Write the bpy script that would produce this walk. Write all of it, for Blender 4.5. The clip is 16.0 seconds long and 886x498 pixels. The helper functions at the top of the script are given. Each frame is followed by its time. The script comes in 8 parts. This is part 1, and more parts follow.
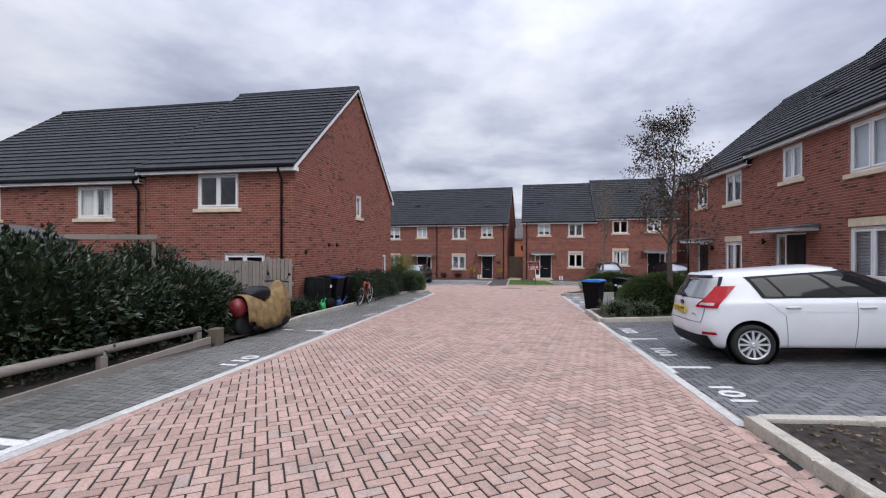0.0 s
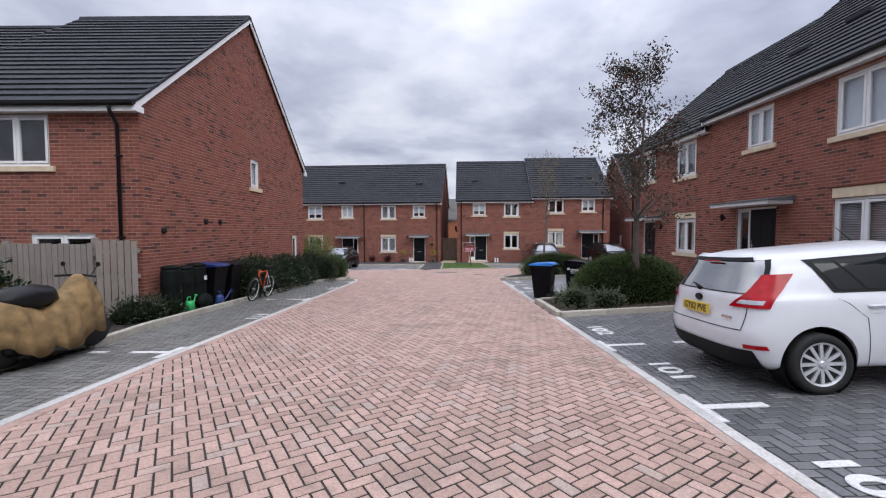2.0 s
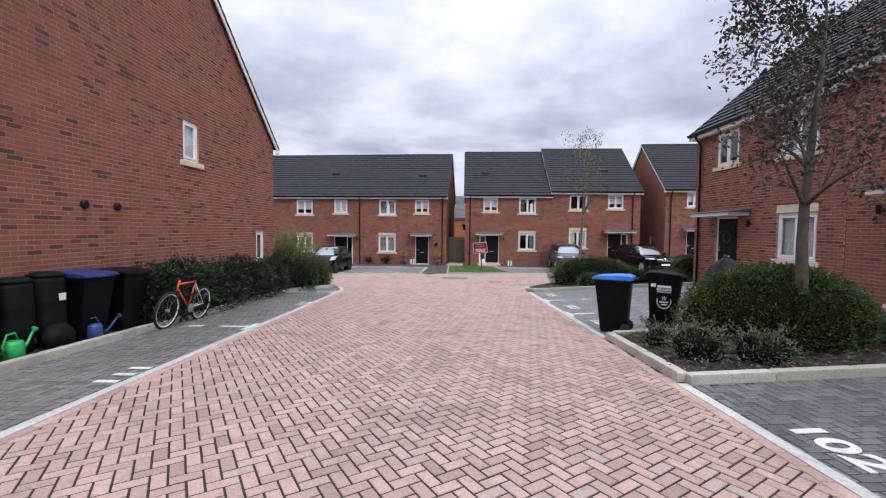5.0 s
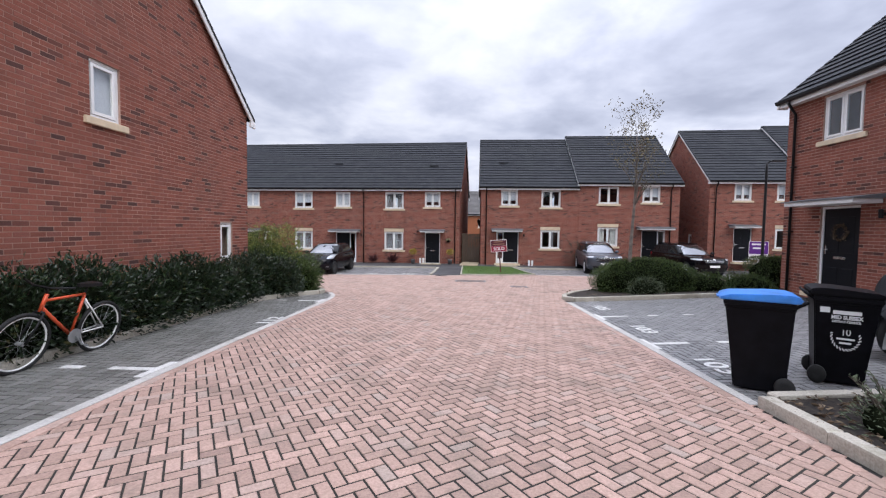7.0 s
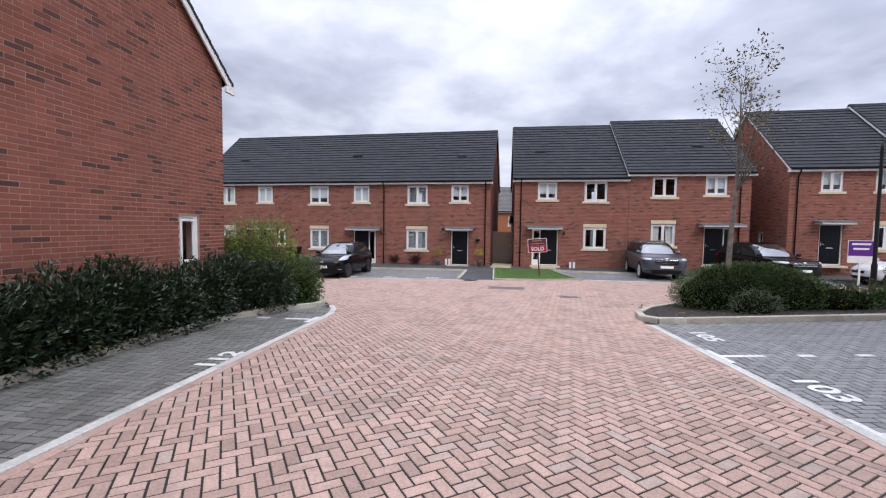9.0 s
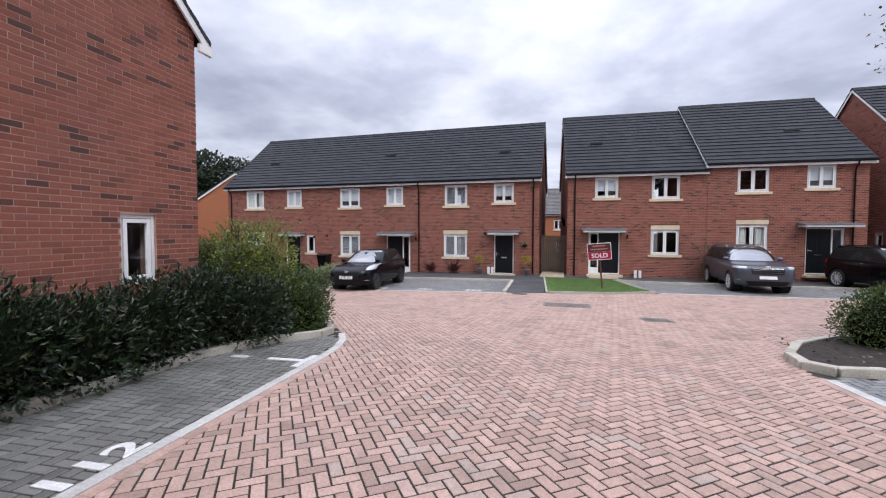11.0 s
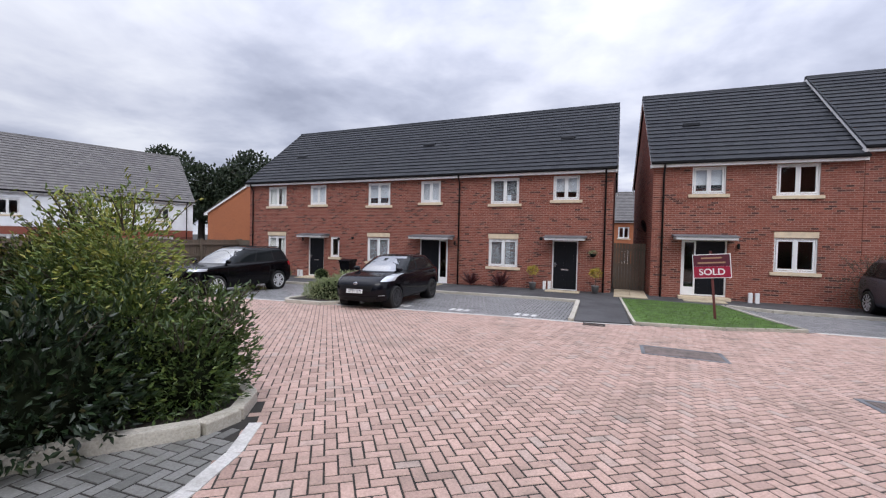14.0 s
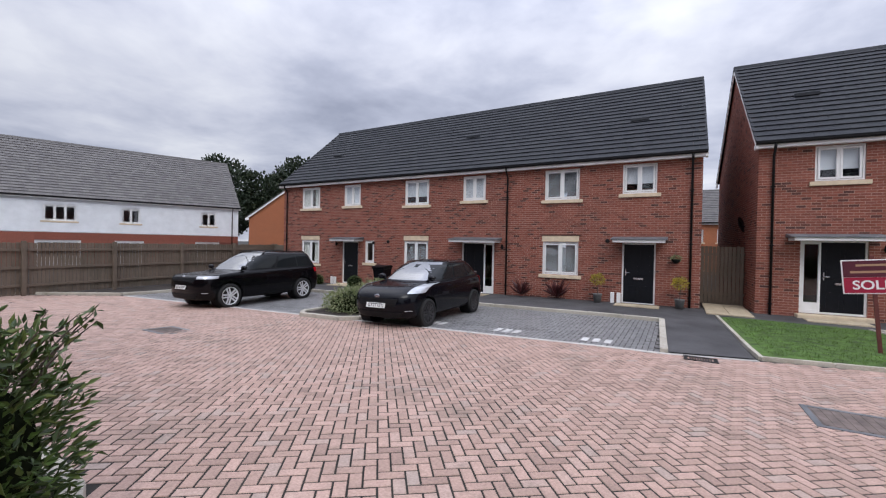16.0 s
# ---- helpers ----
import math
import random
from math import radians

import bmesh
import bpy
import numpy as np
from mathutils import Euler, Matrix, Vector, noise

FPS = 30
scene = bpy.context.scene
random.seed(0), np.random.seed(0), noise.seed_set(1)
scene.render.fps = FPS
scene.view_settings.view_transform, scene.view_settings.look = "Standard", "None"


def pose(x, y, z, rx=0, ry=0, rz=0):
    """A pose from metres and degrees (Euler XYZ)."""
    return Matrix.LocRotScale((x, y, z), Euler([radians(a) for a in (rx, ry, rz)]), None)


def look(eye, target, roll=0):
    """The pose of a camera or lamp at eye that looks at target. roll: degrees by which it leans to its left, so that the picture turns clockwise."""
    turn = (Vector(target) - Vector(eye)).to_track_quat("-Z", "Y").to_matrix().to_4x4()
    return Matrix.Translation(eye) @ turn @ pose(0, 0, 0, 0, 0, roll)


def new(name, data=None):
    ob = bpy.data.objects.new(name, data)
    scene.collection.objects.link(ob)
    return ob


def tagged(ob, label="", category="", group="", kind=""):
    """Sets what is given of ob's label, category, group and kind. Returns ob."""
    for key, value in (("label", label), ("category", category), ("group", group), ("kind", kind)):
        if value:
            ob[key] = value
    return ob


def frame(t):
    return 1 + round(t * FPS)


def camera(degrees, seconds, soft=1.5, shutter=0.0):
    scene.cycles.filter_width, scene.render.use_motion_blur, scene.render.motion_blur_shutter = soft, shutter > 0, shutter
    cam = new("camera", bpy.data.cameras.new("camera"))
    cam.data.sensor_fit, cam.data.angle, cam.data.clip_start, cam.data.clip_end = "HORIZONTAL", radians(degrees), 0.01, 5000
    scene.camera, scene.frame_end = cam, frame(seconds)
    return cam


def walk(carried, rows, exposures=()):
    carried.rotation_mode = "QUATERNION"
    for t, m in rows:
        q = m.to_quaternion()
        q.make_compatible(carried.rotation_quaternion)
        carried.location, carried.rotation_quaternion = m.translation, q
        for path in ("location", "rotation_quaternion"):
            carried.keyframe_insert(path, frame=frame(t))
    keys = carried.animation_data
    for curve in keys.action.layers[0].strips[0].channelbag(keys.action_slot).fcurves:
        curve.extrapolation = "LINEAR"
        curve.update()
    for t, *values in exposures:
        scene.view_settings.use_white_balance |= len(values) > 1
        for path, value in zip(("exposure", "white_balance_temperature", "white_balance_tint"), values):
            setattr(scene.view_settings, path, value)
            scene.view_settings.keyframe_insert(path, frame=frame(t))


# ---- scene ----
cam = camera(94.1, 16.0, 1.2)
PATH = [
    (0, (0.014, -0.314, 1.488), (-0.32, 1.658, 1.483), 0.1),
    (0.5, (0.039, 0.4, 1.465), (-0.106, 2.394, 1.481), 0.4),
    (1, (-0.046, 1.122, 1.414), (-0.103, 3.121, 1.383), 0.3),
    (1.5, (-0.052, 1.844, 1.381), (-0.093, 3.842, 1.306), 0.0),
    (2, (-0.082, 2.561, 1.351), (-0.094, 4.559, 1.261), -0.1),
    (2.5, (-0.038, 3.293, 1.337), (-0.036, 5.291, 1.252), -0.2),
    (3, (-0.127, 3.955, 1.331), (-0.119, 5.953, 1.251), -0.1),
    (3.5, (-0.142, 4.652, 1.312), (-0.137, 6.651, 1.235), 0.0),
    (4, (-0.23, 5.325, 1.292), (-0.228, 7.323, 1.214), 0.2),
    (4.2, (-0.269, 5.571, 1.283), (-0.266, 7.569, 1.203), 0.3),
    (6.5, (-0.519, 8.986, 1.09), (-0.597, 10.982, 0.987), 0.9),
    (7, (-0.579, 9.702, 1.074), (-0.651, 11.698, 0.973), 0.8),
    (7.5, (-0.626, 10.433, 1.053), (-0.7, 12.429, 0.953), 0.9),
    (8, (-0.664, 11.142, 1.03), (-0.755, 13.138, 0.928), 0.9),
    (8.5, (-0.775, 11.886, 0.998), (-0.912, 13.879, 0.893), 0.9),
    (9, (-0.827, 12.574, 0.982), (-1.025, 14.561, 0.874), 0.7),
    (9.5, (-0.936, 13.285, 0.946), (-1.191, 15.266, 0.846), 0.5),
    (9.7, (-0.964, 13.571, 0.938), (-1.235, 15.55, 0.834), 0.5),
    (11.8, (-1.313, 16.24, 0.838), (-1.788, 18.182, 0.779), 0.6),
    (12, (-1.326, 16.544, 0.82), (-1.824, 18.48, 0.765), 0.9),
    (12.5, (-1.484, 17.221, 0.819), (-2.029, 19.145, 0.767), 0.9),
    (13, (-1.556, 17.899, 0.774), (-2.145, 19.81, 0.723), 0.9),
    (13.5, (-1.712, 18.572, 0.758), (-2.318, 20.477, 0.713), 1.0),
    (14, (-1.809, 19.226, 0.725), (-2.426, 21.128, 0.677), 1.3),
    (14.5, (-1.971, 19.834, 0.682), (-2.608, 21.729, 0.642), 1.4),
    (15, (-2.061, 20.437, 0.653), (-2.75, 22.314, 0.62), 1.5),
    (15.5, (-2.292, 21.026, 0.653), (-3.056, 22.875, 0.624), 1.2),
    (16, (-2.44, 21.592, 0.615), (-3.277, 23.409, 0.592), 1.1),
]
walk(cam, [(t, look(eye, target, roll)) for t, eye, target, roll in PATH],
     [(0, -0.15, 6230, 10), (2.5, -0.11, 6230, 10), (4.5, 0.02, 6230, 10), (7, 0.10, 6230, 10), (9.5, 0.10, 6230, 10), (13, 0.09, 6230, 10), (16, -0.13, 6230, 10)])

# ---- world, sun, exposure ----
SUN_AZ, SUN_EL = 148.0, 46.0
world = bpy.data.worlds.new("overcast_sky")
scene.world = world
world.use_nodes = True


class Nodes:
    """A short way to wire node trees."""

    def __init__(self, tree):
        self.tree = tree
        tree.nodes.clear()

    def add(self, kind, ins=None):
        return self.wire(self.tree.nodes.new(kind), ins or {})

    def wire(self, n, ins):
        for k, v in ins.items():
            sock = n.inputs[k]
            if isinstance(v, bpy.types.NodeSocket):
                self.tree.links.new(v, sock)
            else:
                sock.default_value = v
        return n

    def math(self, op, a, b=0.0):
        n = self.tree.nodes.new("ShaderNodeMath")
        n.operation = op
        return self.wire(n, {0: a, 1: b}).outputs[0]

    def mix(self, f, a, b, mode="MIX"):
        n = self.tree.nodes.new("ShaderNodeMix")
        n.data_type, n.blend_type = "RGBA", mode
        return self.wire(n, {0: f, 6: a, 7: b}).outputs[2]

    def noise(self, vec, scale, detail=4.0, rough=0.55, distortion=0.0):
        return self.add("ShaderNodeTexNoise", {"Vector": vec, "Scale": scale, "Detail": detail, "Roughness": rough, "Distortion": distortion}).outputs[0]

    def ramp(self, fac, stops, interp="LINEAR"):
        n = self.add("ShaderNodeValToRGB", {0: fac})
        cr = n.color_ramp
        cr.interpolation = interp
        while len(cr.elements) < len(stops):
            cr.elements.new(0.5)
        for e, (p, c) in zip(cr.elements, stops):
            e.position = p
            e.color = (*c, 1) if len(c) == 3 else c
        return n.outputs[0]

    def span(self, v, a, b, lo=0.0, hi=1.0):
        return self.add("ShaderNodeMapRange", {0: v, 1: a, 2: b, 3: lo, 4: hi}).outputs[0]


def build_sky():
    n = Nodes(world.node_tree)
    sky = n.add("ShaderNodeTexSky")
    sky.sky_type, sky.sun_disc, sky.dust_density = "NISHITA", False, 3.0
    sky.sun_elevation, sky.sun_rotation = radians(SUN_EL), radians(SUN_AZ)
    co = n.add("ShaderNodeTexCoord").outputs["Generated"]
    sep = n.add("ShaderNodeSeparateXYZ", {0: co})
    up = n.math("MAXIMUM", sep.outputs[2], 0.0)
    # the cloud layer lies on a high plane, so clouds flatten towards the horizon
    den = n.math("ADD", up, 0.16)
    flat = n.add("ShaderNodeCombineXYZ", {0: n.math("DIVIDE", sep.outputs[0], den), 1: n.math("DIVIDE", sep.outputs[1], den), 2: 0.0}).outputs[0]
    big = n.noise(flat, 0.85, 6.0, 0.5, 0.35)
    small = n.noise(flat, 2.6, 5.0, 0.55, 0.2)
    cloud = n.math("ADD", n.math("MULTIPLY", big, 0.72), n.math("MULTIPLY", small, 0.28))
    tone = n.ramp(cloud, [(0.36, (0.43, 0.45, 0.56)), (0.45, (0.60, 0.62, 0.74)), (0.52, (0.78, 0.79, 0.895)), (0.61, (0.985, 0.985, 1.045))])
    # an overcast sky is about three times as bright overhead as at the horizon
    lift = n.math("ADD", 0.98, n.math("MULTIPLY", n.math("POWER", up, 3.0), 3.4))
    # brighter on the side of the hidden sun
    lift = n.math("ADD", lift, n.math("MULTIPLY", sep.outputs[0], 0.16))
    grey = n.mix(1.0, tone, lift, "MULTIPLY")
    clear = n.mix(1.0, sky.outputs[0], (0.1, 0.1, 0.1, 1), "MULTIPLY")
    both = n.mix(0.9, clear, grey)
    bg = n.add("ShaderNodeBackground", {0: both, 1: 1.0})
    n.add("ShaderNodeOutputWorld", {0: bg.outputs[0]})


build_sky()
sun_data = bpy.data.lights.new("sun", "SUN")
sun_data.energy, sun_data.angle, sun_data.color = 1.05, radians(28), (1.0, 0.97, 0.93)
sun = new("sun", sun_data)
sun.matrix_world = pose(0, 0, 40, 90 - SUN_EL, 0, 180 - SUN_AZ)

# ---- materials ----


def material(name, build):
    m = bpy.data.materials.new(name)
    m.use_nodes = True
    n = Nodes(m.node_tree)
    p = build(n)
    n.add("ShaderNodeOutputMaterial", {0: p.outputs[0]})
    return m


def pick(n):
    """A random number for each piece, be it an object or an island."""
    a = n.add("ShaderNodeNewGeometry").outputs["Random Per Island"]
    b = n.add("ShaderNodeObjectInfo").outputs["Random"]
    return n.math("FRACT", n.math("ADD", a, b))


def place(n):
    return n.add("ShaderNodeNewGeometry").outputs["Position"]


def bump(n, height, strength=0.3, distance=0.01):
    return n.add("ShaderNodeBump", {"Height": height, "Strength": strength, "Distance": distance}).outputs[0]


def principled(n, color, rough=0.6, metal=0.0, normal=None, **more):
    ins = {"Base Color": color, "Roughness": rough, "Metallic": metal}
    if normal is not None:
        ins["Normal"] = normal
    ins.update(more)
    return n.add("ShaderNodeBsdfPrincipled", ins)


def pieces(name, stops, grain=60.0, rough=0.85, dirt=0.25, dirt_scale=0.6, dirt_color=(0.07, 0.06, 0.055), hue=0.12, bumps=0.35, spec=0.5):
    """Bricks, pavers and tiles: a tone for each piece, grain, and broad stains."""

    def build(n):
        r = pick(n)
        base = n.ramp(r, stops)
        v = place(n)
        fine = n.noise(v, grain, 5.0, 0.65)
        mid = n.noise(v, grain * 0.12, 3.0)
        broad = n.noise(v, dirt_scale, 5.0, 0.62)
        c = n.mix(n.span(fine, 0.3, 0.7, 0.0, hue * 2), base, (0.9, 0.85, 0.8, 1), "SOFT_LIGHT")
        c = n.mix(n.span(fine, 0.62, 0.35, 0.0, 0.45), c, n.mix(1.0, c, (0.45, 0.42, 0.42, 1), "MULTIPLY"))
        c = n.mix(n.span(mid, 0.55, 0.75, 0.0, dirt), c, (*dirt_color, 1))
        c = n.mix(n.span(broad, 0.52, 0.74, 0.0, dirt * 1.4), c, (*dirt_color, 1))
        return principled(n, c, rough, 0.0, bump(n, fine, bumps, 0.004), **{"Specular IOR Level": spec})

    return material(name, build)


def plain(name, color, rough=0.5, metal=0.0, vary=0.12, scale=8.0, fine=120.0, bumps=0.08, **more):
    def build(n):
        v = place(n)
        a = n.noise(v, scale, 4.0)
        b = n.noise(v, fine, 3.0)
        dark = tuple(x * (1 - 2 * vary) for x in color)
        light = tuple(min(1, x * (1 + vary)) for x in color)
        c = n.mix(n.span(a, 0.3, 0.7), (*dark, 1), (*light, 1))
        r = n.span(b, 0.2, 0.8, max(0.0, rough - 0.08), min(1.0, rough + 0.08))
        return principled(n, c, r, metal, bump(n, b, bumps, 0.002), **more)

    return material(name, build)


def streaky(name, a, b, axis_scale=(3.0, 3.0, 0.4), rough=0.8, bumps=0.4):
    """Weathered timber with the grain upright."""

    def build(n):
        r = pick(n)
        v = n.add("ShaderNodeMapping", {"Vector": place(n), "Scale": axis_scale}).outputs[0]
        g = n.noise(v, 14.0, 6.0, 0.6)
        w = n.noise(place(n), 1.2, 3.0)
        c = n.mix(g, (*a, 1), (*b, 1))
        c = n.mix(n.span(r, 0, 1, 0.0, 0.35), c, n.mix(1.0, c, (0.5, 0.5, 0.48, 1), "MULTIPLY"))
        c = n.mix(n.span(w, 0.5, 0.8, 0.0, 0.4), c, (0.05, 0.06, 0.04, 1))
        return principled(n, c, rough, 0.0, bump(n, g, bumps, 0.006))

    return material(name, build)


BRICK = pieces("red_brick", [(0.0, (0.075, 0.036, 0.031)), (0.07, (0.105, 0.044, 0.036)), (0.13, (0.205, 0.069, 0.048)), (0.5, (0.245, 0.082, 0.057)), (0.8, (0.285, 0.100, 0.069)), (1.0, (0.220, 0.081, 0.063))], 70, 0.88, 0.15, 0.5, spec=0.3)
BRICK_ORANGE = pieces("orange_brick", [(0.0, (0.36, 0.13, 0.06)), (1.0, (0.44, 0.16, 0.075))], 40, 0.88, 0.1)
MORTAR = plain("mortar", (0.41, 0.27, 0.215), 0.95, 0, 0.15, 3, 90, 0.3)
PAVER_RED = pieces("red_paver", [(0.0, (0.300, 0.202, 0.165)), (0.12, (0.370, 0.250, 0.203)), (0.5, (0.42, 0.283, 0.230)), (0.85, (0.485, 0.328, 0.270)), (1.0, (0.380, 0.298, 0.255))], 55, 0.7, 0.33, 1.3, (0.115, 0.102, 0.080))
PAVER_GREY = pieces("grey_paver", [(0.0, (0.085, 0.088, 0.095)), (0.4, (0.125, 0.129, 0.136)), (0.8, (0.165, 0.169, 0.174)), (1.0, (0.11, 0.113, 0.12))], 55, 0.36, 0.35, 0.5, (0.06, 0.065, 0.06))
PAVER_PALE = pieces("pale_grey_paver", [(0.0, (0.15, 0.152, 0.155)), (0.4, (0.20, 0.202, 0.205)), (0.8, (0.25, 0.25, 0.25)), (1.0, (0.17, 0.172, 0.176))], 55, 0.42, 0.3, 0.5, (0.09, 0.092, 0.085))
PAVER_MOSSY = pieces("mossy_grey_paver", [(0.0, (0.115, 0.116, 0.108)), (0.4, (0.165, 0.166, 0.156)), (0.8, (0.21, 0.21, 0.198)), (1.0, (0.14, 0.14, 0.13))], 55, 0.42, 0.5, 0.55, (0.050, 0.052, 0.034))
JOINT = plain("joint_sand", (0.026, 0.023, 0.019), 0.95, 0, 0.3, 2, 60, 0.4)
ROOF_TILE = pieces("slate_grey_tile", [(0.0, (0.026, 0.029, 0.035)), (0.5, (0.031, 0.034, 0.040)), (1.0, (0.037, 0.040, 0.046))], 40, 0.7, 0.15, 0.4, (0.04, 0.045, 0.04), spec=0.2)
ROOF_BROWN = pieces("brown_grey_tile", [(0.0, (0.10, 0.095, 0.095)), (1.0, (0.14, 0.135, 0.13))], 40, 0.7, 0.15)
CONCRETE = pieces("kerb_concrete", [(0.0, (0.40, 0.37, 0.31)), (1.0, (0.50, 0.47, 0.40))], 50, 0.85, 0.45, 1.6, (0.16, 0.15, 0.10))
STONE = plain("cast_stone", (0.66, 0.54, 0.38), 0.8, 0, 0.08, 6, 90, 0.15)
WHITE = plain("white_upvc", (0.80, 0.80, 0.79), 0.32, 0, 0.03, 4, 60, 0.02)
PAINT = pieces("white_road_paint", [(0.0, (0.62, 0.62, 0.60)), (1.0, (0.72, 0.72, 0.70))], 45, 0.7, 0.35, 2.5, (0.3, 0.29, 0.28))
EDGING = pieces("edging_concrete", [(0.0, (0.46, 0.45, 0.43)), (1.0, (0.56, 0.55, 0.52))], 45, 0.8, 0.4, 1.8, (0.22, 0.21, 0.18))
BLACKPL = plain("black_plastic", (0.009, 0.009, 0.010), 0.45, 0, 0.2, 5, 80, 0.05, **{"Specular IOR Level": 0.25})
DOOR = plain("black_door_paint", (0.007, 0.008, 0.011), 0.4, 0, 0.1, **{"Specular IOR Level": 0.2})
LEAD = plain("lead_grey", (0.13, 0.14, 0.15), 0.55, 0.0, 0.2, 3)
CHROME = plain("brushed_steel", (0.62, 0.62, 0.63), 0.25, 1.0, 0.05)
ASPHALT = plain("asphalt", (0.06, 0.058, 0.06), 0.8, 0, 0.25, 1.2, 180, 0.6)
EARTH = plain("bark_mulch", (0.032, 0.024, 0.018), 0.95, 0, 0.45, 14, 60, 1.0)
TIMBER = streaky("weathered_timber", (0.20, 0.17, 0.145), (0.34, 0.30, 0.265))
TIMBER_BROWN = streaky("brown_timber", (0.10, 0.074, 0.056), (0.20, 0.155, 0.115))
# blind tone, lightened for the sky reflection put into the gable window
BLIND_SKY = plain("pale_blind", (0.64, 0.66, 0.69), 0.8, 0, 0.05)
CURTAIN = plain("white_curtain", (0.66, 0.66, 0.62), 0.9, 0, 0.12, 30)
ROOM = plain("dim_room", (0.10, 0.095, 0.09), 0.9)


def glass_build(n):
    return principled(n, (0.9, 0.93, 0.95, 1), 0.015, 0.0, None, **{"Transmission Weight": 1.0, "IOR": 1.5})


GLASS = material("window_glass", glass_build)

# ---- builders ----


def part(name, bm, mat, parent=None, label="", smooth=False):
    me = bpy.data.meshes.new(name)
    bmesh.ops.recalc_face_normals(bm, faces=bm.faces)
    bm.to_mesh(me)
    bm.free()
    return mesh_part(name, me, mat, parent, label, smooth)


def mesh_part(name, me, mat, parent=None, label="", smooth=False):
    if mat is not None and not me.materials:
        me.materials.append(mat)
    if smooth:
        me.polygons.foreach_set("use_smooth", [True] * len(me.polygons))
    ob = new(name, me)
    ob.parent = parent
    if label:
        ob["label"] = label
    return ob


def empty(name, m, label, category, group="", kind=""):
    ob = new(name)
    ob.empty_display_size = 0.2
    ob.matrix_world = m
    ob.matrix_basis = m
    return tagged(ob, label, category, group, kind)


def box(bm, x0, x1, y0, y1, z0, z1, bevel=0.0):
    c = [bm.verts.new((x, y, z)) for x in (x0, x1) for y in (y0, y1) for z in (z0, z1)]
    f = [bm.faces.new([c[i] for i in q]) for q in ((0, 1, 3, 2), (4, 6, 7, 5), (0, 4, 5, 1), (2, 3, 7, 6), (0, 2, 6, 4), (1, 5, 7, 3))]
    if bevel:
        edges = list({e for q in f for e in q.edges})
        bmesh.ops.bevel(bm, geom=edges, offset=bevel, segments=1, affect="EDGES")
    return c


def boxed(x0, x1, y0, y1, z0, z1, bevel=0.0):
    bm = bmesh.new()
    box(bm, x0, x1, y0, y1, z0, z1, bevel)
    return bm


def prism(bm, outline, axis, a, b):
    """An outline of (p, q) drawn out along an axis from a to b; p, q are the other two axes in order."""
    def at(p, q, d):
        return {"x": (d, p, q), "y": (p, d, q), "z": (p, q, d)}[axis]
    lo = [bm.verts.new(at(p, q, a)) for p, q in outline]
    hi = [bm.verts.new(at(p, q, b)) for p, q in outline]
    n = len(outline)
    bm.faces.new(lo)
    bm.faces.new(hi[::-1])
    for i in range(n):
        bm.faces.new((lo[i], hi[i], hi[(i + 1) % n], lo[(i + 1) % n]))


def tube(bm, points, radius, sides=8, cap=True):
    """A round bar along points; radius a number or one a point."""
    pts = [Vector(p) for p in points]
    radii = [radius] * len(pts) if isinstance(radius, (int, float)) else list(radius)
    rings, side = [], None
    for i, p in enumerate(pts):
        d = (pts[min(i + 1, len(pts) - 1)] - pts[max(i - 1, 0)]).normalized()
        if side is None:
            side = d.orthogonal().normalized()
        side = (side - d * side.dot(d)).normalized()
        other = d.cross(side)
        rings.append([bm.verts.new(p + (side * math.cos(a) + other * math.sin(a)) * radii[i]) for a in (2 * math.pi * k / sides for k in range(sides))])
    for r, s in zip(rings, rings[1:]):
        for k in range(sides):
            bm.faces.new((r[k], r[(k + 1) % sides], s[(k + 1) % sides], s[k]))
    if cap:
        bm.faces.new(rings[0][::-1])
        bm.faces.new(rings[-1])


def lathe(bm, profile, sides=24, m=Matrix()):
    """A turned shape from (radius, height) pairs about z."""
    rings = [[bm.verts.new(m @ Vector((r * math.cos(2 * math.pi * k / sides), r * math.sin(2 * math.pi * k / sides), z))) for k in range(sides)] for r, z in profile]
    for r, s in zip(rings, rings[1:]):
        for k in range(sides):
            bm.faces.new((r[k], r[(k + 1) % sides], s[(k + 1) % sides], s[k]))
    bm.faces.new(rings[0][::-1])
    bm.faces.new(rings[-1])


def solid_mesh(name, verts, quads):
    me = bpy.data.meshes.new(name)
    me.from_pydata(verts.tolist(), [], quads.tolist())
    me.update()
    return me


def many_boxes(name, lo, hi, to_world, chamfer=0.0):
    """Many upright-axis boxes in a flat (s, t, d) frame as one mesh: lo and hi are arrays of corners; to_world maps (n, 3) arrays.
    d points outwards; the back at low d stays open."""
    lo, hi = np.asarray(lo, float), np.asarray(hi, float)
    n = len(lo)
    layers = [(0.0, 0), (0.0, 1)] if not chamfer else [(0.0, 0), (0.0, 2), (chamfer, 1)]
    vs = []
    for inset, level in layers:
        d = lo[:, 2] if level == 0 else hi[:, 2] if level == 1 else hi[:, 2] - chamfer
        for sx, sy in ((0, 0), (1, 0), (1, 1), (0, 1)):
            s = hi[:, 0] - inset if sx else lo[:, 0] + inset
            t = hi[:, 1] - inset if sy else lo[:, 1] + inset
            vs.append(np.stack([s, t, d], 1))
    k = len(vs)
    v = np.stack(vs, 1).reshape(-1, 3)
    faces = []
    for l in range(len(layers) - 1):
        for c in range(4):
            e = (c + 1) % 4
            faces.append((4 * l + c, 4 * l + e, 4 * l + 4 + e, 4 * l + 4 + c))
    faces.append((k - 4, k - 3, k - 2, k - 1))
    q = (np.array(faces)[None] + (np.arange(n) * k)[:, None, None]).reshape(-1, 4)
    return solid_mesh(name, to_world(v), q)


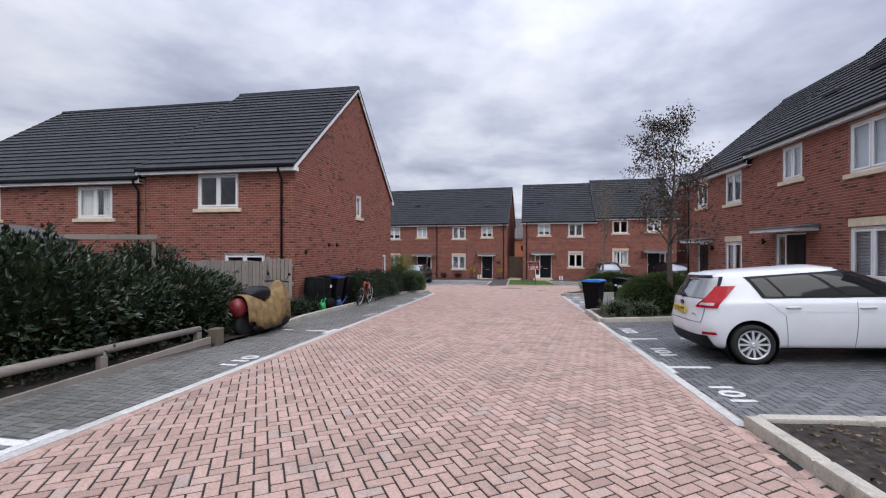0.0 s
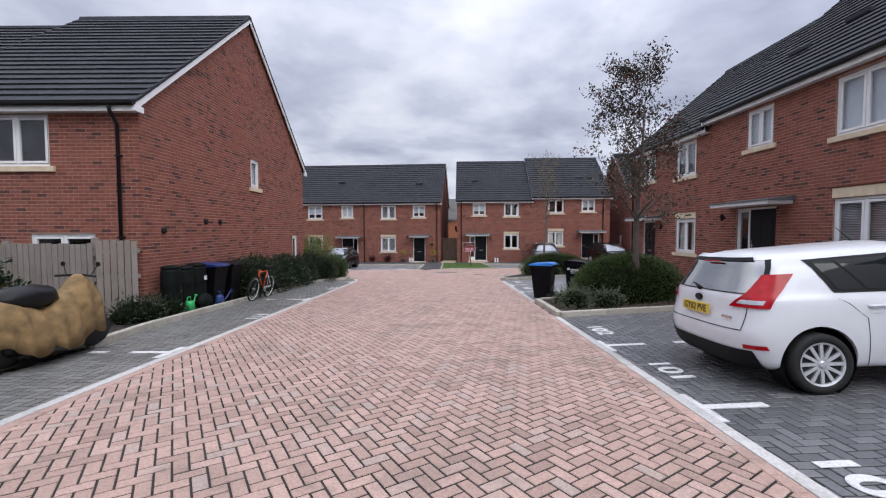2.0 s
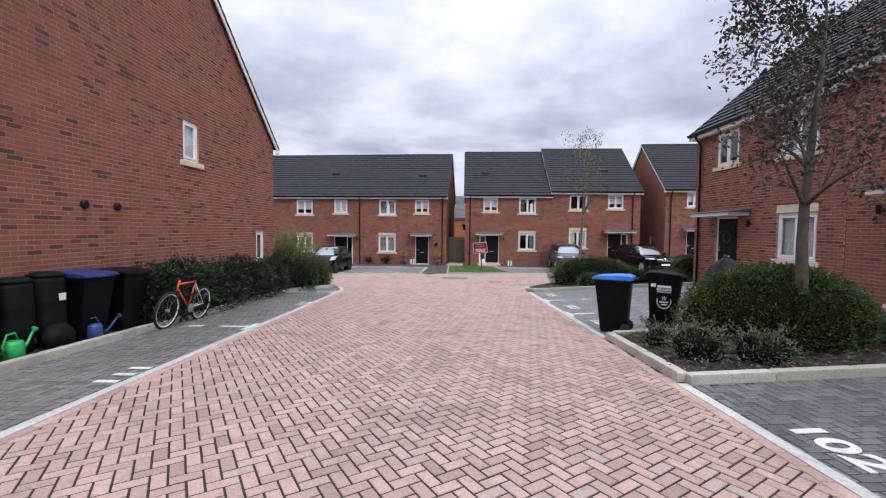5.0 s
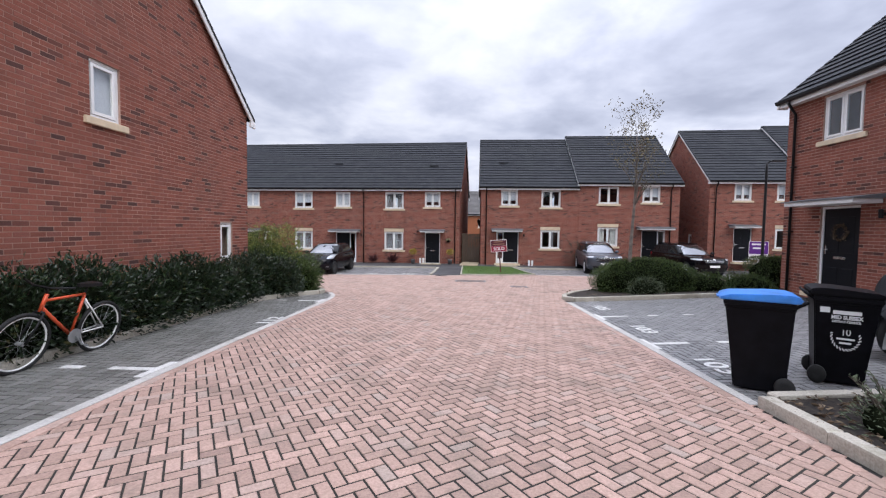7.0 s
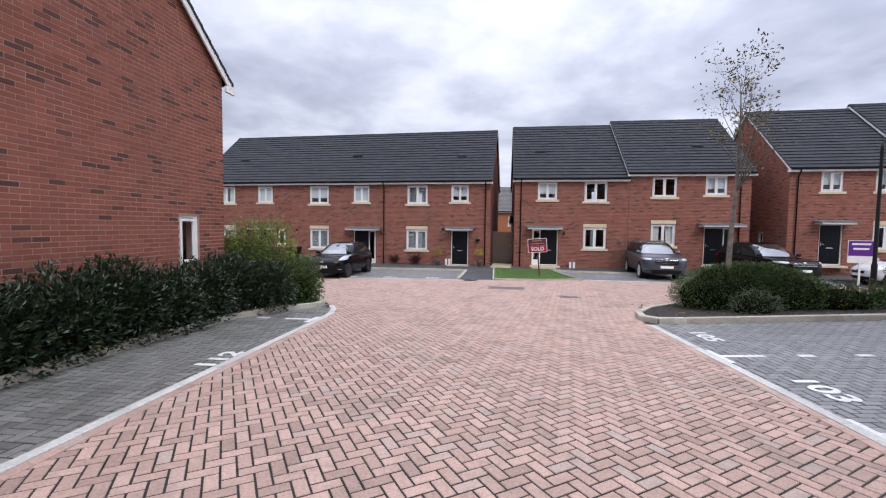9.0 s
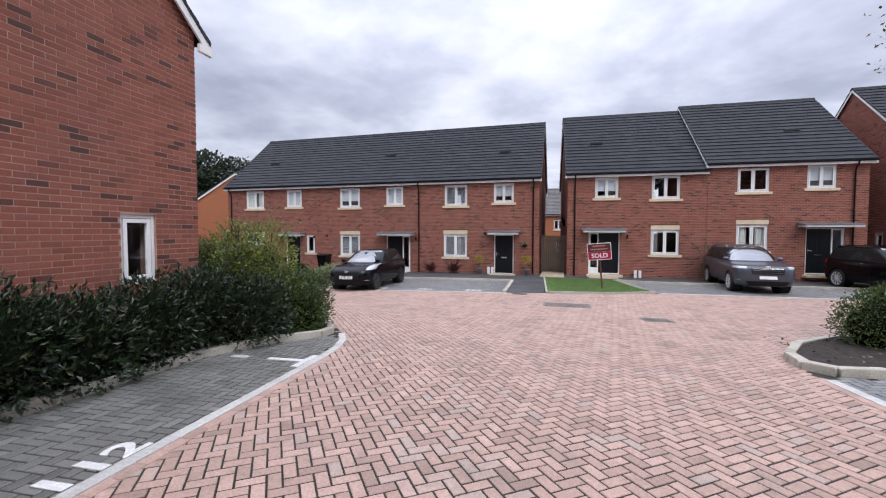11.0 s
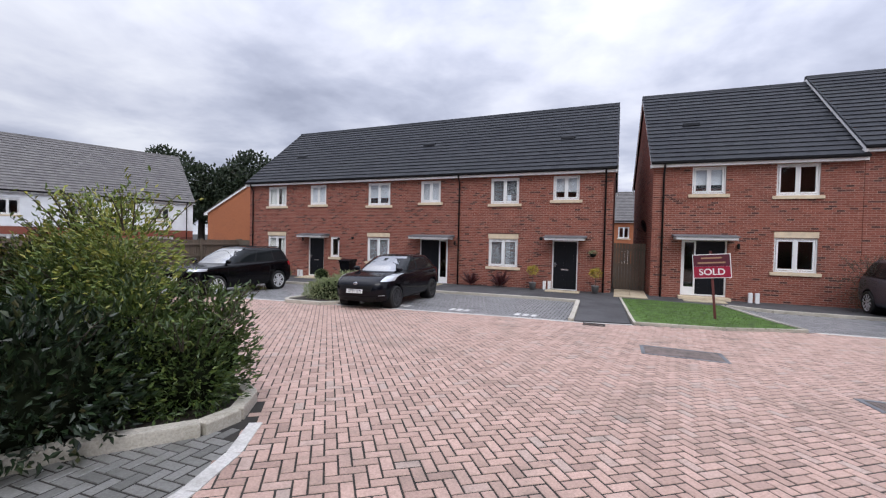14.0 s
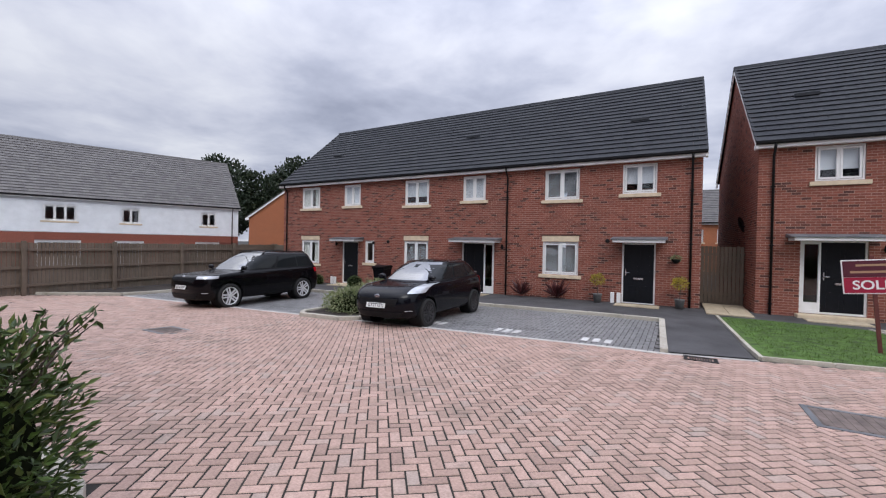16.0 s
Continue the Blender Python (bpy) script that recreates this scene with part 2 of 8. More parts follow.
def brick_rows(s0, s1, z0, z1, holes, span_at=None):
    """Bricks in stretcher bond between s0 and s1, clear of the holes (s0, s1, z0, z1)."""
    lo, hi = [], []
    rows = int((z1 - z0) / 0.075)
    for k in range(rows):
        a, b = z0 + k * 0.075, z0 + k * 0.075 + 0.0625
        left, right = (s0, s1) if span_at is None else span_at((a + b) / 2)
        if right - left < 0.05:
            continue
        cuts = sorted((h[0], h[1]) for h in holes if h[2] < b - 0.02 and h[3] > a + 0.02)
        free, at = [], left
        for c, d in cuts:
            if c > at:
                free.append((at, min(c, right)))
            at = max(at, d)
        if at < right:
            free.append((at, right))
        for c, d in free:
            x = c - (0.1125 if k % 2 else 0.0)
            while x < d:
                p, q = max(x, c), min(x + 0.213, d)
                if q - p > 0.03:
                    lo.append((p, a, 0.0))
                    hi.append((q, b, 0.0036))
                x += 0.225
    return np.array(lo), np.array(hi)


# ---- ground ----


def ease(v, a, b):
    u = np.clip((np.asarray(v, float) - a) / (b - a), 0, 1)
    return u * u * (3 - 2 * u)


def gz(x, y):
    """Height of the ground: it falls along the walk, levels out before the terraces, and rises to the houses on one side."""
    x, y = np.asarray(x, float), np.asarray(y, float)
    yc = np.clip(y, -40, 31)
    base = np.where(yc < 27, -0.03 - 0.042 * yc, -1.164 - 0.03 * (yc - 27))
    rise = 0.05 * np.clip(x - 2.4, 0, 6) * (1 - ease(y, 22, 29))
    fall = 0.014 * np.clip(-3 - x, 0, 16) * ease(y, 22, 27)
    return base + rise - fall


def gzf(x, y):
    return float(gz(x, y))


def inside(px, py, poly):
    hit = np.zeros(len(px), bool)
    for (x0, y0), (x1, y1) in zip(poly, poly[1:] + poly[:1]):
        if y0 == y1:
            continue
        c = (y0 > py) != (y1 > py)
        hit ^= c & (px < (x1 - x0) * (py - y0) / (y1 - y0) + x0)
    return hit


def ground_sheet():
    xs = np.concatenate([np.linspace(-900, -45, 8), np.arange(-40, 40.2, 0.4), np.linspace(45, 900, 8)])
    ys = np.concatenate([np.linspace(-900, -15, 8), np.arange(-10, 60.2, 0.4), np.linspace(65, 900, 8)])
    gx, gy = np.meshgrid(xs, ys)
    v = np.stack([gx, gy, gz(gx, gy) - 0.0050], 2).reshape(-1, 3)
    w = len(xs)
    i = (np.arange(len(ys) - 1)[:, None] * w + np.arange(w - 1)[None]).reshape(-1)
    q = np.stack([i, i + 1, i + w + 1, i + w], 1)
    return tagged(mesh_part("ground", solid_mesh("ground", v, q), JOINT), "dark sand and earth bed under the paving", "ground", "", "structure")


ground_sheet()

# terrace frame: u runs along the fronts, v into the houses
T0, TURN = (-4.09, 37.0), radians(-5.0)


def tp(u, v):
    return (T0[0] + u * math.cos(TURN) - v * math.sin(TURN), T0[1] + u * math.sin(TURN) + v * math.cos(TURN))


def west_edge(y):
    return -3.80 - 0.014 * (y - 2)


def east_edge(y):
    return 2.10 + 0.018 * y


# outlines of the paved areas
WEST_TIP = [(west_edge(20.6), 20.6), (-4.12, 21.2), (-4.25, 21.7), (-4.5, 22.2), (-4.9, 22.65), (-5.5, 23.0), (-6.5, 23.2)]
EAST_TIP = [(east_edge(21.0), 21.0), (2.5, 21.6), (2.75, 22.2), (3.2, 22.7), (3.9, 23.1), (5.0, 23.4)]
FRONT_W, FRONT_M, FRONT_E = tp(-14.5, -7.9), tp(2.75, -6.9), tp(8.2, -5.2)
ROAD = [(west_edge(-6), -6), (west_edge(2), 2)] + WEST_TIP + [(-22, 23.6), (-22, 28.2), FRONT_W, FRONT_M, tp(4.2, -6.5), tp(6.0, -6.1), FRONT_E, tp(19, -4.6), (26, 30.5), (26, 23.6)] + EAST_TIP[::-1] + [(east_edge(-6), -6)]
BAY_WEST = [(west_edge(-6), -6), (west_edge(20.6), 20.6), (-4.25, 21.7), (-4.6, 22.1), (-5.75, 20.6), (-5.65, 10.0), (-5.35, 8.0), (-5.3, -6)]
BAY_E1 = [(east_edge(4.0), 4.0), (9.0, 4.1), (9.0, 11.55), (east_edge(11.35), 11.35)]
BAY_E2 = [(east_edge(13.75), 13.75), (13.5, 13.9), (13.5, 21.3), (east_edge(21.1), 21.1)]
BAY_T1 = [tp(-14.6, -7.9), tp(-6.0, -7.4), tp(-6.0, -3.2), tp(-14.6, -3.2)]
BAY_T2 = [tp(-3.9, -7.3), tp(2.75, -6.9), tp(2.6, -3.1), tp(-3.9, -3.1)]
BAY_T3 = [tp(8.06, -5.2), tp(19, -4.6), tp(19, -2.2), tp(8.2, -2.2), tp(7.14, -1.78), tp(7.77, -4.4)]


def paver_frame(v):
    """(x, y, d) to the world, on the slope."""
    return np.stack([v[:, 0], v[:, 1], gz(v[:, 0], v[:, 1]) + v[:, 2]], 1)


def herringbone(poly, turn, x0, x1, y0, y1, size=0.1, length=0.2):
    """Corners of the blocks, in a frame turned by turn degrees, whose middles lie inside the outline."""
    a = radians(turn)
    ca, sa = math.cos(a), math.sin(a)
    cx, cy = (x0 + x1) / 2, (y0 + y1) / 2
    r = math.hypot(x1 - x0, y1 - y0) / 2
    m = int(r / size) + 2
    i, j = np.meshgrid(np.arange(-m, m), np.arange(-m, m))
    i, j = i.ravel(), j.ravel()
    k = (i - j) % 4
    out = []
    for want, du, dv in ((0, 2, 1), (3, 1, 2)):
        s = k == want
        lo = np.stack([i[s] * size, j[s] * size], 1)
        hi = lo + np.array([du * size, dv * size])
        mid = (lo + hi) / 2
        wx = cx + mid[:, 0] * ca - mid[:, 1] * sa
        wy = cy + mid[:, 0] * sa + mid[:, 1] * ca
        keep = inside(wx, wy, poly)
        out.append((lo[keep], hi[keep]))
    lo = np.concatenate([o[0] for o in out])
    hi = np.concatenate([o[1] for o in out])

    def world_of(v):
        x = cx + v[:, 0] * ca - v[:, 1] * sa
        y = cy + v[:, 0] * sa + v[:, 1] * ca
        return paver_frame(np.stack([x, y, v[:, 2]], 1))

    return lo, hi, world_of


PIECES = []  # jobs for single pieces, run at the end of the file


def paving(name, label, mat, poly, turn, stretch=None):
    xs, ys = [p[0] for p in poly], [p[1] for p in poly]
    lo, hi, world_of = herringbone(poly, turn, min(xs), max(xs), min(ys), max(ys))
    g = 0.0072
    n = len(lo)
    # the blocks settle unevenly
    level = np.random.default_rng(7).normal(0, 0.0012, n)
    lo3 = np.column_stack([lo + g, np.full(n, -0.05)])
    hi3 = np.column_stack([hi - g, level])
    base = world_of(np.column_stack([(lo + hi) / 2, np.zeros(n)]))
    single = np.zeros(n, bool)
    if stretch:
        near = inside(base[:, 0], base[:, 1], stretch)
        single[np.nonzero(near)[0][:300]] = True
    me = many_boxes(name, lo3[~single], hi3[~single], world_of, 0.004)
    ob = tagged(mesh_part(name, me, mat), label, "paving", "", "structure")
    if single.any():
        PIECES.append((ob, mat, base[single], (hi - lo)[single] - 2 * g, turn, level[single]))
    return ob


road = paving("road", "red block paving laid in herringbone, worn and stained", PAVER_RED, ROAD, 33.5, [(-1.9, 3.0), (1.2, 3.0), (1.2, 5.0), (-1.9, 5.0)])
pavement_west = paving("pavement_west", "grey block paving of the parallel parking bays", PAVER_MOSSY, BAY_WEST, 0.0)
pavement_east = paving("pavement_east", "grey block paving of the parking bays", PAVER_GREY, BAY_E1, 0.0, [(2.3, 4.2), (4.2, 4.2), (4.2, 7.4), (2.3, 7.4)])
paving("pavement_east", "grey block paving of the parking bays beside the bins", PAVER_PALE, BAY_E2, 0.0)
for bay in (BAY_T1, BAY_T2, BAY_T3):
    paving("pavement_north", "grey block paving of the bays before the terrace", PAVER_PALE, bay, -5.0)


def strip_pieces(path, width, length, offset=0.0, gap=0.004):
    """Corner arrays of flat pieces along a polyline, one after another."""
    quads = []
    for (x0, y0), (x1, y1) in zip(path, path[1:]):
        d = Vector((x1 - x0, y1 - y0))
        total = d.length
        d.normalize()
        nrm = Vector((-d.y, d.x))
        count = max(1, round(total / length))
        for k in range(count):
            a, b = total * k / count + gap / 2, total * (k + 1) / count - gap / 2
            p = Vector((x0, y0))
            quads.append([p + d * a + nrm * (offset - width / 2), p + d * b + nrm * (offset - width / 2), p + d * b + nrm * (offset + width / 2), p + d * a + nrm * (offset + width / 2)])
    return quads


def slab_mesh(name, quads, low, high, chamfer=0.0):
    """Flat-footed pieces from corner quads: from low to high above the ground."""
    vs, fs = [], []
    for q in quads:
        mid = sum(q, Vector((0, 0))) / 4
        rings = [(0.0, low), (0.0, high - chamfer), (chamfer, high)] if chamfer else [(0.0, low), (0.0, high)]
        n0 = len(vs)
        for inset, h in rings:
            for p in q:
                e = p + (mid - p).normalized() * inset * 1.4
                vs.append((e.x, e.y, gzf(e.x, e.y) + h))
        for l in range(len(rings) - 1):
            for c in range(4):
                d = (c + 1) % 4
                fs.append((n0 + 4 * l + c, n0 + 4 * l + d, n0 + 4 * l + 4 + d, n0 + 4 * l + 4 + c))
        k = n0 + 4 * (len(rings) - 1)
        fs.append((k, k + 1, k + 2, k + 3))
    return solid_mesh(name, np.array(vs), np.array(fs))


# pale flush edging between the carriageway and the bays, and the course of blocks beside it
west_line = [(west_edge(y), y) for y in (-6, 5, 12, 20.6)] + WEST_TIP[1:4]
east_line = [(east_edge(y), y) for y in (4.0, 11.35)]
east_line_n = [(east_edge(y), y) for y in (13.75, 21.0)]
north_line = [FRONT_W, FRONT_M, tp(4.2, -6.5)]
for path in (west_line, east_line, east_line_n, north_line, [FRONT_E, tp(19, -4.6)]):
    tagged(mesh_part("trim", slab_mesh("edging", strip_pieces(path, 0.115, 0.9), -0.06, 0.007, 0.002), EDGING), "pale flush edging strip between paving fields", "edging", "", "structure")
for path, off in ((west_line[:4], -0.115), (east_line, 0.115), (east_line_n, 0.115), ([(east_edge(-6), -6), (east_edge(4), 4)], 0.115), ([(east_edge(11.35), 11.35), (east_edge(13.75), 13.75)], 0.115)):
    tagged(mesh_part("trim", slab_mesh("border_course", strip_pieces(path, 0.1, 0.2, off, 0.007), -0.05, 0.005, 0.003), PAVER_RED), "course of red blocks along the edging", "paving", "", "structure")


def mark(quads, label):
    tagged(mesh_part("road_marking", slab_mesh("road_marking", quads, 0.0, 0.0065), PAINT), label, "road marking", "bay markings", "structure")


def rect(x0, x1, y0, y1):
    return [Vector((x0, y0)), Vector((x1, y0)), Vector((x1, y1)), Vector((x0, y1))]


for y in (6.34, 8.75, 16.25, 18.7):
    x = east_edge(y) + 0.02
    mark([rect(x, x + 0.1, y - 0.33, y + 0.33), rect(x + 0.1, x + 0.66, y - 0.05, y + 0.05)], "white painted tee between two bays")
    for k in range(2 if y > 7 else 0):
        mark([rect(x + 1.1 + k * 0.75, x + 1.3 + k * 0.75, y - 0.05, y + 0.05)], "worn white block of a bay line")
for y in (2.45, 8.35, 14.35, 20.35):
    x = west_edge(y) - 0.07
    mark([rect(x - 0.1, x, y - 0.3, y + 0.3), rect(x - 0.62, x - 0.1, y - 0.05, y + 0.05)], "white painted tee between two bays")
    mark([rect(x - 1.2, x - 0.95, y - 0.05, y + 0.05)], "worn white block of a bay line")


def number(text, x, y, turn, size, label):
    cu = bpy.data.curves.new("bay_number", "FONT")
    cu.body, cu.size, cu.align_x, cu.align_y, cu.extrude, cu.offset = text, size, "CENTER", "CENTER", 0.003, 0.012
    me0 = new("bay_number", cu)
    dep = bpy.context.evaluated_depsgraph_get()
    me = bpy.data.meshes.new_from_object(me0.evaluated_get(dep))
    bpy.data.objects.remove(me0)
    ob = mesh_part("road_marking", me, PAINT)
    slope = math.degrees(math.atan(0.042)) if y < 25 else 0.0
    ob.matrix_basis = Matrix.Translation((x, y, gzf(x, y) + 0.007)) @ Euler((radians(-slope), -math.atan(0.05) if x > 2.4 and y < 24 else 0, 0)).to_matrix().to_4x4() @ pose(0, 0, 0, 0, 0, turn) @ Matrix.Diagonal((1.15, 0.8, 1, 1))
    tagged(ob, label, "road marking", "bay numbers", "structure")


number("101", 2.55, 5.05, -90, 0.45, "white painted bay number 101")
number("101", 2.6, 7.45, -90, 0.45, "white painted bay number 101")
number("102", 2.65, 9.85, -90, 0.45, "white painted bay number 102")
number("103", 2.75, 15.05, -90, 0.45, "white painted bay number 103")
number("103", 2.85, 17.35, -90, 0.45, "white painted bay number 103")
number("105", 2.95, 19.95, -90, 0.45, "white painted bay number 105")
number("110", -4.1, 5.4, 90, 0.44, "white painted bay number 110")
number("111", -4.14, 11.4, 90, 0.44, "white painted bay number 111")
number("112", -4.2, 17.5, 90, 0.44, "white painted bay number 112")
for u in (-2.5, -0.6, 1.3):
    mark([[Vector(tp(u + a, -6.6 + 0.06 * u * 0.2)), Vector(tp(u + a + 0.13, -6.6)), Vector(tp(u + a + 0.13, -6.25)), Vector(tp(u + a, -6.25))] for a in (0, 0.22, 0.44)], "white painted bay number, worn beyond reading")


def slabs(u0, u1, v0, v1, nu, nv):
    """Buff paving slabs before a door or gate, laid in the terrace's frame."""
    quads = []
    for i in range(nu):
        for j in range(nv):
            a, b = u0 + (u1 - u0) * i / nu + 0.006, u0 + (u1 - u0) * (i + 1) / nu - 0.006
            c, d = v0 + (v1 - v0) * j / nv + 0.006, v0 + (v1 - v0) * (j + 1) / nv - 0.006
            quads.append([Vector(tp(a, c)), Vector(tp(b, c)), Vector(tp(b, d)), Vector(tp(a, d))])
    tagged(mesh_part("pavement_slabs", slab_mesh("pavement_slabs", quads, -0.02, 0.06, 0.004), SLAB), "buff paving slabs at the threshold", "paving", "door slabs", "structure")


SLAB = pieces("buff_slab", [(0.0, (0.40, 0.33, 0.22)), (1.0, (0.50, 0.42, 0.29))], 45, 0.85, 0.3, 1.5, (0.2, 0.17, 0.12))
for where in ((1.2, 2.5, -0.95, -0.33, 2, 1), (3.72, 4.86, -1.1, 1.5, 2, 4), (6.0, 7.3, -0.95, -0.33, 2, 1), (-4.8, -3.4, -0.95, -0.33, 2, 1), (-11.5, -10.3, -0.95, -0.33, 2, 1)):
    slabs(*where)


def kerb(path, label="pale concrete kerb stones, moss along the foot", height=0.11, width=0.13):
    quads = strip_pieces(path, width, 0.9, 0.0, 0.006)
    return tagged(mesh_part("kerb", slab_mesh("kerb", quads, -0.1, height, 0.016), CONCRETE), label, "kerb", "", "structure")


def bed(name, poly, label, mat, lift=0.06, rough=0.03, step=0.25, category="planting bed"):
    """A bed of earth or turf: a lumpy sheet cut to its outline."""
    xs, ys = [p[0] for p in poly], [p[1] for p in poly]
    bm = bmesh.new()
    vs = [bm.verts.new((x, y, 0)) for x, y in poly]
    bm.faces.new(vs)
    for axis, lo, hi in (((1, 0, 0), min(xs), max(xs)), ((0, 1, 0), min(ys), max(ys))):
        for c in np.arange(lo + step, hi, step):
            co = (c, 0, 0) if axis[0] else (0, c, 0)
            bmesh.ops.bisect_plane(bm, geom=bm.verts[:] + bm.edges[:] + bm.faces[:], plane_co=co, plane_no=axis)
    for v in bm.verts:
        v.co.z = gzf(v.co.x, v.co.y) + lift + rough * noise.noise(Vector((v.co.x * 2.3, v.co.y * 2.3, 3)))
    return tagged(part(name, bm, mat, None, "", True), label, category, "", "structure")


kerb([(-5.38, 8.6), (-5.62, 10.2), (-5.7, 14.5), (-5.78, 18.5), (-5.72, 20.2)])
kerb([(-5.72, 20.2), (-5.3, 21.2), (-4.75, 21.85), (-4.72, 22.2), (-4.95, 22.62), (-5.5, 22.92), (-6.6, 23.1)])
kerb([(east_edge(4.0) + 0.07, -6), (east_edge(4.0) + 0.07, 4.02)])
kerb([(east_edge(4.0) + 0.14, 4.0), (9.2, 4.1)])
kerb([(east_edge(11.4) + 0.06, 11.42), (east_edge(13.7) + 0.06, 13.72)])
kerb([(2.4, 11.38), (8.2, 11.5)])
kerb([(2.5, 13.76), (4.9, 13.8), (8.2, 13.85)])
kerb([(14, 21.4), (8, 21.25), (3.2, 21.15), (2.7, 21.2), (2.5, 21.5), (2.6, 22.0), (3.1, 22.7), (3.9, 23.2), (5.2, 23.45), (12.5, 24.0)])
kerb([tp(2.8, -6.85), tp(2.65, -3.1), tp(-3.9, -3.05)], height=0.09)
kerb([tp(-3.9, -3.05), tp(-3.9, -5.2), tp(-4.0, -7.2), tp(-4.35, -7.55), tp(-5.6, -7.6), tp(-6.0, -7.2), tp(-6.0, -3.1), tp(-14.6, -3.05)], height=0.1)
kerb([tp(-14.6, -3.05), tp(-14.7, -7.9), (-22, 28.4)], height=0.1)
kerb([tp(3.95, -1.4), tp(4.25, -6.4), tp(6.2, -6.05), tp(8.0, -5.2), tp(7.7, -4.4), tp(7.0, -1.6)], height=0.07, width=0.07)
kerb([tp(7.1, -1.7), tp(8.2, -2.13), tp(17.6, -2.1)], height=0.09)

bed("planting_bed", [(-6.5, 8.9), (-5.5, 9.0), (-5.7, 10.3), (-5.78, 14.5), (-5.84, 18.5), (-5.78, 20.2), (-5.35, 21.25), (-4.82, 21.9), (-4.8, 22.2), (-5.0, 22.55), (-5.5, 22.83), (-6.6, 23.0), (-22, 23.3), (-22, 21.6), (-6.5, 21.2)], "dark mulched bed behind the kerb", EARTH)
bed("planting_bed", [(-12, -6), (-5.3, -6), (-5.3, 5), (-5.3, 8.6), (-6.2, 9.9), (-12, 10.4)], "dark earth bank under the laurel hedge", EARTH, 0.05)
bed("planting_bed", [(2.3, -6), (9.0, -6), (9.0, 4.04), (2.3, 3.96)], "mulched bed with low green ground cover", EARTH, 0.07)
bed("planting_bed", [(2.4, 11.4), (8.3, 11.5), (8.3, 13.8), (2.45, 13.72)], "mulched bed under the clipped hedge", EARTH, 0.08)
bed("planting_bed", [(2.6, 21.3), (8, 21.3), (13, 21.45), (13, 23.95), (5.2, 23.4), (3.9, 23.1), (3.15, 22.65), (2.65, 22.0)], "island bed with grass edge and shrubs", EARTH, 0.09)
bed("planting_bed", [tp(-4.0, -3.15), tp(-4.0, -7.15), tp(-4.4, -7.5), tp(-5.55, -7.5), tp(-5.95, -7.15), tp(-5.95, -3.2)], "small planted bed between two bays", EARTH, 0.06)
bed("planting_bed", [tp(-14.7, -3.0), tp(-14.8, -7.85), (-22, 28.5), (-25, 36), tp(-16.5, 0)], "bare earth bed along the timber fence", EARTH, 0.06)
footpath = bed("pavement_path", [tp(-16, -3.0), tp(2.65, -3.0), tp(2.85, -6.85), tp(4.15, -6.5), tp(4.0, -1.5), tp(7.0, -1.65), tp(8.2, -2.05), tp(26, -2.0), tp(26, 0.4), tp(-16, 0.4)], "dark asphalt footpath along the house fronts", ASPHALT, 0.03, 0.008, 0.8, "path")
bed("pavement_path", [(8.2, 4.1), (9.3, 4.1), (9.3, 21.2), (8.2, 21.2)], "dark asphalt path before the doors", ASPHALT, 0.03, 0.008, 0.8, "path")
GRASS = plain("turf", (0.065, 0.125, 0.018), 0.9, 0, 0.35, 6, 90, 0.8)
bed("lawn", [tp(4.0, -1.5), tp(4.3, -6.35), tp(6.2, -6.0), tp(7.9, -5.2), tp(7.6, -4.4), tp(6.95, -1.65)], "short green lawn before the sold house", GRASS, 0.05, 0.015, 0.25, "lawn")

# ---- houses ----
CACHE = {}


def cached(key, make):
    """Alike parts share one mesh."""
    if key not in CACHE:
        me = bpy.data.meshes.new(key[0])
        bm = make()
        bmesh.ops.recalc_face_normals(bm, faces=bm.faces)
        bm.to_mesh(me)
        bm.free()
        CACHE[key] = me
    return CACHE[key]


def at(ob, x, y, z):
    ob.matrix_basis = Matrix.Translation((x, y, z))
    return ob


def frame_bm(w, h, t, y0, y1, bevel=0.004):
    bm = bmesh.new()
    box(bm, 0, t, y0, y1, 0, h, bevel)
    box(bm, w - t, w, y0, y1, 0, h, bevel)
    box(bm, t, w - t, y0, y1, 0, t, bevel)
    box(bm, t, w - t, y0, y1, h - t, h, bevel)
    return bm


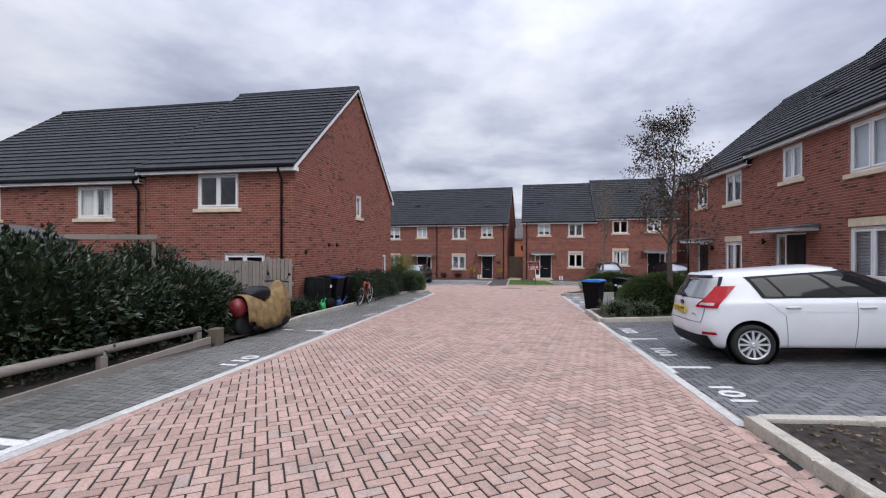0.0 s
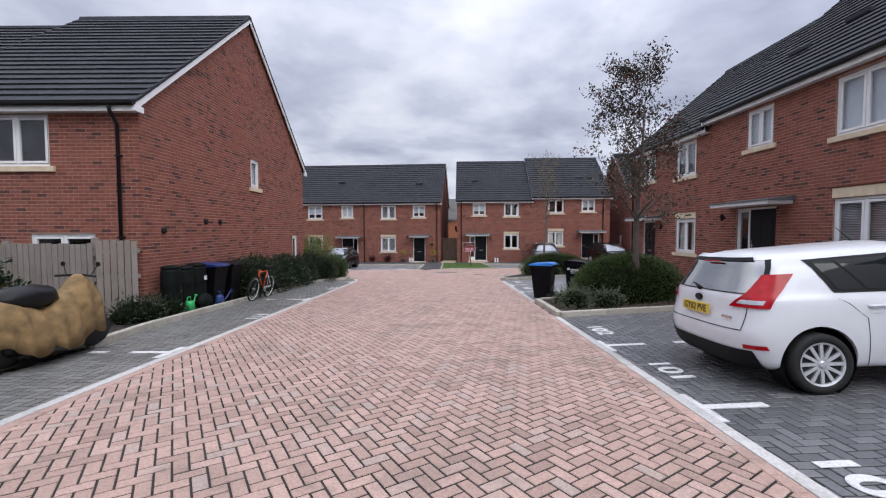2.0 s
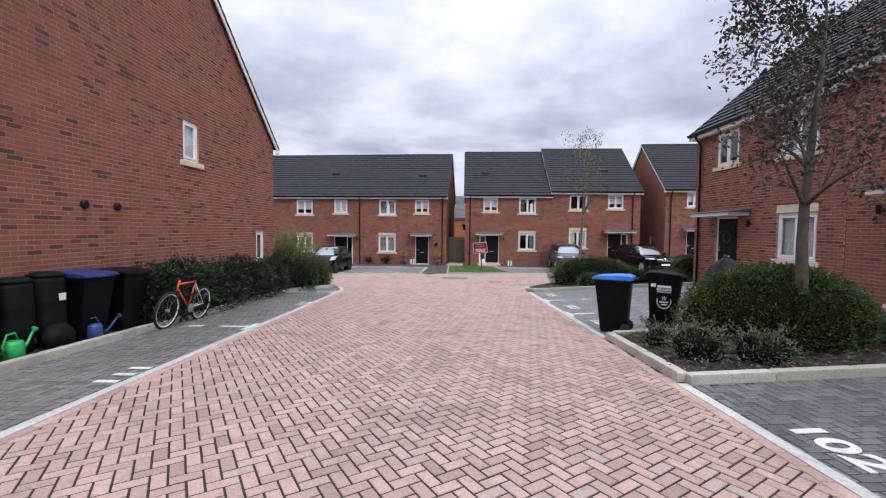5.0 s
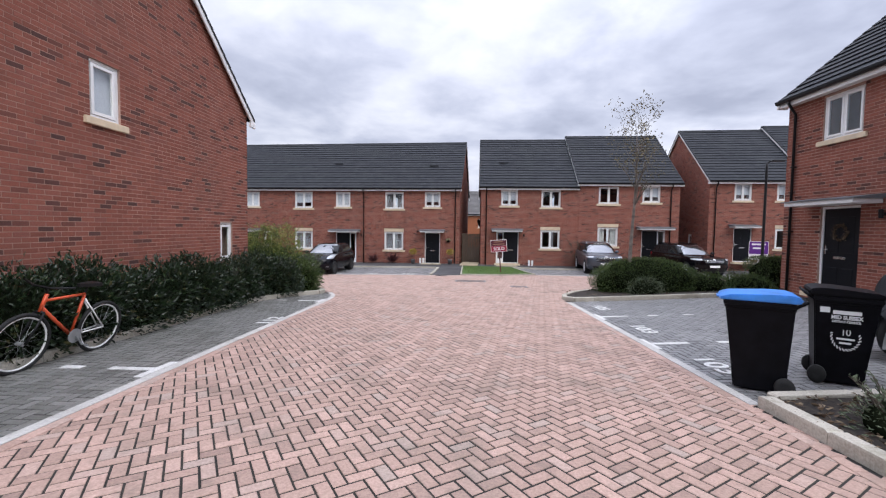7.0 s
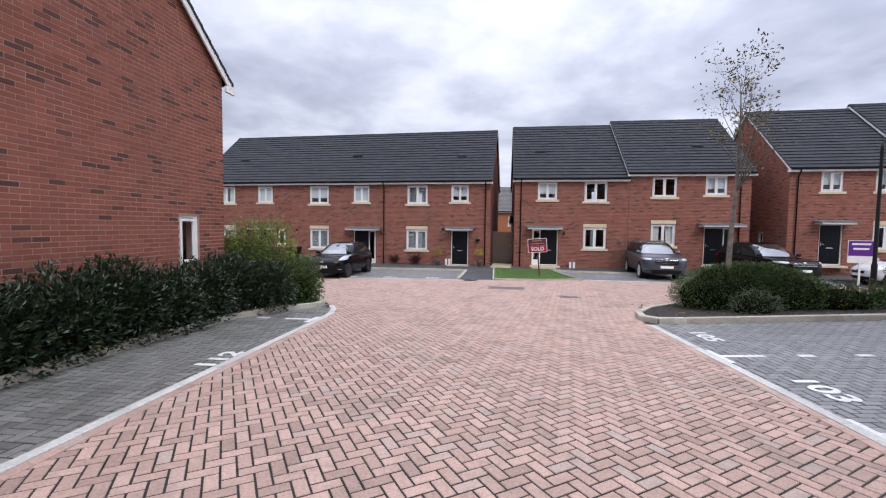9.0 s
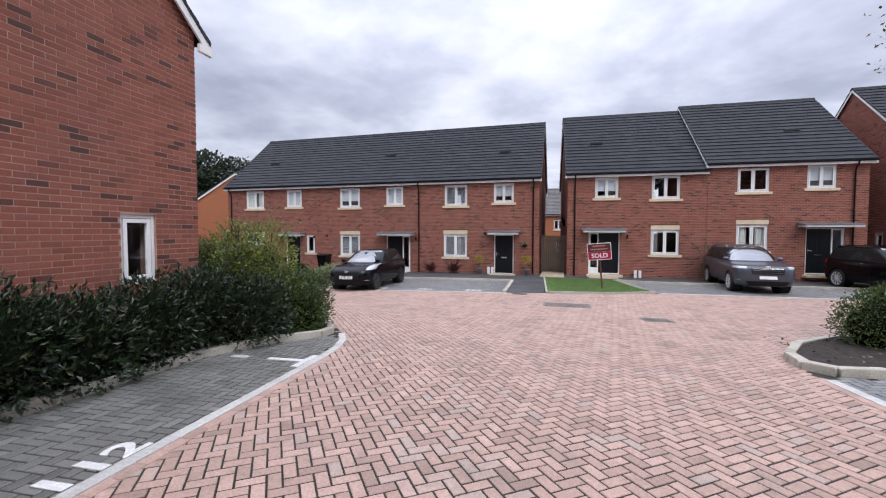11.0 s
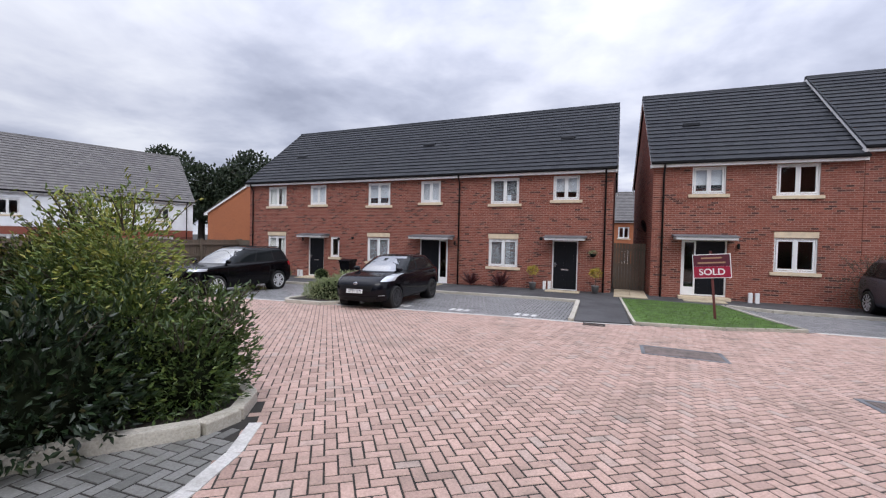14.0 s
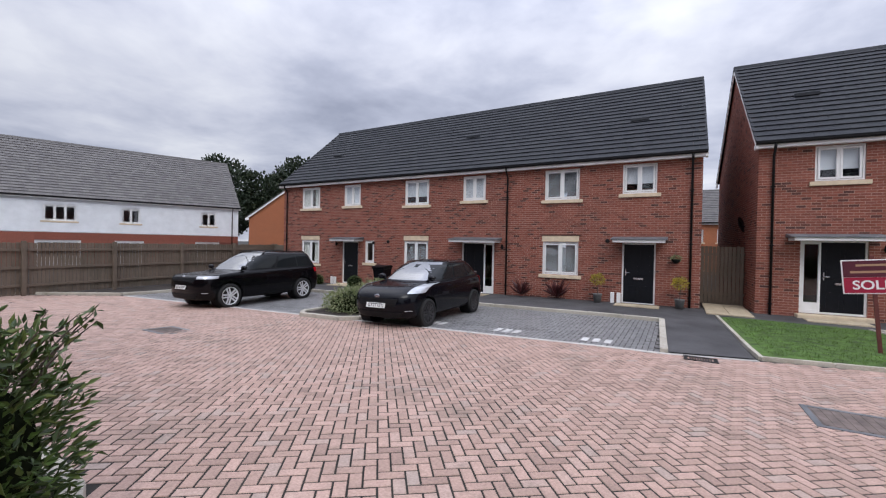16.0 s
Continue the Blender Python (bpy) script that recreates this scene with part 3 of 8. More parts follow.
def window(house, x, z0, w, h, lights=2, sill=True, lintel=False, dressing="", wall=0.0):
    """A white casement window; x is its edge, z0 its foot, in the wall's own frame."""
    win = at(mesh_part("window", cached(("window_frame", w, h), lambda: frame_bm(w, h, 0.05, 0.045, 0.115)), WHITE, house), x, wall, z0)
    for k in range(1, lights):
        at(mesh_part("mullion", cached(("mullion", h), lambda: boxed(-0.03, 0.03, 0.05, 0.112, 0.05, h - 0.05, 0.004)), WHITE, win), w * k / lights, 0, 0)
    lw = (w - 0.1) / lights
    for k in range(lights):
        a = 0.05 + k * lw
        at(mesh_part("sash", cached(("sash", round(lw, 3), h), lambda: frame_bm(lw - 0.03, h - 0.12, 0.055, 0.035, 0.09)), WHITE, win), a + 0.015, 0, 0.06)
        pane = at(mesh_part("pane", cached(("pane", round(lw, 3), h), lambda: boxed(0.07, lw - 0.07, 0.06, 0.068, 0.115, h - 0.115)), GLASS, win, "clear reflecting glass"), a, 0, 0)
        pane.visible_shadow = False
    if dressing == "blind":
        at(mesh_part("blind", cached(("blind", w, h), lambda: boxed(0.06, w - 0.06, 0.13, 0.14, h * 0.05, h - 0.06)), BLIND_SKY, win, "pale roller blind, drawn"), 0, 0, 0)
    elif dressing == "half":
        at(mesh_part("blind", cached(("half_blind", w, h), lambda: boxed(0.06, w - 0.06, 0.13, 0.14, h * 0.34, h - 0.06)), BLIND_SKY, win, "pale roller blind, half drawn"), 0, 0, 0)
    elif dressing == "slats":
        def slats():
            bm = bmesh.new()
            k = 0.1
            while k < h - 0.08:
                box(bm, 0.07, w - 0.07, 0.13, 0.155, k, k + 0.012)
                k += 0.035
            return bm
        mesh_part("blind", cached(("slats", w, h), slats), BLIND_SKY, win, "white slatted blind")
    elif dressing == "curtain":
        def folds():
            bm = bmesh.new()
            for s0, s1 in ((0.06, w * 0.36), (w * 0.64, w - 0.06)):
                n = 14
                pts = [(s0 + (s1 - s0) * i / n, 0.15 + 0.02 * math.sin(i * 1.9)) for i in range(n + 1)]
                prism(bm, pts + [(p, q + 0.012) for p, q in pts[::-1]], "z", 0.05, h - 0.05)
            return bm
        mesh_part("curtain", cached(("curtain", w, h), folds), CURTAIN, win, "pale curtains drawn back")
    if sill:
        mesh_part("sill", cached(("sill", w), lambda: boxed(-0.12, w + 0.12, -0.05, 0.12, -0.125, -0.006, 0.008)), STONE, win, "cream cast stone sill")
    if lintel:
        mesh_part("lintel", cached(("lintel", w, h), lambda: boxed(-0.02, w + 0.02, -0.012, 0.12, h + 0.012, h + 0.225, 0.006)), STONE, win, "cream cast stone lintel")
        mesh_part("tile_course", cached(("tile_course", w, h), lambda: boxed(-0.12, w + 0.12, -0.035, 0.1, h + 0.245, h + 0.275, 0.004)), BRICK, win, "thin red tile course over the lintel")
    return win


def door(house, x, z0, h, leaf=0.92, side="", side_w=0.42, wall=0.0):
    """A dark panelled front door in a white frame; side: a glazed light on that side."""
    w = leaf + 0.1 + (side_w if side else 0)
    d = at(mesh_part("door", cached(("door_frame", w, h), lambda: frame_bm(w, h, 0.05, 0.05, 0.13)), WHITE, house), x, wall, z0)
    lx = 0.05 + (side_w if side == "left" else 0)

    def leaf_bm():
        bm = bmesh.new()
        box(bm, 0.004, leaf - 0.004, 0.075, 0.12, 0.055, h - 0.055, 0.003)
        for a, b in ((0.16, 0.62), (0.98, h - 0.25)):
            for s0, s1 in ((0.13, leaf / 2 - 0.05), (leaf / 2 + 0.05, leaf - 0.13)):
                box(bm, s0, s1, 0.066, 0.08, a, b, 0.005)
        return bm
    slab = at(mesh_part("leaf", cached(("leaf", leaf, h), leaf_bm), DOOR, d, "black panelled door leaf, closed"), lx, 0, 0)
    mesh_part("letterbox", cached(("letterbox", leaf), lambda: boxed(leaf / 2 - 0.15, leaf / 2 + 0.15, 0.05, 0.07, 0.83, 0.89, 0.004)), CHROME, slab, "steel letterbox")

    def handle_bm():
        bm = bmesh.new()
        s = 0.07
        box(bm, s - 0.015, s + 0.015, 0.06, 0.072, 0.94, 1.16, 0.003)
        tube(bm, [(s, 0.055, 1.05), (s, 0.025, 1.05), (s + 0.12, 0.02, 1.05)], 0.01, 6)
        return bm
    mesh_part("handle", cached(("door_handle", side), handle_bm), CHROME, slab, "steel lever handle")
    if side:
        sx = 0.05 if side == "left" else 0.05 + leaf
        at(mesh_part("side_light", cached(("side_frame", side_w, h), lambda: frame_bm(side_w, h - 0.1, 0.055, 0.055, 0.125)), WHITE, d), sx, 0, 0.05)
        at(mesh_part("panel", cached(("side_panel", side_w), lambda: boxed(0.055, side_w - 0.055, 0.07, 0.11, 0.055, 0.26)), WHITE, d), sx, 0, 0.05)
        at(mesh_part("pane", cached(("side_pane", side_w, h), lambda: boxed(0.055, side_w - 0.055, 0.085, 0.095, 0.26, h - 0.155)), GLASS, d), sx, 0, 0.05)
    mesh_part("threshold", cached(("threshold", w), lambda: boxed(-0.1, w + 0.1, -0.32, 0.06, -0.12, -0.01, 0.008)), STONE, d, "pale stone doorstep")
    return d


def canopy(house, x0, x1, z, wall=0.0):
    def top():
        bm = bmesh.new()
        prism(bm, [(0.0, 0.16), (-0.66, 0.075), (-0.66, 0.05), (0.0, 0.05)], "x", -0.06, x1 - x0 + 0.06)
        return bm
    c = at(mesh_part("canopy", cached(("canopy_top", round(x1 - x0, 2)), top), LEAD, house, "flat grey lead-clad porch canopy"), x0, wall, z)
    mesh_part("fascia", cached(("canopy_fascia", round(x1 - x0, 2)), lambda: boxed(0, x1 - x0, -0.62, 0.0, -0.045, 0.048, 0.006)), WHITE, c, "white canopy soffit and fascia")
    return c


def porch_light(house, x, z, wall=0.0):
    def lamp():
        bm = bmesh.new()
        lathe(bm, [(0.04, -0.09), (0.045, 0.0), (0.045, 0.09), (0.03, 0.1)], 10, Matrix.Translation((0, -0.08, 0)))
        box(bm, -0.03, 0.03, -0.05, 0.0, -0.03, 0.03)
        return bm
    at(mesh_part("wall_light", cached(("wall_light",), lamp), BLACKPL, house, "small dark wall light"), x, wall, z)


def vent(house, x, z, wall=0.0):
    def make():
        bm = bmesh.new()
        lathe(bm, [(0.075, 0.0), (0.075, 0.03), (0.055, 0.05), (0.02, 0.05)], 12, pose(0, 0, 0, 90, 0, 0))
        return bm
    return at(mesh_part("vent", cached(("vent",), make), BLACKPL, house, "round black flue vent"), x, wall, z)


class Wall:
    """A brick wall in its house's frame: from (0, 0) along s; it gathers holes, then is built."""

    def __init__(self, house, name, m, s0, s1, z0, z1, span_at=None, thick=0.3, bricks=True, mat=None, single=None):
        self.house, self.name, self.m, self.s0, self.s1, self.z0, self.z1, self.span_at = house, name, m, s0, s1, z0, z1, span_at
        self.thick, self.bricks, self.holes, self.mat, self.single = thick, bricks, [], mat or BRICK, single

    def build(self):
        # the solid core, pieced together round the holes; m takes (s, outwards depth, z)
        bm = bmesh.new()
        if self.span_at is None:
            ss = sorted({self.s0 + 0.012, self.s1 - 0.012, *(v for h in self.holes for v in h[:2])})
            zs = sorted({self.z0, self.z1, *(v for h in self.holes for v in h[2:])})
            for a, b in zip(ss, ss[1:]):
                for c, d in zip(zs, zs[1:]):
                    if not any(h[0] <= a + 1e-6 and b <= h[1] + 1e-6 and h[2] <= c + 1e-6 and d <= h[3] + 1e-6 for h in self.holes):
                        box(bm, a, b, 0.008, self.thick, c, d)
        else:
            ss = sorted({self.s0 + 0.012, self.s1 - 0.012, (self.s0 + self.s1) / 2, *(v for h in self.holes for v in h[:2])})
            for a, b in zip(ss, ss[1:]):
                cuts = [h for h in self.holes if h[0] <= a + 1e-6 and b <= h[1] + 1e-6]
                at_z = self.z0
                for h in sorted(cuts, key=lambda h: h[2]):
                    box(bm, a, b, 0.008, self.thick, at_z, h[2])
                    at_z = h[3]
                ta, tb = self.top(a), self.top(b)
                prism(bm, [(a, at_z), (b, at_z), (b, tb), (a, ta)], "y", 0.008, self.thick)
        bmesh.ops.remove_doubles(bm, verts=bm.verts[:], dist=1e-4)
        core = part(self.name, bm, MORTAR if self.bricks else self.mat, self.house)
        core.matrix_basis = self.m
        if self.bricks:
            lo, hi = brick_rows(self.s0, self.s1, self.z0, self.z1, self.holes, self.span_at)

            def local(v):
                return np.stack([v[:, 0], 0.008 - v[:, 2], v[:, 1]], 1)
            one = np.zeros(len(lo), bool)
            if self.single:
                a, b, c, d = self.single
                full = (hi[:, 0] - lo[:, 0] > 0.2125) & (lo[:, 0] > a) & (hi[:, 0] < b) & (lo[:, 1] > c) & (hi[:, 1] < d)
                one[np.nonzero(full)[0][:300]] = True
            me = many_boxes("brickwork", lo[~one], hi[~one], local, 0.0)
            skin = mesh_part("brickwork", me, self.mat, core)
            skin["kind"] = "stuff"
            if one.any():
                BRICK_PIECES.append((core, self.mat, lo[one]))
        return core

    def top(self, s):
        """Height of the sloping top at s."""
        lo, hi = self.z0, self.z1
        for _ in range(40):
            m = (lo + hi) / 2
            a, b = self.span_at(m)
            if a <= s <= b:
                lo = m
            else:
                hi = m
        return lo


BRICK_PIECES = []


def roof_side(house, width, run, eave, ridge, over, mat, x0=-0.06, x1=None, gauge=0.31, tile=0.33, flip=False, depth=0.0):
    """One slope of tiles: laid in courses from the eaves up, each lapping the one below."""
    x1 = width + 0.06 if x1 is None else x1
    length = math.hypot(run + over, (ridge - eave))
    slope = math.atan2(ridge - eave, run + over)
    cs, sn = math.cos(slope), math.sin(slope)
    lo, hi = [], []
    rows = math.ceil(length / gauge)
    for k in range(rows):
        a, b = k * gauge, min((k + 1) * gauge + 0.05, length)
        x = x0 - (tile / 2 if k % 2 else 0.0)
        while x < x1:
            p, q = max(x, x0), min(x + tile, x1)
            if q - p > 0.02:
                lo.append((p + 0.002, a, 0.0))
                hi.append((q - 0.002, b, 0.0))
            x += tile
    lo, hi = np.array(lo), np.array(hi)
    n = len(lo)
    c = []
    for d0, d1 in ((-0.01, -0.03), (0.045, 0.0)):
        for s, t, d in ((lo[:, 0], lo[:, 1], d0), (hi[:, 0], lo[:, 1], d0), (hi[:, 0], hi[:, 1], d1), (lo[:, 0], hi[:, 1], d1)):
            y = -over + t * cs - d * sn
            z = eave + t * sn + d * cs
            c.append(np.stack([s, y, z], 1))
    v = np.stack(c, 1).reshape(-1, 3)
    faces = np.array([(0, 1, 5, 4), (1, 2, 6, 5), (2, 3, 7, 6), (3, 0, 4, 7), (4, 5, 6, 7)])
    q = (faces[None] + (np.arange(n) * 8)[:, None, None]).reshape(-1, 4)
    if flip:
        v[:, 1] = depth - v[:, 1]
        q = q[:, ::-1]
    me = solid_mesh("roof_tiles", v, q)
    return me


def terraced_house(m, width, depth, eave, ridge, base, label, features, gables=("left", "right"), over=0.22, mat=BRICK, tiles=ROOF_TILE, drop=0.0, single=None, gable_features=(), bricks=True, pipe=None, vents=0, gable_bricks=True, upper=None, roof_vents=()):
    """A two-storey brick house: front along x at y = 0, house behind it. Heights are the world's.
    features: ("win", x0, x1, z0, z1, kind...) and so on."""
    house = empty("terraced_house", m, label, "house", "terraced houses", "")
    front = Wall(house, "wall", Matrix(), 0, width, base, eave, bricks=bricks, mat=mat)
    walls = [front]
    half = depth / 2
    rise = (ridge - eave) / (half + over)
    top_y = eave + rise * over

    def gable_span(z):
        if z <= top_y:
            return 0.0, depth
        k = (z - top_y) / rise
        return k, depth - k

    sides = {}
    for g in gables:
        # the gable's s runs to the right as seen from outside
        if g == "right":
            gm = Matrix.Translation((width, 0, 0)) @ pose(0, 0, 0, 0, 0, 90)
        else:
            gm = Matrix.Translation((0, depth, 0)) @ pose(0, 0, 0, 0, 0, -90)
        sides[g] = Wall(house, "gable_wall", gm, 0, depth, base, ridge - 0.03, gable_span, mat=mat, bricks=gable_bricks, single=single if g == "right" else None)
        walls.append(sides[g])
    back = part("back_wall", boxed(0.31, width - 0.31, depth - 0.3, depth, base, eave), mat, house)
    for g in ("left", "right"):
        if g not in gables:
            x = 0.004 if g == "left" else width - 0.05
            bm = bmesh.new()
            prism(bm, [(0.31, base), (depth - 0.31, base), (depth - 0.31, top_y), (half, ridge - 0.08), (0.31, top_y)], "x", x, x + 0.046)
            part("party_wall", bm, mat, house)
    part("upper_floor", boxed(0.31, width - 0.31, 0.31, depth - 0.31, (base + eave) / 2 + 0.4, (base + eave) / 2 + 0.6), ROOM, house)
    for f in features:
        kind = f[0]
        if kind == "win":
            _, x0, x1, z0, z1, lights, lintel, dressing = f
            front.holes.append((x0, x1, z0 - 0.005, z1))
            window(house, x0, z0, round(x1 - x0, 2), round(z1 - z0, 2), lights, True, lintel, dressing)
        elif kind == "door":
            _, x0, z0, h, side = f
            w = 1.02 + (0.42 if side else 0)
            front.holes.append((x0, x0 + w, z0 - 0.01, z0 + h))
            door(house, x0, z0, h, 0.92, side)
        elif kind == "canopy":
            canopy(house, f[1], f[2], f[3])
        elif kind == "light":
            porch_light(house, f[1], f[2])
        elif kind == "vent":
            vent(house, f[1], f[2])
    for f in gable_features:
        g = sides[f[1]]
        if f[0] == "win":
            _, _, x0, x1, z0, z1, sill = f
            g.holes.append((x0, x1, z0 - 0.005, z1))
            # the upper window's pale blind stands in for sky reflected in its glass
            win = window(house, 0, 0, round(x1 - x0, 2), round(z1 - z0, 2), 1, sill, False, "blind" if z0 > 1.5 else "")
            win.matrix_basis = g.m @ Matrix.Translation((x0, 0, z0))
        else:
            vent(house, 0, 0).matrix_basis = g.m @ Matrix.Translation((f[2], 0, f[3]))
    for w in walls:
        w.build()
    # roof
    roof = part("roof", boxed(0.02, width - 0.02, -over + 0.05, -over + 0.06, eave - 0.02, eave - 0.01), tiles, house)
    tl = -0.11 if "left" in gables else 0.0
    tr = width + 0.11 if "right" in gables else width
    for flip in (False, True):
        ob = mesh_part("roof_tiles", roof_side(house, width, half, eave, ridge, over, tiles, tl, tr, flip=flip, depth=depth), tiles, roof)
        ob["kind"] = "stuff"
    bm = bmesh.new()
    for k in range(math.ceil((tr - tl) / 0.45)):
        a, b = tl + k * 0.45, min(tl + (k + 1) * 0.45 - 0.006, tr)
        rb = bmesh.new()
        prism(rb, [(half - 0.14, ridge - 0.09), (half - 0.08, ridge + 0.045), (half + 0.08, ridge + 0.045), (half + 0.14, ridge - 0.09)], "x", a, b)
        part("ridge_tile", rb, tiles, roof)
    bm.free()
    for x, z in roof_vents:
        k = (z - eave) / (ridge - eave) * (half + over) - over
        bm = bmesh.new()
        box(bm, x, x + 0.62, k - 0.16, k + 0.16, z - 0.06, z + 0.05, 0.01)
        part("roof_vent", bm, tiles, roof)
    part("soffit", boxed(tl, tr, -over + 0.03, -0.0, eave - 0.17, eave - 0.155), WHITE, house, "white eaves soffit")
    part("fascia", boxed(tl, tr, -over + 0.012, -over + 0.03, eave - 0.18, eave - 0.005), WHITE, house, "white eaves fascia board")
    bm = bmesh.new()
    prism(bm, [(-over - 0.1, eave - 0.0), (-over - 0.095, eave - 0.05), (-over - 0.06, eave - 0.085), (-over - 0.02, eave - 0.085), (-over + 0.01, eave - 0.05), (-over + 0.01, eave)], "x", tl, tr)
    part("gutter", bm, BLACKPL, house, "black plastic gutter")
    for g in gables:
        x = -0.105 if g == "left" else width + 0.07
        for side in (0, 1):
            bm = bmesh.new()
            pts = [(-over - 0.02, eave - 0.20), (half, ridge - 0.17), (half, ridge - 0.0), (-over - 0.02, eave - 0.02)]
            if side:
                pts = [(depth - p, q) for p, q in pts]
            prism(bm, pts, "x", x, x + 0.035)
            part("bargeboard", bm, WHITE, house, "white bargeboard on the gable")
            bm = bmesh.new()
            length = math.hypot(half + over, ridge - eave)
            for k in range(int(length / 0.31)):
                f0, f1 = k * 0.31 / length, ((k + 1) * 0.31 - 0.012) / length
                p0, p1 = -over + f0 * (half + over), -over + f1 * (half + over)
                q0, q1 = eave + f0 * (ridge - eave), eave + f1 * (ridge - eave)
                pts = [(p0, q0 - 0.02), (p1, q1 - 0.035), (p1, q1 + 0.035), (p0, q0 + 0.055)]
                if side:
                    pts = [(depth - p, q) for p, q in pts]
                vb = bmesh.new()
                prism(vb, pts, "x", x - 0.012, x + 0.05)
                part("verge_cap", vb, tiles, roof)
            bm.free()
            bx = boxed(x - 0.012, x + 0.05, 0, 0.26, -0.13, 0.0, 0.006)
            b = part("box_end", bx, WHITE, house)
            b.matrix_basis = Matrix.Translation((0, -over - 0.03 if not side else depth + over - 0.23, eave - 0.06))
    if pipe is not None:
        bm = bmesh.new()
        tube(bm, [(pipe, -over - 0.04, eave - 0.06), (pipe, -over - 0.03, eave - 0.16), (pipe, -0.06, eave - 0.42), (pipe, -0.055, base + 0.1)], 0.034, 8)
        p = part("downpipe", bm, BLACKPL, house, "black plastic downpipe", True)
        for z in np.arange(base + 0.8, eave - 0.6, 1.7):
            part("bracket", boxed(pipe - 0.055, pipe + 0.055, -0.1, 0.0, z, z + 0.035, 0.004), BLACKPL, p)
    return house


def row_matrix(u):
    x, y = tp(u, 0)
    return pose(x, y, 0, 0, 0, math.degrees(TURN))


def sold_matrix(u):
    """The middle row stands on a bearing of its own, turned about its first corner."""
    x, y = tp(4.98, 0)
    return pose(x, y, 0, 0, 0, -2.5) @ Matrix.Translation((u - 4.98, 0, 0))


def shifted(features, u0):
    """Features given along the row, as places in one house."""
    out = []
    for f in features:
        k = {"win": 2, "door": 1, "canopy": 2, "light": 1, "vent": 1}[f[0]]
        out.append((f[0], *(v - u0 for v in f[1:1 + k]), *f[1 + k:]))
    return out


A_LOW, A_HIGH = (-0.42, 0.78), (2.34, 3.42)
A1 = [("win", -14.3, -13.0, 2.34, 3.42, 2, False, "curtain"), ("win", -11.35, -10.3, 2.40, 3.42, 2, False, "blind"), ("win", -14.3, -13.0, -0.5, 0.7, 2, True, "curtain"), ("win", -9.98, -9.42, -0.33, 0.72, 1, False, ""), ("door", -11.42, -1.38, 2.06, ""), ("canopy", -11.7, -10.1, 0.72), ("light", -11.75, 0.55), ("vent", -8.9 - 0.55, 0.62)]
A2 = [("win", -7.72, -6.45, 2.32, 3.42, 2, False, "half"), ("win", -4.8, -3.78, 2.42, 3.42, 2, False, "blind"), ("win", -7.72, -6.45, -0.46, 0.74, 2, True, "slats"), ("door", -4.8, -1.34, 2.06, "right"), ("canopy", -5.1, -3.1, 0.76), ("light", -3.0, 0.55), ("vent", -8.6, 0.68)]
A3 = [("win", -1.38, -0.13, 2.32, 3.42, 2, False, "slats"), ("win", 1.29, 2.33, 2.44, 3.44, 2, False, "half"), ("win", -1.42, -0.13, -0.42, 0.78, 2, True, "slats"), ("door", 1.32, -1.28, 2.06, ""), ("canopy", 1.08, 2.62, 0.83), ("vent", 0.85, 0.84)]
B1 = [("win", 6.27, 7.33, 2.58, 3.57, 2, False, "half"), ("win", 8.82, 10.03, 2.49, 3.58, 2, False, ""), ("win", 8.82, 10.03, -0.15, 1.02, 2, True, ""), ("door", 6.0, -1.14, 2.06, "left"), ("canopy", 5.72, 7.61, 0.95), ("light", 7.76, 0.7)]
B2 = [("win", 12.38, 13.63, 2.74, 3.82, 2, False, ""), ("win", 15.06, 16.14, 2.85, 3.87, 2, False, "half"), ("win", 12.38, 13.63, 0.07, 1.26, 2, True, "curtain"), ("door", 15.08, -0.94, 2.06, "right"), ("canopy", 14.77, 16.85, 1.19)]
C1 = [("win", 20.15, 21.12, 2.98, 4.0, 2, False, "half"), ("win", 22.5, 23.5, 2.98, 4.0, 2, False, "half"), ("win", 22.5, 23.6, 0.1, 1.3, 2, True, ""), ("door", 20.2, -0.72, 2.06, ""), ("canopy", 19.95, 21.4, 1.38)]
LOOK = "red brick terraced house with slate-grey tiled roof"
terraced_house(row_matrix(-15.7), 6.45, 8.5, 3.66, 7.45, -1.75, LOOK + ", end of the row", shifted(A1, -15.7), ("left",), pipe=0.3, roof_vents=((1.9, 5.4),))
terraced_house(row_matrix(-9.25), 6.47, 8.5, 3.66, 7.45, -1.75, LOOK + ", mid-row", shifted(A2, -9.25), (), pipe=6.42, roof_vents=((3.6, 5.6),))
terraced_house(row_matrix(-2.78), 6.38, 8.5, 3.66, 7.45, -1.75, LOOK + ", hanging basket", shifted(A3, -2.78), ("right",), pipe=6.1, roof_vents=((4.1, 5.4),))
terraced_house(sold_matrix(4.98), 6.19, 8.5, 3.76, 7.62, -1.75, LOOK + ", sold", shifted(B1, 4.98), ("left",), pipe=0.35, roof_vents=((1.2, 5.6),))
terraced_house(sold_matrix(11.17), 6.15, 8.5, 4.03, 7.86, -1.75, LOOK + ", behind parked cars", shifted(B2, 11.17), ("left", "right"), pipe=5.6, roof_vents=((3.8, 5.8),))
terraced_house(row_matrix(18.75), 5.4, 8.9, 4.15, 8.12, -1.75, LOOK + " beside the street lamp", shifted(C1, 18.75), ("left",), pipe=0.35, gable_features=(("win", "left", 8.9 - 2.6, 8.9 - 2.1, -0.1, 0.9, False),))
terraced_house(row_matrix(24.15), 5.6, 8.9, 4.4, 8.36, -1.75, LOOK + ", half hidden", shifted(C1, 18.75), ("left", "right"))

# the row across the bays: fronts face the carriageway
RX = 8.35


def r_matrix(y):
    return pose(RX, y, 0, 0, 0, -90)


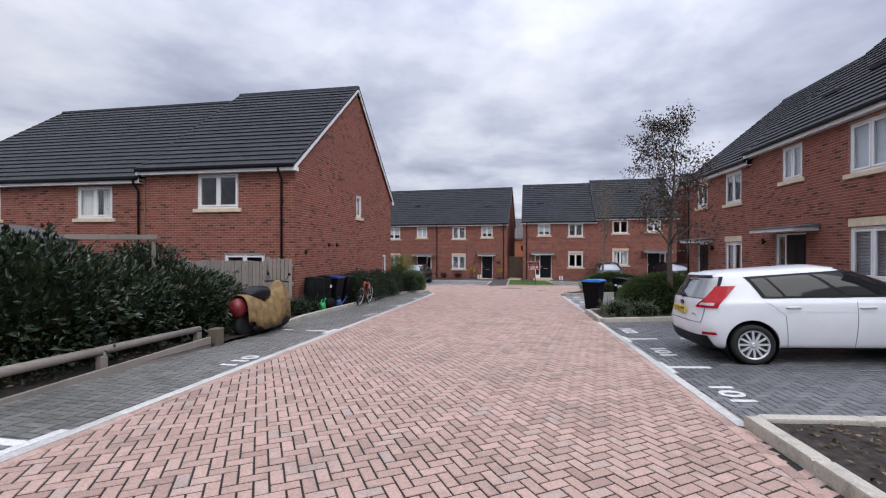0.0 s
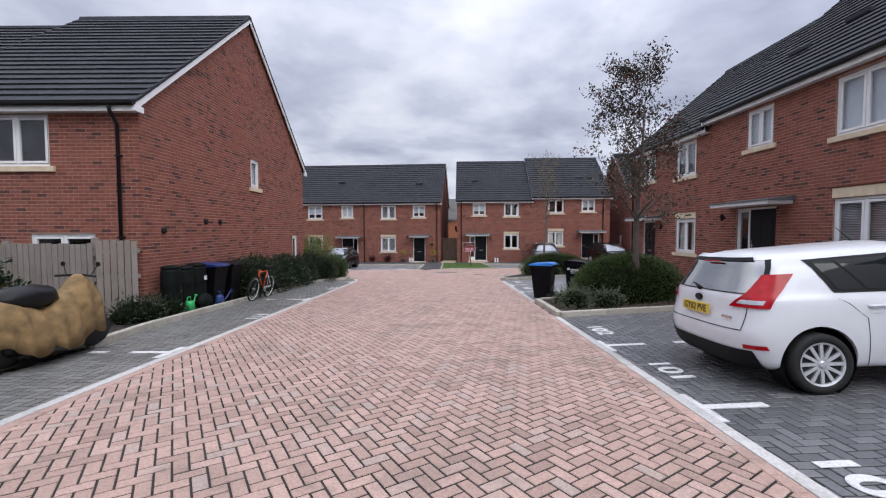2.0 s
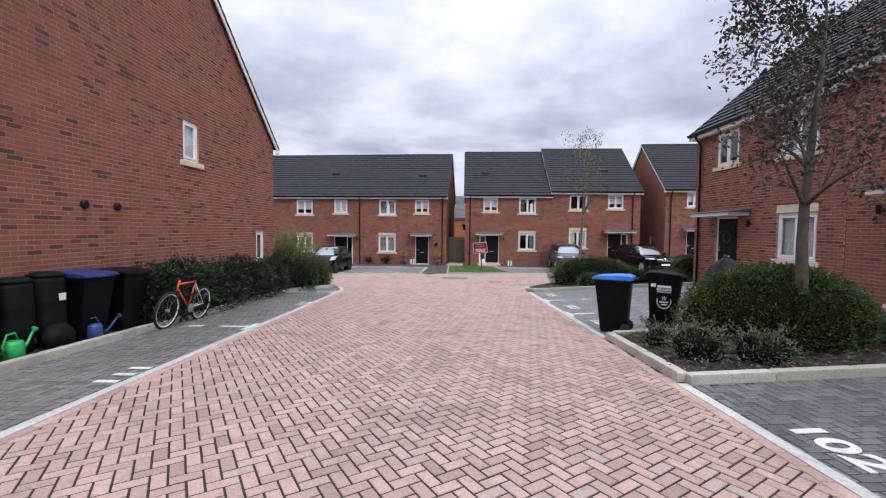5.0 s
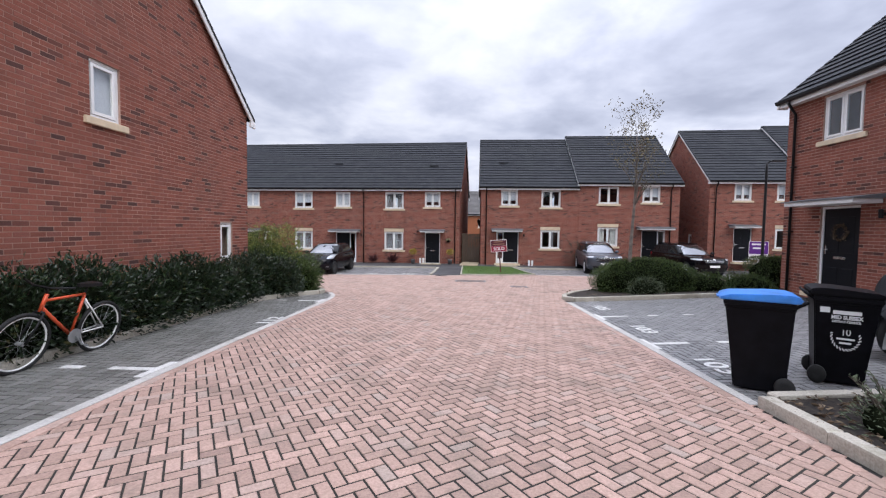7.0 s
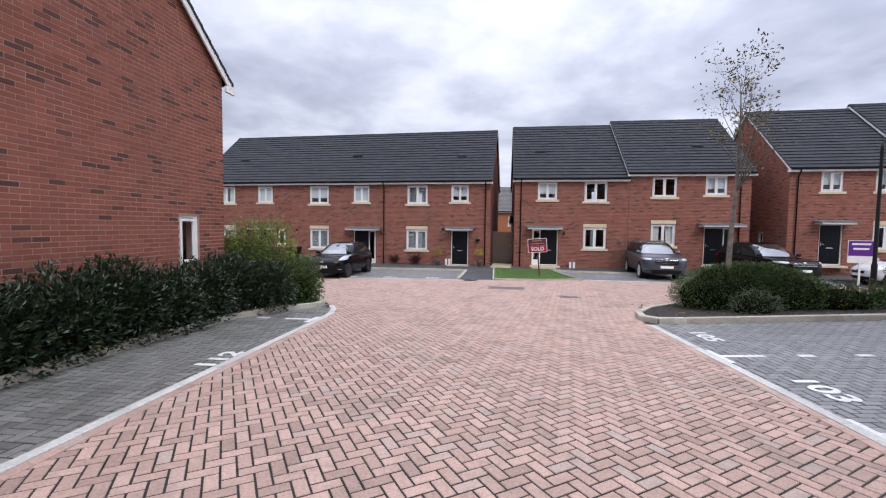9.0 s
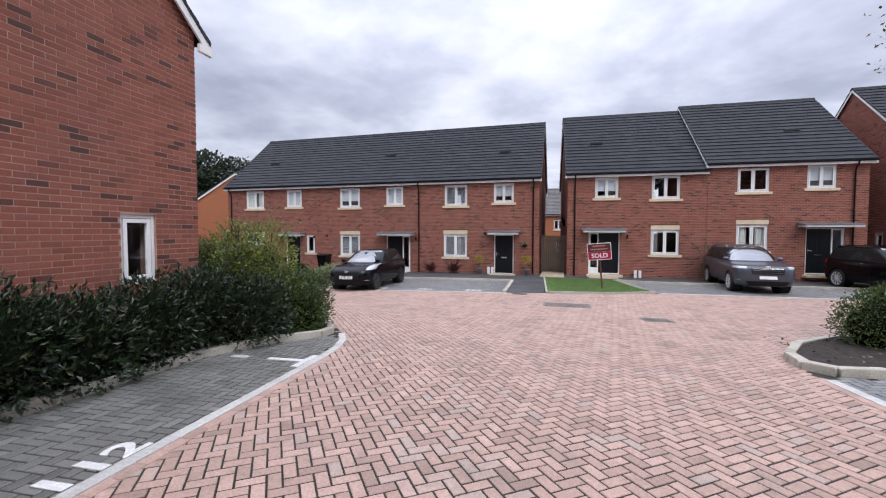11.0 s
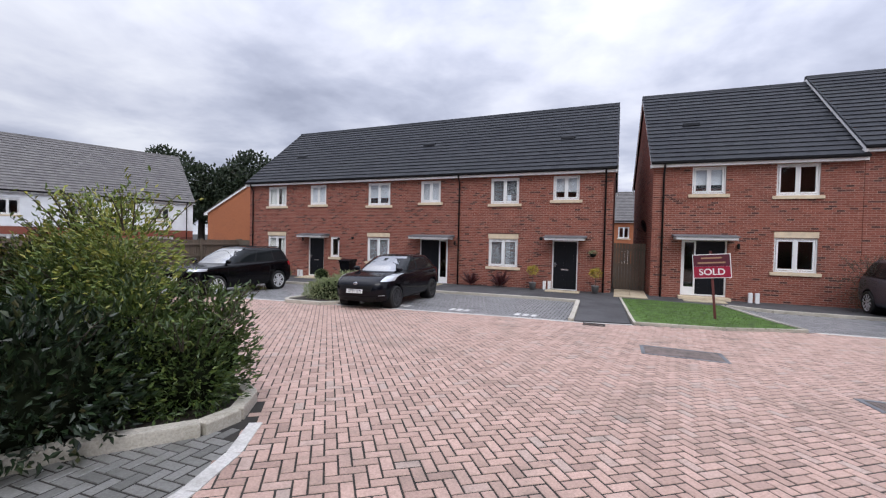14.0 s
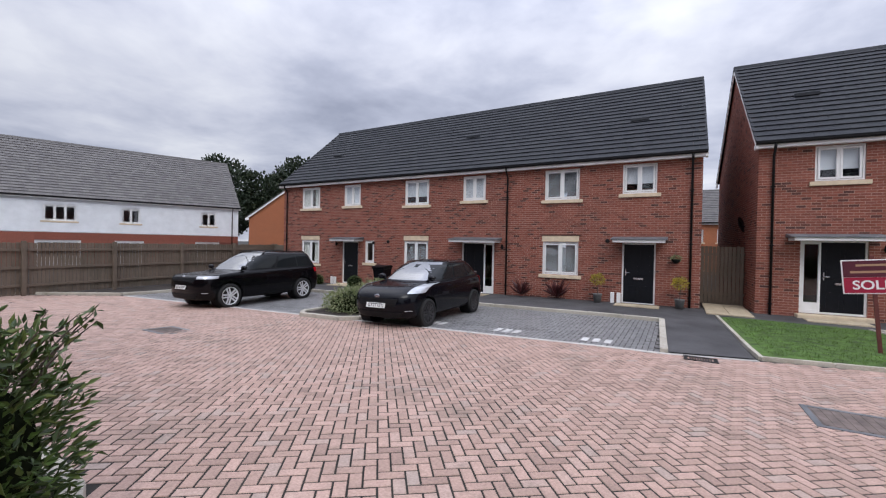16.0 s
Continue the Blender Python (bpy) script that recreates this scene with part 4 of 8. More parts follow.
def along(features, y):
    """Features given by y, north edge first, as places in one house."""
    out = []
    for f in features:
        k = {"win": 2, "door": 1, "canopy": 2, "light": 1, "vent": 1}[f[0]]
        out.append((f[0], *(y - v for v in f[1:1 + k]), *f[1 + k:]))
    return out


R1 = [("win", 20.33, 19.3, 3.34, 4.4, 2, False, ""), ("win", 17.8, 16.6, 3.22, 4.42, 2, False, "slats"), ("win", 17.75, 16.55, 0.55, 1.74, 2, True, "curtain"), ("door", 20.25, -0.36, 2.08, ""), ("canopy", 20.6, 18.75, 1.78), ("light", 18.7, 1.5)]
R2 = [("win", 14.28, 13.34, 3.58, 4.62, 2, False, "blind"), ("win", 11.65, 10.4, 3.36, 4.6, 2, False, "blind"), ("win", 11.62, 10.3, 0.74, 2.02, 2, True, "slats"), ("door", 14.6, -0.12, 2.08, "left"), ("canopy", 14.85, 12.65, 2.03), ("light", 15.1, 1.72)]
R3 = [("win", 7.9, 6.9, 3.58, 4.62, 2, False, "blind"), ("win", 5.2, 4.0, 3.36, 4.6, 2, False, "blind"), ("win", 5.2, 4.0, 0.74, 2.02, 2, True, "slats"), ("door", 8.1, -0.05, 2.08, "left"), ("canopy", 8.4, 6.2, 2.1)]
terraced_house(r_matrix(21.4), 5.55, 8.5, 4.62, 8.44, -1.4, LOOK + ", wreathed door", along(R1, 21.4), ("left",), pipe=0.3)
terraced_house(r_matrix(15.85), 6.2, 8.5, 4.86, 8.74, -1.2, LOOK + " above the parking bays", along(R2, 15.85), ("left",), pipe=5.92, roof_vents=((1.3, 6.3), (2.6, 6.6)))
terraced_house(r_matrix(9.65), 6.6, 8.5, 5.06, 8.94, -1.2, LOOK + " at the row's end", along(R3, 9.65), ("left", "right"))

# the row with the tall blank gable
L1 = [("win", -9.85, -8.4, 2.72, 3.8, 2, False, ""), ("win", -8.9, -7.5, 0.1, 1.30, 2, False, "")]
L2 = [("win", -14.35, -12.95, 2.45, 3.52, 2, False, "curtain")]
L3 = [("win", -18.9, -17.5, 2.45, 3.52, 2, False, "curtain")]
terraced_house(pose(-11.75, 11.27, 0, 0, 0, -0.25), 5.26, 9.78, 3.98, 8.2, -1.3, LOOK + ", tall blank gable", shifted(L1, -11.75), ("left", "right"), pipe=4.85, single=(1.5, 5.5, 0.6, 2.2),
               gable_features=(("win", "right", 4.92, 5.52, 2.78, 3.72, True), ("win", "right", 8.46, 9.0, 0.18, 1.14, False), ("vent", "right", 0.65, 1.36), ("vent", "right", 2.3, 1.6), ("vent", "right", 2.98, 1.6)))
terraced_house(pose(-16.4, 11.22, 0), 4.65, 9.9, 3.72, 7.93, -1.3, LOOK + " behind the hedge", shifted(L2, -16.4), (), pipe=4.5)
terraced_house(pose(-21.1, 11.22, 0), 4.7, 9.9, 3.72, 7.93, -1.3, LOOK + " at the hedge's end", shifted(L3, -21.1), ("left",))


# ---- single pieces: shared helpers for leaves, wheels, cars ----


def leaf_material(name, stops, rough=0.45, clear=0.12):
    def build(n):
        c = n.ramp(n.add("ShaderNodeNewGeometry").outputs["Random Per Island"], stops)
        v = n.noise(place(n), 1.7, 3.0)
        c = n.mix(n.span(v, 0.35, 0.7, 0.0, 0.5), c, n.mix(1.0, c, (0.5, 0.55, 0.5, 1), "MULTIPLY"))
        return principled(n, c, rough, 0.0, None, **{"Subsurface Weight": clear, "Subsurface Radius": (0.01, 0.02, 0.005)})
    return material(name, build)


LAUREL = leaf_material("laurel_leaf", [(0.0, (0.007, 0.016, 0.006)), (0.6, (0.014, 0.029, 0.011)), (0.92, (0.032, 0.055, 0.019)), (1.0, (0.09, 0.078, 0.032))], 0.38, 0.0)
BOXLEAF = leaf_material("box_leaf", [(0.0, (0.028, 0.052, 0.012)), (0.7, (0.060, 0.100, 0.020)), (1.0, (0.13, 0.165, 0.038))], 0.5, 0.0)
LIGHTLEAF = leaf_material("light_shrub_leaf", [(0.0, (0.085, 0.135, 0.025)), (0.6, (0.18, 0.23, 0.04)), (1.0, (0.36, 0.34, 0.07))], 0.5, 0.0)
SILVER = leaf_material("grey_green_leaf", [(0.0, (0.07, 0.10, 0.06)), (0.7, (0.14, 0.17, 0.10)), (1.0, (0.22, 0.24, 0.16))], 0.6, 0.0)
VARIEG = leaf_material("pale_shrub_leaf", [(0.0, (0.11, 0.15, 0.06)), (0.6, (0.24, 0.28, 0.12)), (1.0, (0.44, 0.45, 0.26))], 0.55, 0.0)
OAK = leaf_material("oak_leaf", [(0.0, (0.012, 0.024, 0.010)), (0.8, (0.028, 0.045, 0.017)), (1.0, (0.045, 0.055, 0.022))], 0.6, 0.0)
AUTUMN = leaf_material("autumn_leaf", [(0.0, (0.035, 0.036, 0.026)), (0.6, (0.06, 0.055, 0.035)), (0.9, (0.10, 0.07, 0.04)), (1.0, (0.28, 0.03, 0.02))], 0.6, 0.0)
PALELEAF = leaf_material("thin_yellow_leaf", [(0.0, (0.10, 0.09, 0.045)), (1.0, (0.22, 0.17, 0.08))], 0.6, 0.0)
DARKRED = leaf_material("dark_red_leaf", [(0.0, (0.05, 0.012, 0.014)), (1.0, (0.11, 0.03, 0.03))], 0.4, 0.0)
YELLOW = leaf_material("yellow_leaf", [(0.0, (0.20, 0.17, 0.02)), (1.0, (0.50, 0.38, 0.03))], 0.5, 0.0)
GRASSLEAF = leaf_material("grass_blade", [(0.0, (0.058, 0.115, 0.012)), (1.0, (0.115, 0.19, 0.024))], 0.6, 0.0)
LITTER = leaf_material("fallen_leaf", [(0.0, (0.05, 0.03, 0.018)), (0.7, (0.11, 0.07, 0.04)), (1.0, (0.25, 0.19, 0.12))], 0.8, 0.0)
TWIG = plain("twig_bark", (0.085, 0.068, 0.055), 0.9, 0, 0.25, 6, 60, 0.5)
BARK_GREY = plain("grey_bark", (0.16, 0.135, 0.115), 0.9, 0, 0.25, 9, 60, 0.6)
# near-black filler colour: the shade deep inside hedges is painted with it
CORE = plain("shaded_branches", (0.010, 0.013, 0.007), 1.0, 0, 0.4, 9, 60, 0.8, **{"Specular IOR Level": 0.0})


def leaves_mesh(name, pts, dirs, size, ratio, rng, droop=0.25):
    """One folded leaf at each point, growing along its direction."""
    n = len(pts)
    d = dirs / np.maximum(np.linalg.norm(dirs, axis=1, keepdims=True), 1e-6)
    side = np.cross(d, rng.normal(size=(n, 3)))
    side /= np.maximum(np.linalg.norm(side, axis=1, keepdims=True), 1e-6)
    up = np.cross(side, d)
    l = size * rng.uniform(0.65, 1.25, (n, 1))
    w = l * ratio / 2
    a = pts
    m1 = pts + d * l * 0.45 + side * w + up * w * 0.35
    m2 = pts + d * l * 0.45 - side * w + up * w * 0.35
    tip = pts + d * l - up * l * droop * rng.uniform(0, 1, (n, 1))
    v = np.stack([a, m1, tip, m2], 1).reshape(-1, 3)
    i = np.arange(n)[:, None] * 4
    f = np.concatenate([np.concatenate([i, i + 1, i + 2], 1), np.concatenate([i, i + 2, i + 3], 1)])
    return solid_mesh(name, v, f)


def blob_points(blobs, density, rng, lumps=0.16, freq=2.2, depth=0.35, flat=None):
    """Points and outward ways on lumpy ellipsoids (cx, cy, cz, rx, ry, rz); depth: how far in they may lie."""
    ps, ds = [], []
    for cx, cy, cz, rx, ry, rz in blobs:
        area = 4 * math.pi * ((rx * ry) ** 1.6 / 3 + (rx * rz) ** 1.6 / 3 + (ry * rz) ** 1.6 / 3) ** (1 / 1.6)
        n = int(area * density)
        u = rng.normal(size=(n, 3))
        u /= np.linalg.norm(u, axis=1, keepdims=True)
        if flat:
            k = np.sign(u) * np.abs(u) ** flat
            u2 = k / np.max(np.abs(k), axis=1, keepdims=True) * np.linalg.norm(u, axis=1, keepdims=True)
            u = u * 0.35 + u2 * 0.65 * 0.9
        r = np.array([rx, ry, rz])
        w = u * freq * 1.7 + np.array([cx, cy, cz])
        lump = np.sin(w[:, 0] * 3.1 + np.sin(w[:, 1] * 2.3)) * np.sin(w[:, 1] * 2.9 + 1.3) * np.sin(w[:, 2] * 3.3 + w[:, 0])
        scale = 1 + lumps * lump + rng.normal(0, 0.03, n)
        inner = 1 - depth * rng.uniform(0, 1, n) ** 2.2
        p = u * r * (scale * inner)[:, None] + np.array([cx, cy, cz])
        ps.append(p)
        ds.append(u / r * r.mean() + np.array([0, 0, 0.35]) + rng.normal(0, 0.55, (n, 3)))
    return np.concatenate(ps), np.concatenate(ds)


def above(pts, dirs, lift=0.03):
    keep = pts[:, 2] > gz(pts[:, 0], pts[:, 1]) + lift
    return pts[keep], dirs[keep]


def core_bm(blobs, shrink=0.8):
    # added lumpy solids that close the gaps between leaves with painted shade
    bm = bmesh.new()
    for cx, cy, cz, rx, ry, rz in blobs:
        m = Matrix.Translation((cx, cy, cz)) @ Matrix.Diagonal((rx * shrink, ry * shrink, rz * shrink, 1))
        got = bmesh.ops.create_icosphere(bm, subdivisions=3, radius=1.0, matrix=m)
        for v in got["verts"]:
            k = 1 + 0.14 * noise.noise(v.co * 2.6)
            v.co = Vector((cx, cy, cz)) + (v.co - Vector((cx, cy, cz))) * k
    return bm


def shrub(name, label, category, blobs, density, size, ratio, mat, seed, group="", lumps=0.16, depth=0.35, core=0.8, flat=None, twigs=0, twig_len=0.5, lift=0.03):
    """A shrub or hedge: a solid near-black core for the shade within, and leaves all over it."""
    rng = np.random.default_rng(seed)
    x, y = blobs[0][0], blobs[0][1]
    base = empty(name, Matrix.Translation((x, y, gzf(x, y))), label, category, group)
    inv = np.array([x, y, gzf(x, y)])
    pts, dirs = above(*blob_points(blobs, density, rng, lumps, 2.2, depth, flat), lift)
    ob = mesh_part("leaves", leaves_mesh("leaves", pts - inv, dirs, size, ratio, rng), mat, base)
    ob["kind"] = "stuff"
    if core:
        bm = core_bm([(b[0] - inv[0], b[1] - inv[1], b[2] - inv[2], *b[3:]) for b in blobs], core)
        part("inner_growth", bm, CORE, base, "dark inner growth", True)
    if twigs:
        bm = bmesh.new()
        leaf_p, leaf_d = [], []
        for k in range(twigs):
            b = blobs[rng.integers(len(blobs))]
            a = rng.uniform(0, 2 * math.pi)
            p0 = Vector((b[0] + 0.7 * b[3] * math.cos(a) * rng.uniform(0.2, 1), b[1] + 0.7 * b[4] * math.sin(a) * rng.uniform(0.2, 1), b[2] + b[5] * 0.55)) - Vector(inv)
            d = Vector((math.cos(a) * 0.5, math.sin(a) * 0.5, 1.0)).normalized()
            pts2 = [p0 + d * twig_len * f + Vector((math.cos(a), math.sin(a), -0.2)) * 0.25 * twig_len * f * f for f in (0, 0.35, 0.7, 1.0)]
            tube(bm, pts2, [0.008, 0.006, 0.004, 0.002], 4)
            for f in np.linspace(0.2, 1, 12):
                q = p0 + d * twig_len * float(f) + Vector((math.cos(a), math.sin(a), -0.2)) * 0.25 * twig_len * float(f) ** 2
                leaf_p.append(np.array(q))
                leaf_d.append(rng.normal(size=3) + np.array([0, 0, 0.3]))
        part("stem", bm, TWIG, base)["kind"] = "stuff"
        ob2 = mesh_part("leaves", leaves_mesh("leaves", np.array(leaf_p), np.array(leaf_d), size, ratio, rng), mat, base)
        ob2["kind"] = "stuff"
    return base


def tree(name, label, x, y, height, trunk_r, crown0, spread, seed, leaf_mat, leaf_size, per_tip, bark=TWIG, levels=4, upright=0.75, category="tree", lean=(0, 0)):
    """A young tree: tapered trunk, limbs that fork several times, leaves on the last twigs."""
    rng = np.random.default_rng(seed)
    z = gzf(x, y)
    base = empty(name, Matrix.Translation((x, y, z)), label, category)
    bm_trunk, bm = bmesh.new(), bmesh.new()
    tips = []

    def grow(p, d, length, r, level):
        bend = Vector(rng.normal(0, 0.14, 3))
        pts, rad = [p], [r]
        q = p
        for k in range(3):
            d = (d + bend * 0.5 + Vector((0, 0, 0.06 * upright))).normalized()
            q = q + d * length / 3
            pts.append(q)
            rad.append(r * (1 - 0.2 * (k + 1)))
            if level >= levels - 1:
                tips.append((q.copy(), d.copy()))
        tube(bm, pts, rad, 6 if level < 2 else 4, False)
        if level < levels:
            n = 3 if level < 2 else int(rng.integers(2, 4))
            for k in range(n):
                a = rng.uniform(0, 2 * math.pi)
                o = d.orthogonal().normalized()
                o2 = d.cross(o)
                w = (d * upright + (o * math.cos(a) + o2 * math.sin(a)) * spread * rng.uniform(0.5, 1.1)).normalized()
                start = pts[1 + int(rng.integers(0, 3))]
                grow(start, w, length * rng.uniform(0.62, 0.85), rad[-1] * 0.72, level + 1)

    steps = 9
    trunk, rads = [], []
    for k in range(steps + 1):
        f = k / steps
        trunk.append(Vector((lean[0] * f + 0.05 * math.sin(5 * f + seed), lean[1] * f + 0.05 * math.sin(4 * f), f * height * 0.8)))
        rads.append(trunk_r * (1.15 - 0.95 * f) + (0.03 if k == 0 else 0))
    tube(bm_trunk, trunk, rads, 10)
    for k in range(1, steps + 1):
        f = k / steps
        if f * 0.8 * height < crown0:
            continue
        for j in range(3 if f < 0.95 else 4):
            a = rng.uniform(0, 2 * math.pi)
            d = Vector((math.cos(a) * spread, math.sin(a) * spread, upright)).normalized()
            grow(trunk[k], d, (1.25 - 0.6 * f) * height * 0.15, rads[k] * 0.55, 1)
    part("trunk", bm_trunk, bark, base, "", True)
    part("limb_spray", bm, bark, base, "", True)["kind"] = "stuff"
    tp_ = np.array([t[0] for t in tips])
    td = np.array([t[1] for t in tips])
    idx = np.repeat(np.arange(len(tips)), per_tip)
    keep = rng.uniform(size=len(idx)) < 0.8
    idx = idx[keep]
    pts = tp_[idx] + rng.normal(0, leaf_size * 0.9, (len(idx), 3))
    dirs = td[idx] * 0.6 + rng.normal(0, 0.8, (len(idx), 3))
    mesh_part("crown", leaves_mesh("crown", pts, dirs, leaf_size, 0.5, rng), leaf_mat, base)["kind"] = "stuff"
    return base


def far_tree(x, y, z, height, radius, seed):
    rng = np.random.default_rng(seed)
    base = empty("oak_tree", Matrix.Translation((x, y, z)), "tall dark oak standing behind the houses", "tree", "far oaks")
    bm = bmesh.new()
    tube(bm, [(0, 0, -1), (0.1, 0, height * 0.3), (0, 0.1, height * 0.75)], [0.5, 0.4, 0.15], 8)
    for k in range(9):
        a = k * 2.4
        tube(bm, [(0, 0, height * (0.3 + 0.04 * k)), (math.cos(a) * radius * 0.5, math.sin(a) * radius * 0.5, height * (0.45 + 0.04 * k)), (math.cos(a) * radius * 0.8, math.sin(a) * radius * 0.8, height * (0.5 + 0.045 * k))], [0.2, 0.12, 0.04], 5)
    part("trunk", bm, TWIG, base, "", True)
    blobs = []
    for k in range(30):
        a, e = rng.uniform(0, 6.28), rng.uniform(-0.5, 1)
        r = radius * rng.uniform(0.45, 0.8)
        blobs.append((r * math.cos(a), r * math.sin(a), height * 0.52 + e * height * 0.36, radius * rng.uniform(0.3, 0.45), radius * rng.uniform(0.3, 0.45), radius * rng.uniform(0.24, 0.36)))
    pts, dirs = blob_points(blobs, 13, rng, 0.25, 2.0, 0.5)
    mesh_part("crown", leaves_mesh("crown", pts, dirs, 0.42, 0.7, rng), OAK, base)["kind"] = "stuff"
    return base


# ---- cars ----
RUBBER = plain("tyre_rubber", (0.012, 0.012, 0.012), 0.8, 0, 0.2, 20)
ALLOY = plain("alloy_silver", (0.72, 0.73, 0.75), 0.35, 0.45, 0.06)
TRIM = plain("black_trim", (0.010, 0.010, 0.011), 0.55, 0, 0.1, **{"Specular IOR Level": 0.18})
TAIL = plain("red_lens", (0.38, 0.004, 0.010), 0.15, 0, 0.15, 14, 90, 0.05, **{"Specular IOR Level": 0.25})
LENS = plain("clear_lens", (0.55, 0.57, 0.60), 0.08, 0.3, 0.1)
PLATE_Y = plain("yellow_plate", (0.62, 0.44, 0.04), 0.5, 0, 0.05)
PLATE_W = plain("white_plate", (0.75, 0.75, 0.73), 0.5, 0, 0.05)
INK = plain("black_lettering", (0.01, 0.01, 0.01), 0.6, 0, 0.05)


def coat(name, color, metal=0.0, rough=0.22, weight=0.45):
    return plain(name, color, rough, metal, 0.03, 3, 300, 0.0, **{"Coat Weight": weight, "Coat Roughness": 0.02, "Specular IOR Level": 0.12})


CAR_WHITE = coat("white_car_paint", (0.66, 0.67, 0.69))
CAR_BLACK = coat("black_car_paint", (0.002, 0.002, 0.003), 0.0, 0.22, 0.28)
CAR_NAVY = coat("blue_black_car_paint", (0.002, 0.0025, 0.005), 0.0, 0.22, 0.28)
CAR_GREY = coat("grey_car_paint", (0.085, 0.095, 0.115), 0.55, 0.3)


def tint_build(n):
    return principled(n, (0.012, 0.014, 0.015, 1), 0.03, 0.0, None, **{"IOR": 1.5, "Specular IOR Level": 0.22})


TINT = material("tinted_car_glass", tint_build)


def screen_build(n):
    return principled(n, (0.02, 0.024, 0.026, 1), 0.02, 0.0, None, **{"IOR": 1.5, "Specular IOR Level": 1.0, "Coat Weight": 1.0, "Coat IOR": 2.6, "Coat Roughness": 0.02})


SCREEN = material("windscreen_glass", screen_build)


def lettering(text, size, mat, name="lettering", parent=None, depth=0.002, bold=0.0, spacing=1.0):
    cu = bpy.data.curves.new(name, "FONT")
    cu.body, cu.size, cu.align_x, cu.align_y, cu.extrude, cu.offset, cu.space_character = text, size, "CENTER", "CENTER", depth, bold, spacing
    ob = new(name, cu)
    me = bpy.data.meshes.new_from_object(ob.evaluated_get(bpy.context.evaluated_depsgraph_get()))
    bpy.data.objects.remove(ob)
    return mesh_part(name, me, mat, parent)


class CarShape:
    """A car's skin in rails from sill to roof: x forwards from the tail, y across, z up.
    Each rail: tail x, tail z, nose x, nose z, half width; caps: length of the rounded tail and nose in plan."""

    def __init__(self, length, rails, caps=(0.42, 0.62), square=3.2):
        self.length, self.caps, self.square = length, caps, square
        self.rails = np.array(rails, float)
        self.last = len(rails) - 1

    def rail(self, s):
        s = min(max(s, 0.0), self.last - 1e-6)
        i = int(s)
        f = s - i
        r = self.rails
        p0, p1, p2, p3 = r[max(i - 1, 0)], r[i], r[i + 1], r[min(i + 2, self.last)]
        m1, m2 = (p2 - p0) * 0.35, (p3 - p1) * 0.35
        f2, f3 = f * f, f * f * f
        return p1 * (2 * f3 - 3 * f2 + 1) + m1 * (f3 - 2 * f2 + f) + p2 * (3 * f2 - 2 * f3) + m2 * (f3 - f2)

    def spot(self, r, x):
        """The point of rail r at x."""
        xr, zr, xf, zf, w = r
        span = max(xf - xr, 1e-6)
        k = min(1.0, span / 2.4)
        lr, lf = self.caps[0] * k, self.caps[1] * k
        x = min(max(x, xr), xf)
        y = w
        if x < xr + lr:
            y = w * max(0.0, 1 - (1 - (x - xr) / lr) ** self.square) ** (1 / self.square)
        elif x > xf - lf:
            y = w * max(0.0, 1 - (1 - (xf - x) / lf) ** self.square) ** (1 / self.square)
        u = (x - xr) / span
        return Vector((x, y * (1 - 0.03 * (2 * u - 1) ** 2), zr + (zf - zr) * u))

    def point(self, x, s):
        return self.spot(self.rail(s), x)

    def lane(self, r, n=44):
        """x of the stations along a rail, close together round the ends."""
        xr, xf = r[0], r[2]
        k = min(1.0, max(xf - xr, 1e-6) / 2.4)
        lr, lf = self.caps[0] * k, self.caps[1] * k
        ends = [1 - math.cos(math.pi / 2 * j / 10) ** (2 / self.square) for j in range(11)]
        mid = np.linspace(xr + lr, xf - lf, n - 20)
        return [xr + lr * e for e in ends[:-1]] + list(mid) + [xf - lf * e for e in ends[-2::-1]]

    def body(self, arches):
        bm = bmesh.new()
        rings = []
        for s in np.linspace(0, self.last, self.last * 3 + 1):
            r = self.rail(float(s))
            half = [self.spot(r, x) for x in self.lane(r)]
            rings.append([bm.verts.new(p) for p in half] + [bm.verts.new((p.x, -p.y, p.z)) for p in half[-2:0:-1]])
        n = len(rings[0])
        for a, b in zip(rings, rings[1:]):
            for k in range(n):
                bm.faces.new((a[k], b[k], b[(k + 1) % n], a[(k + 1) % n]))
        bm.faces.new(rings[0])
        bm.faces.new(rings[-1][::-1])
        bmesh.ops.remove_doubles(bm, verts=bm.verts[:], dist=1e-4)
        bmesh.ops.recalc_face_normals(bm, faces=bm.faces)
        me = bpy.data.meshes.new("body")
        bm.to_mesh(me)
        bm.free()
        ob = new("body", me)
        cutters = []
        for x, r in arches:
            cb = bmesh.new()
            cm = bpy.data.meshes.new("cut")
            for sgn in (1, -1):
                bmesh.ops.create_cone(cb, cap_ends=True, segments=40, radius1=r, radius2=r, depth=0.6, matrix=pose(x, sgn * 0.86, r * 0.86, 90, 0, 0))
            bmesh.ops.recalc_face_normals(cb, faces=cb.faces)
            cb.to_mesh(cm)
            cb.free()
            c = new("cut", cm)
            cutters.append(c)
            mod = ob.modifiers.new("arch", "BOOLEAN")
            mod.object, mod.operation, mod.solver = c, "DIFFERENCE", "EXACT"
        bpy.context.view_layer.update()
        out = bpy.data.meshes.new_from_object(ob.evaluated_get(bpy.context.evaluated_depsgraph_get()))
        for o in (ob, *cutters):
            bpy.data.objects.remove(o)
        return out

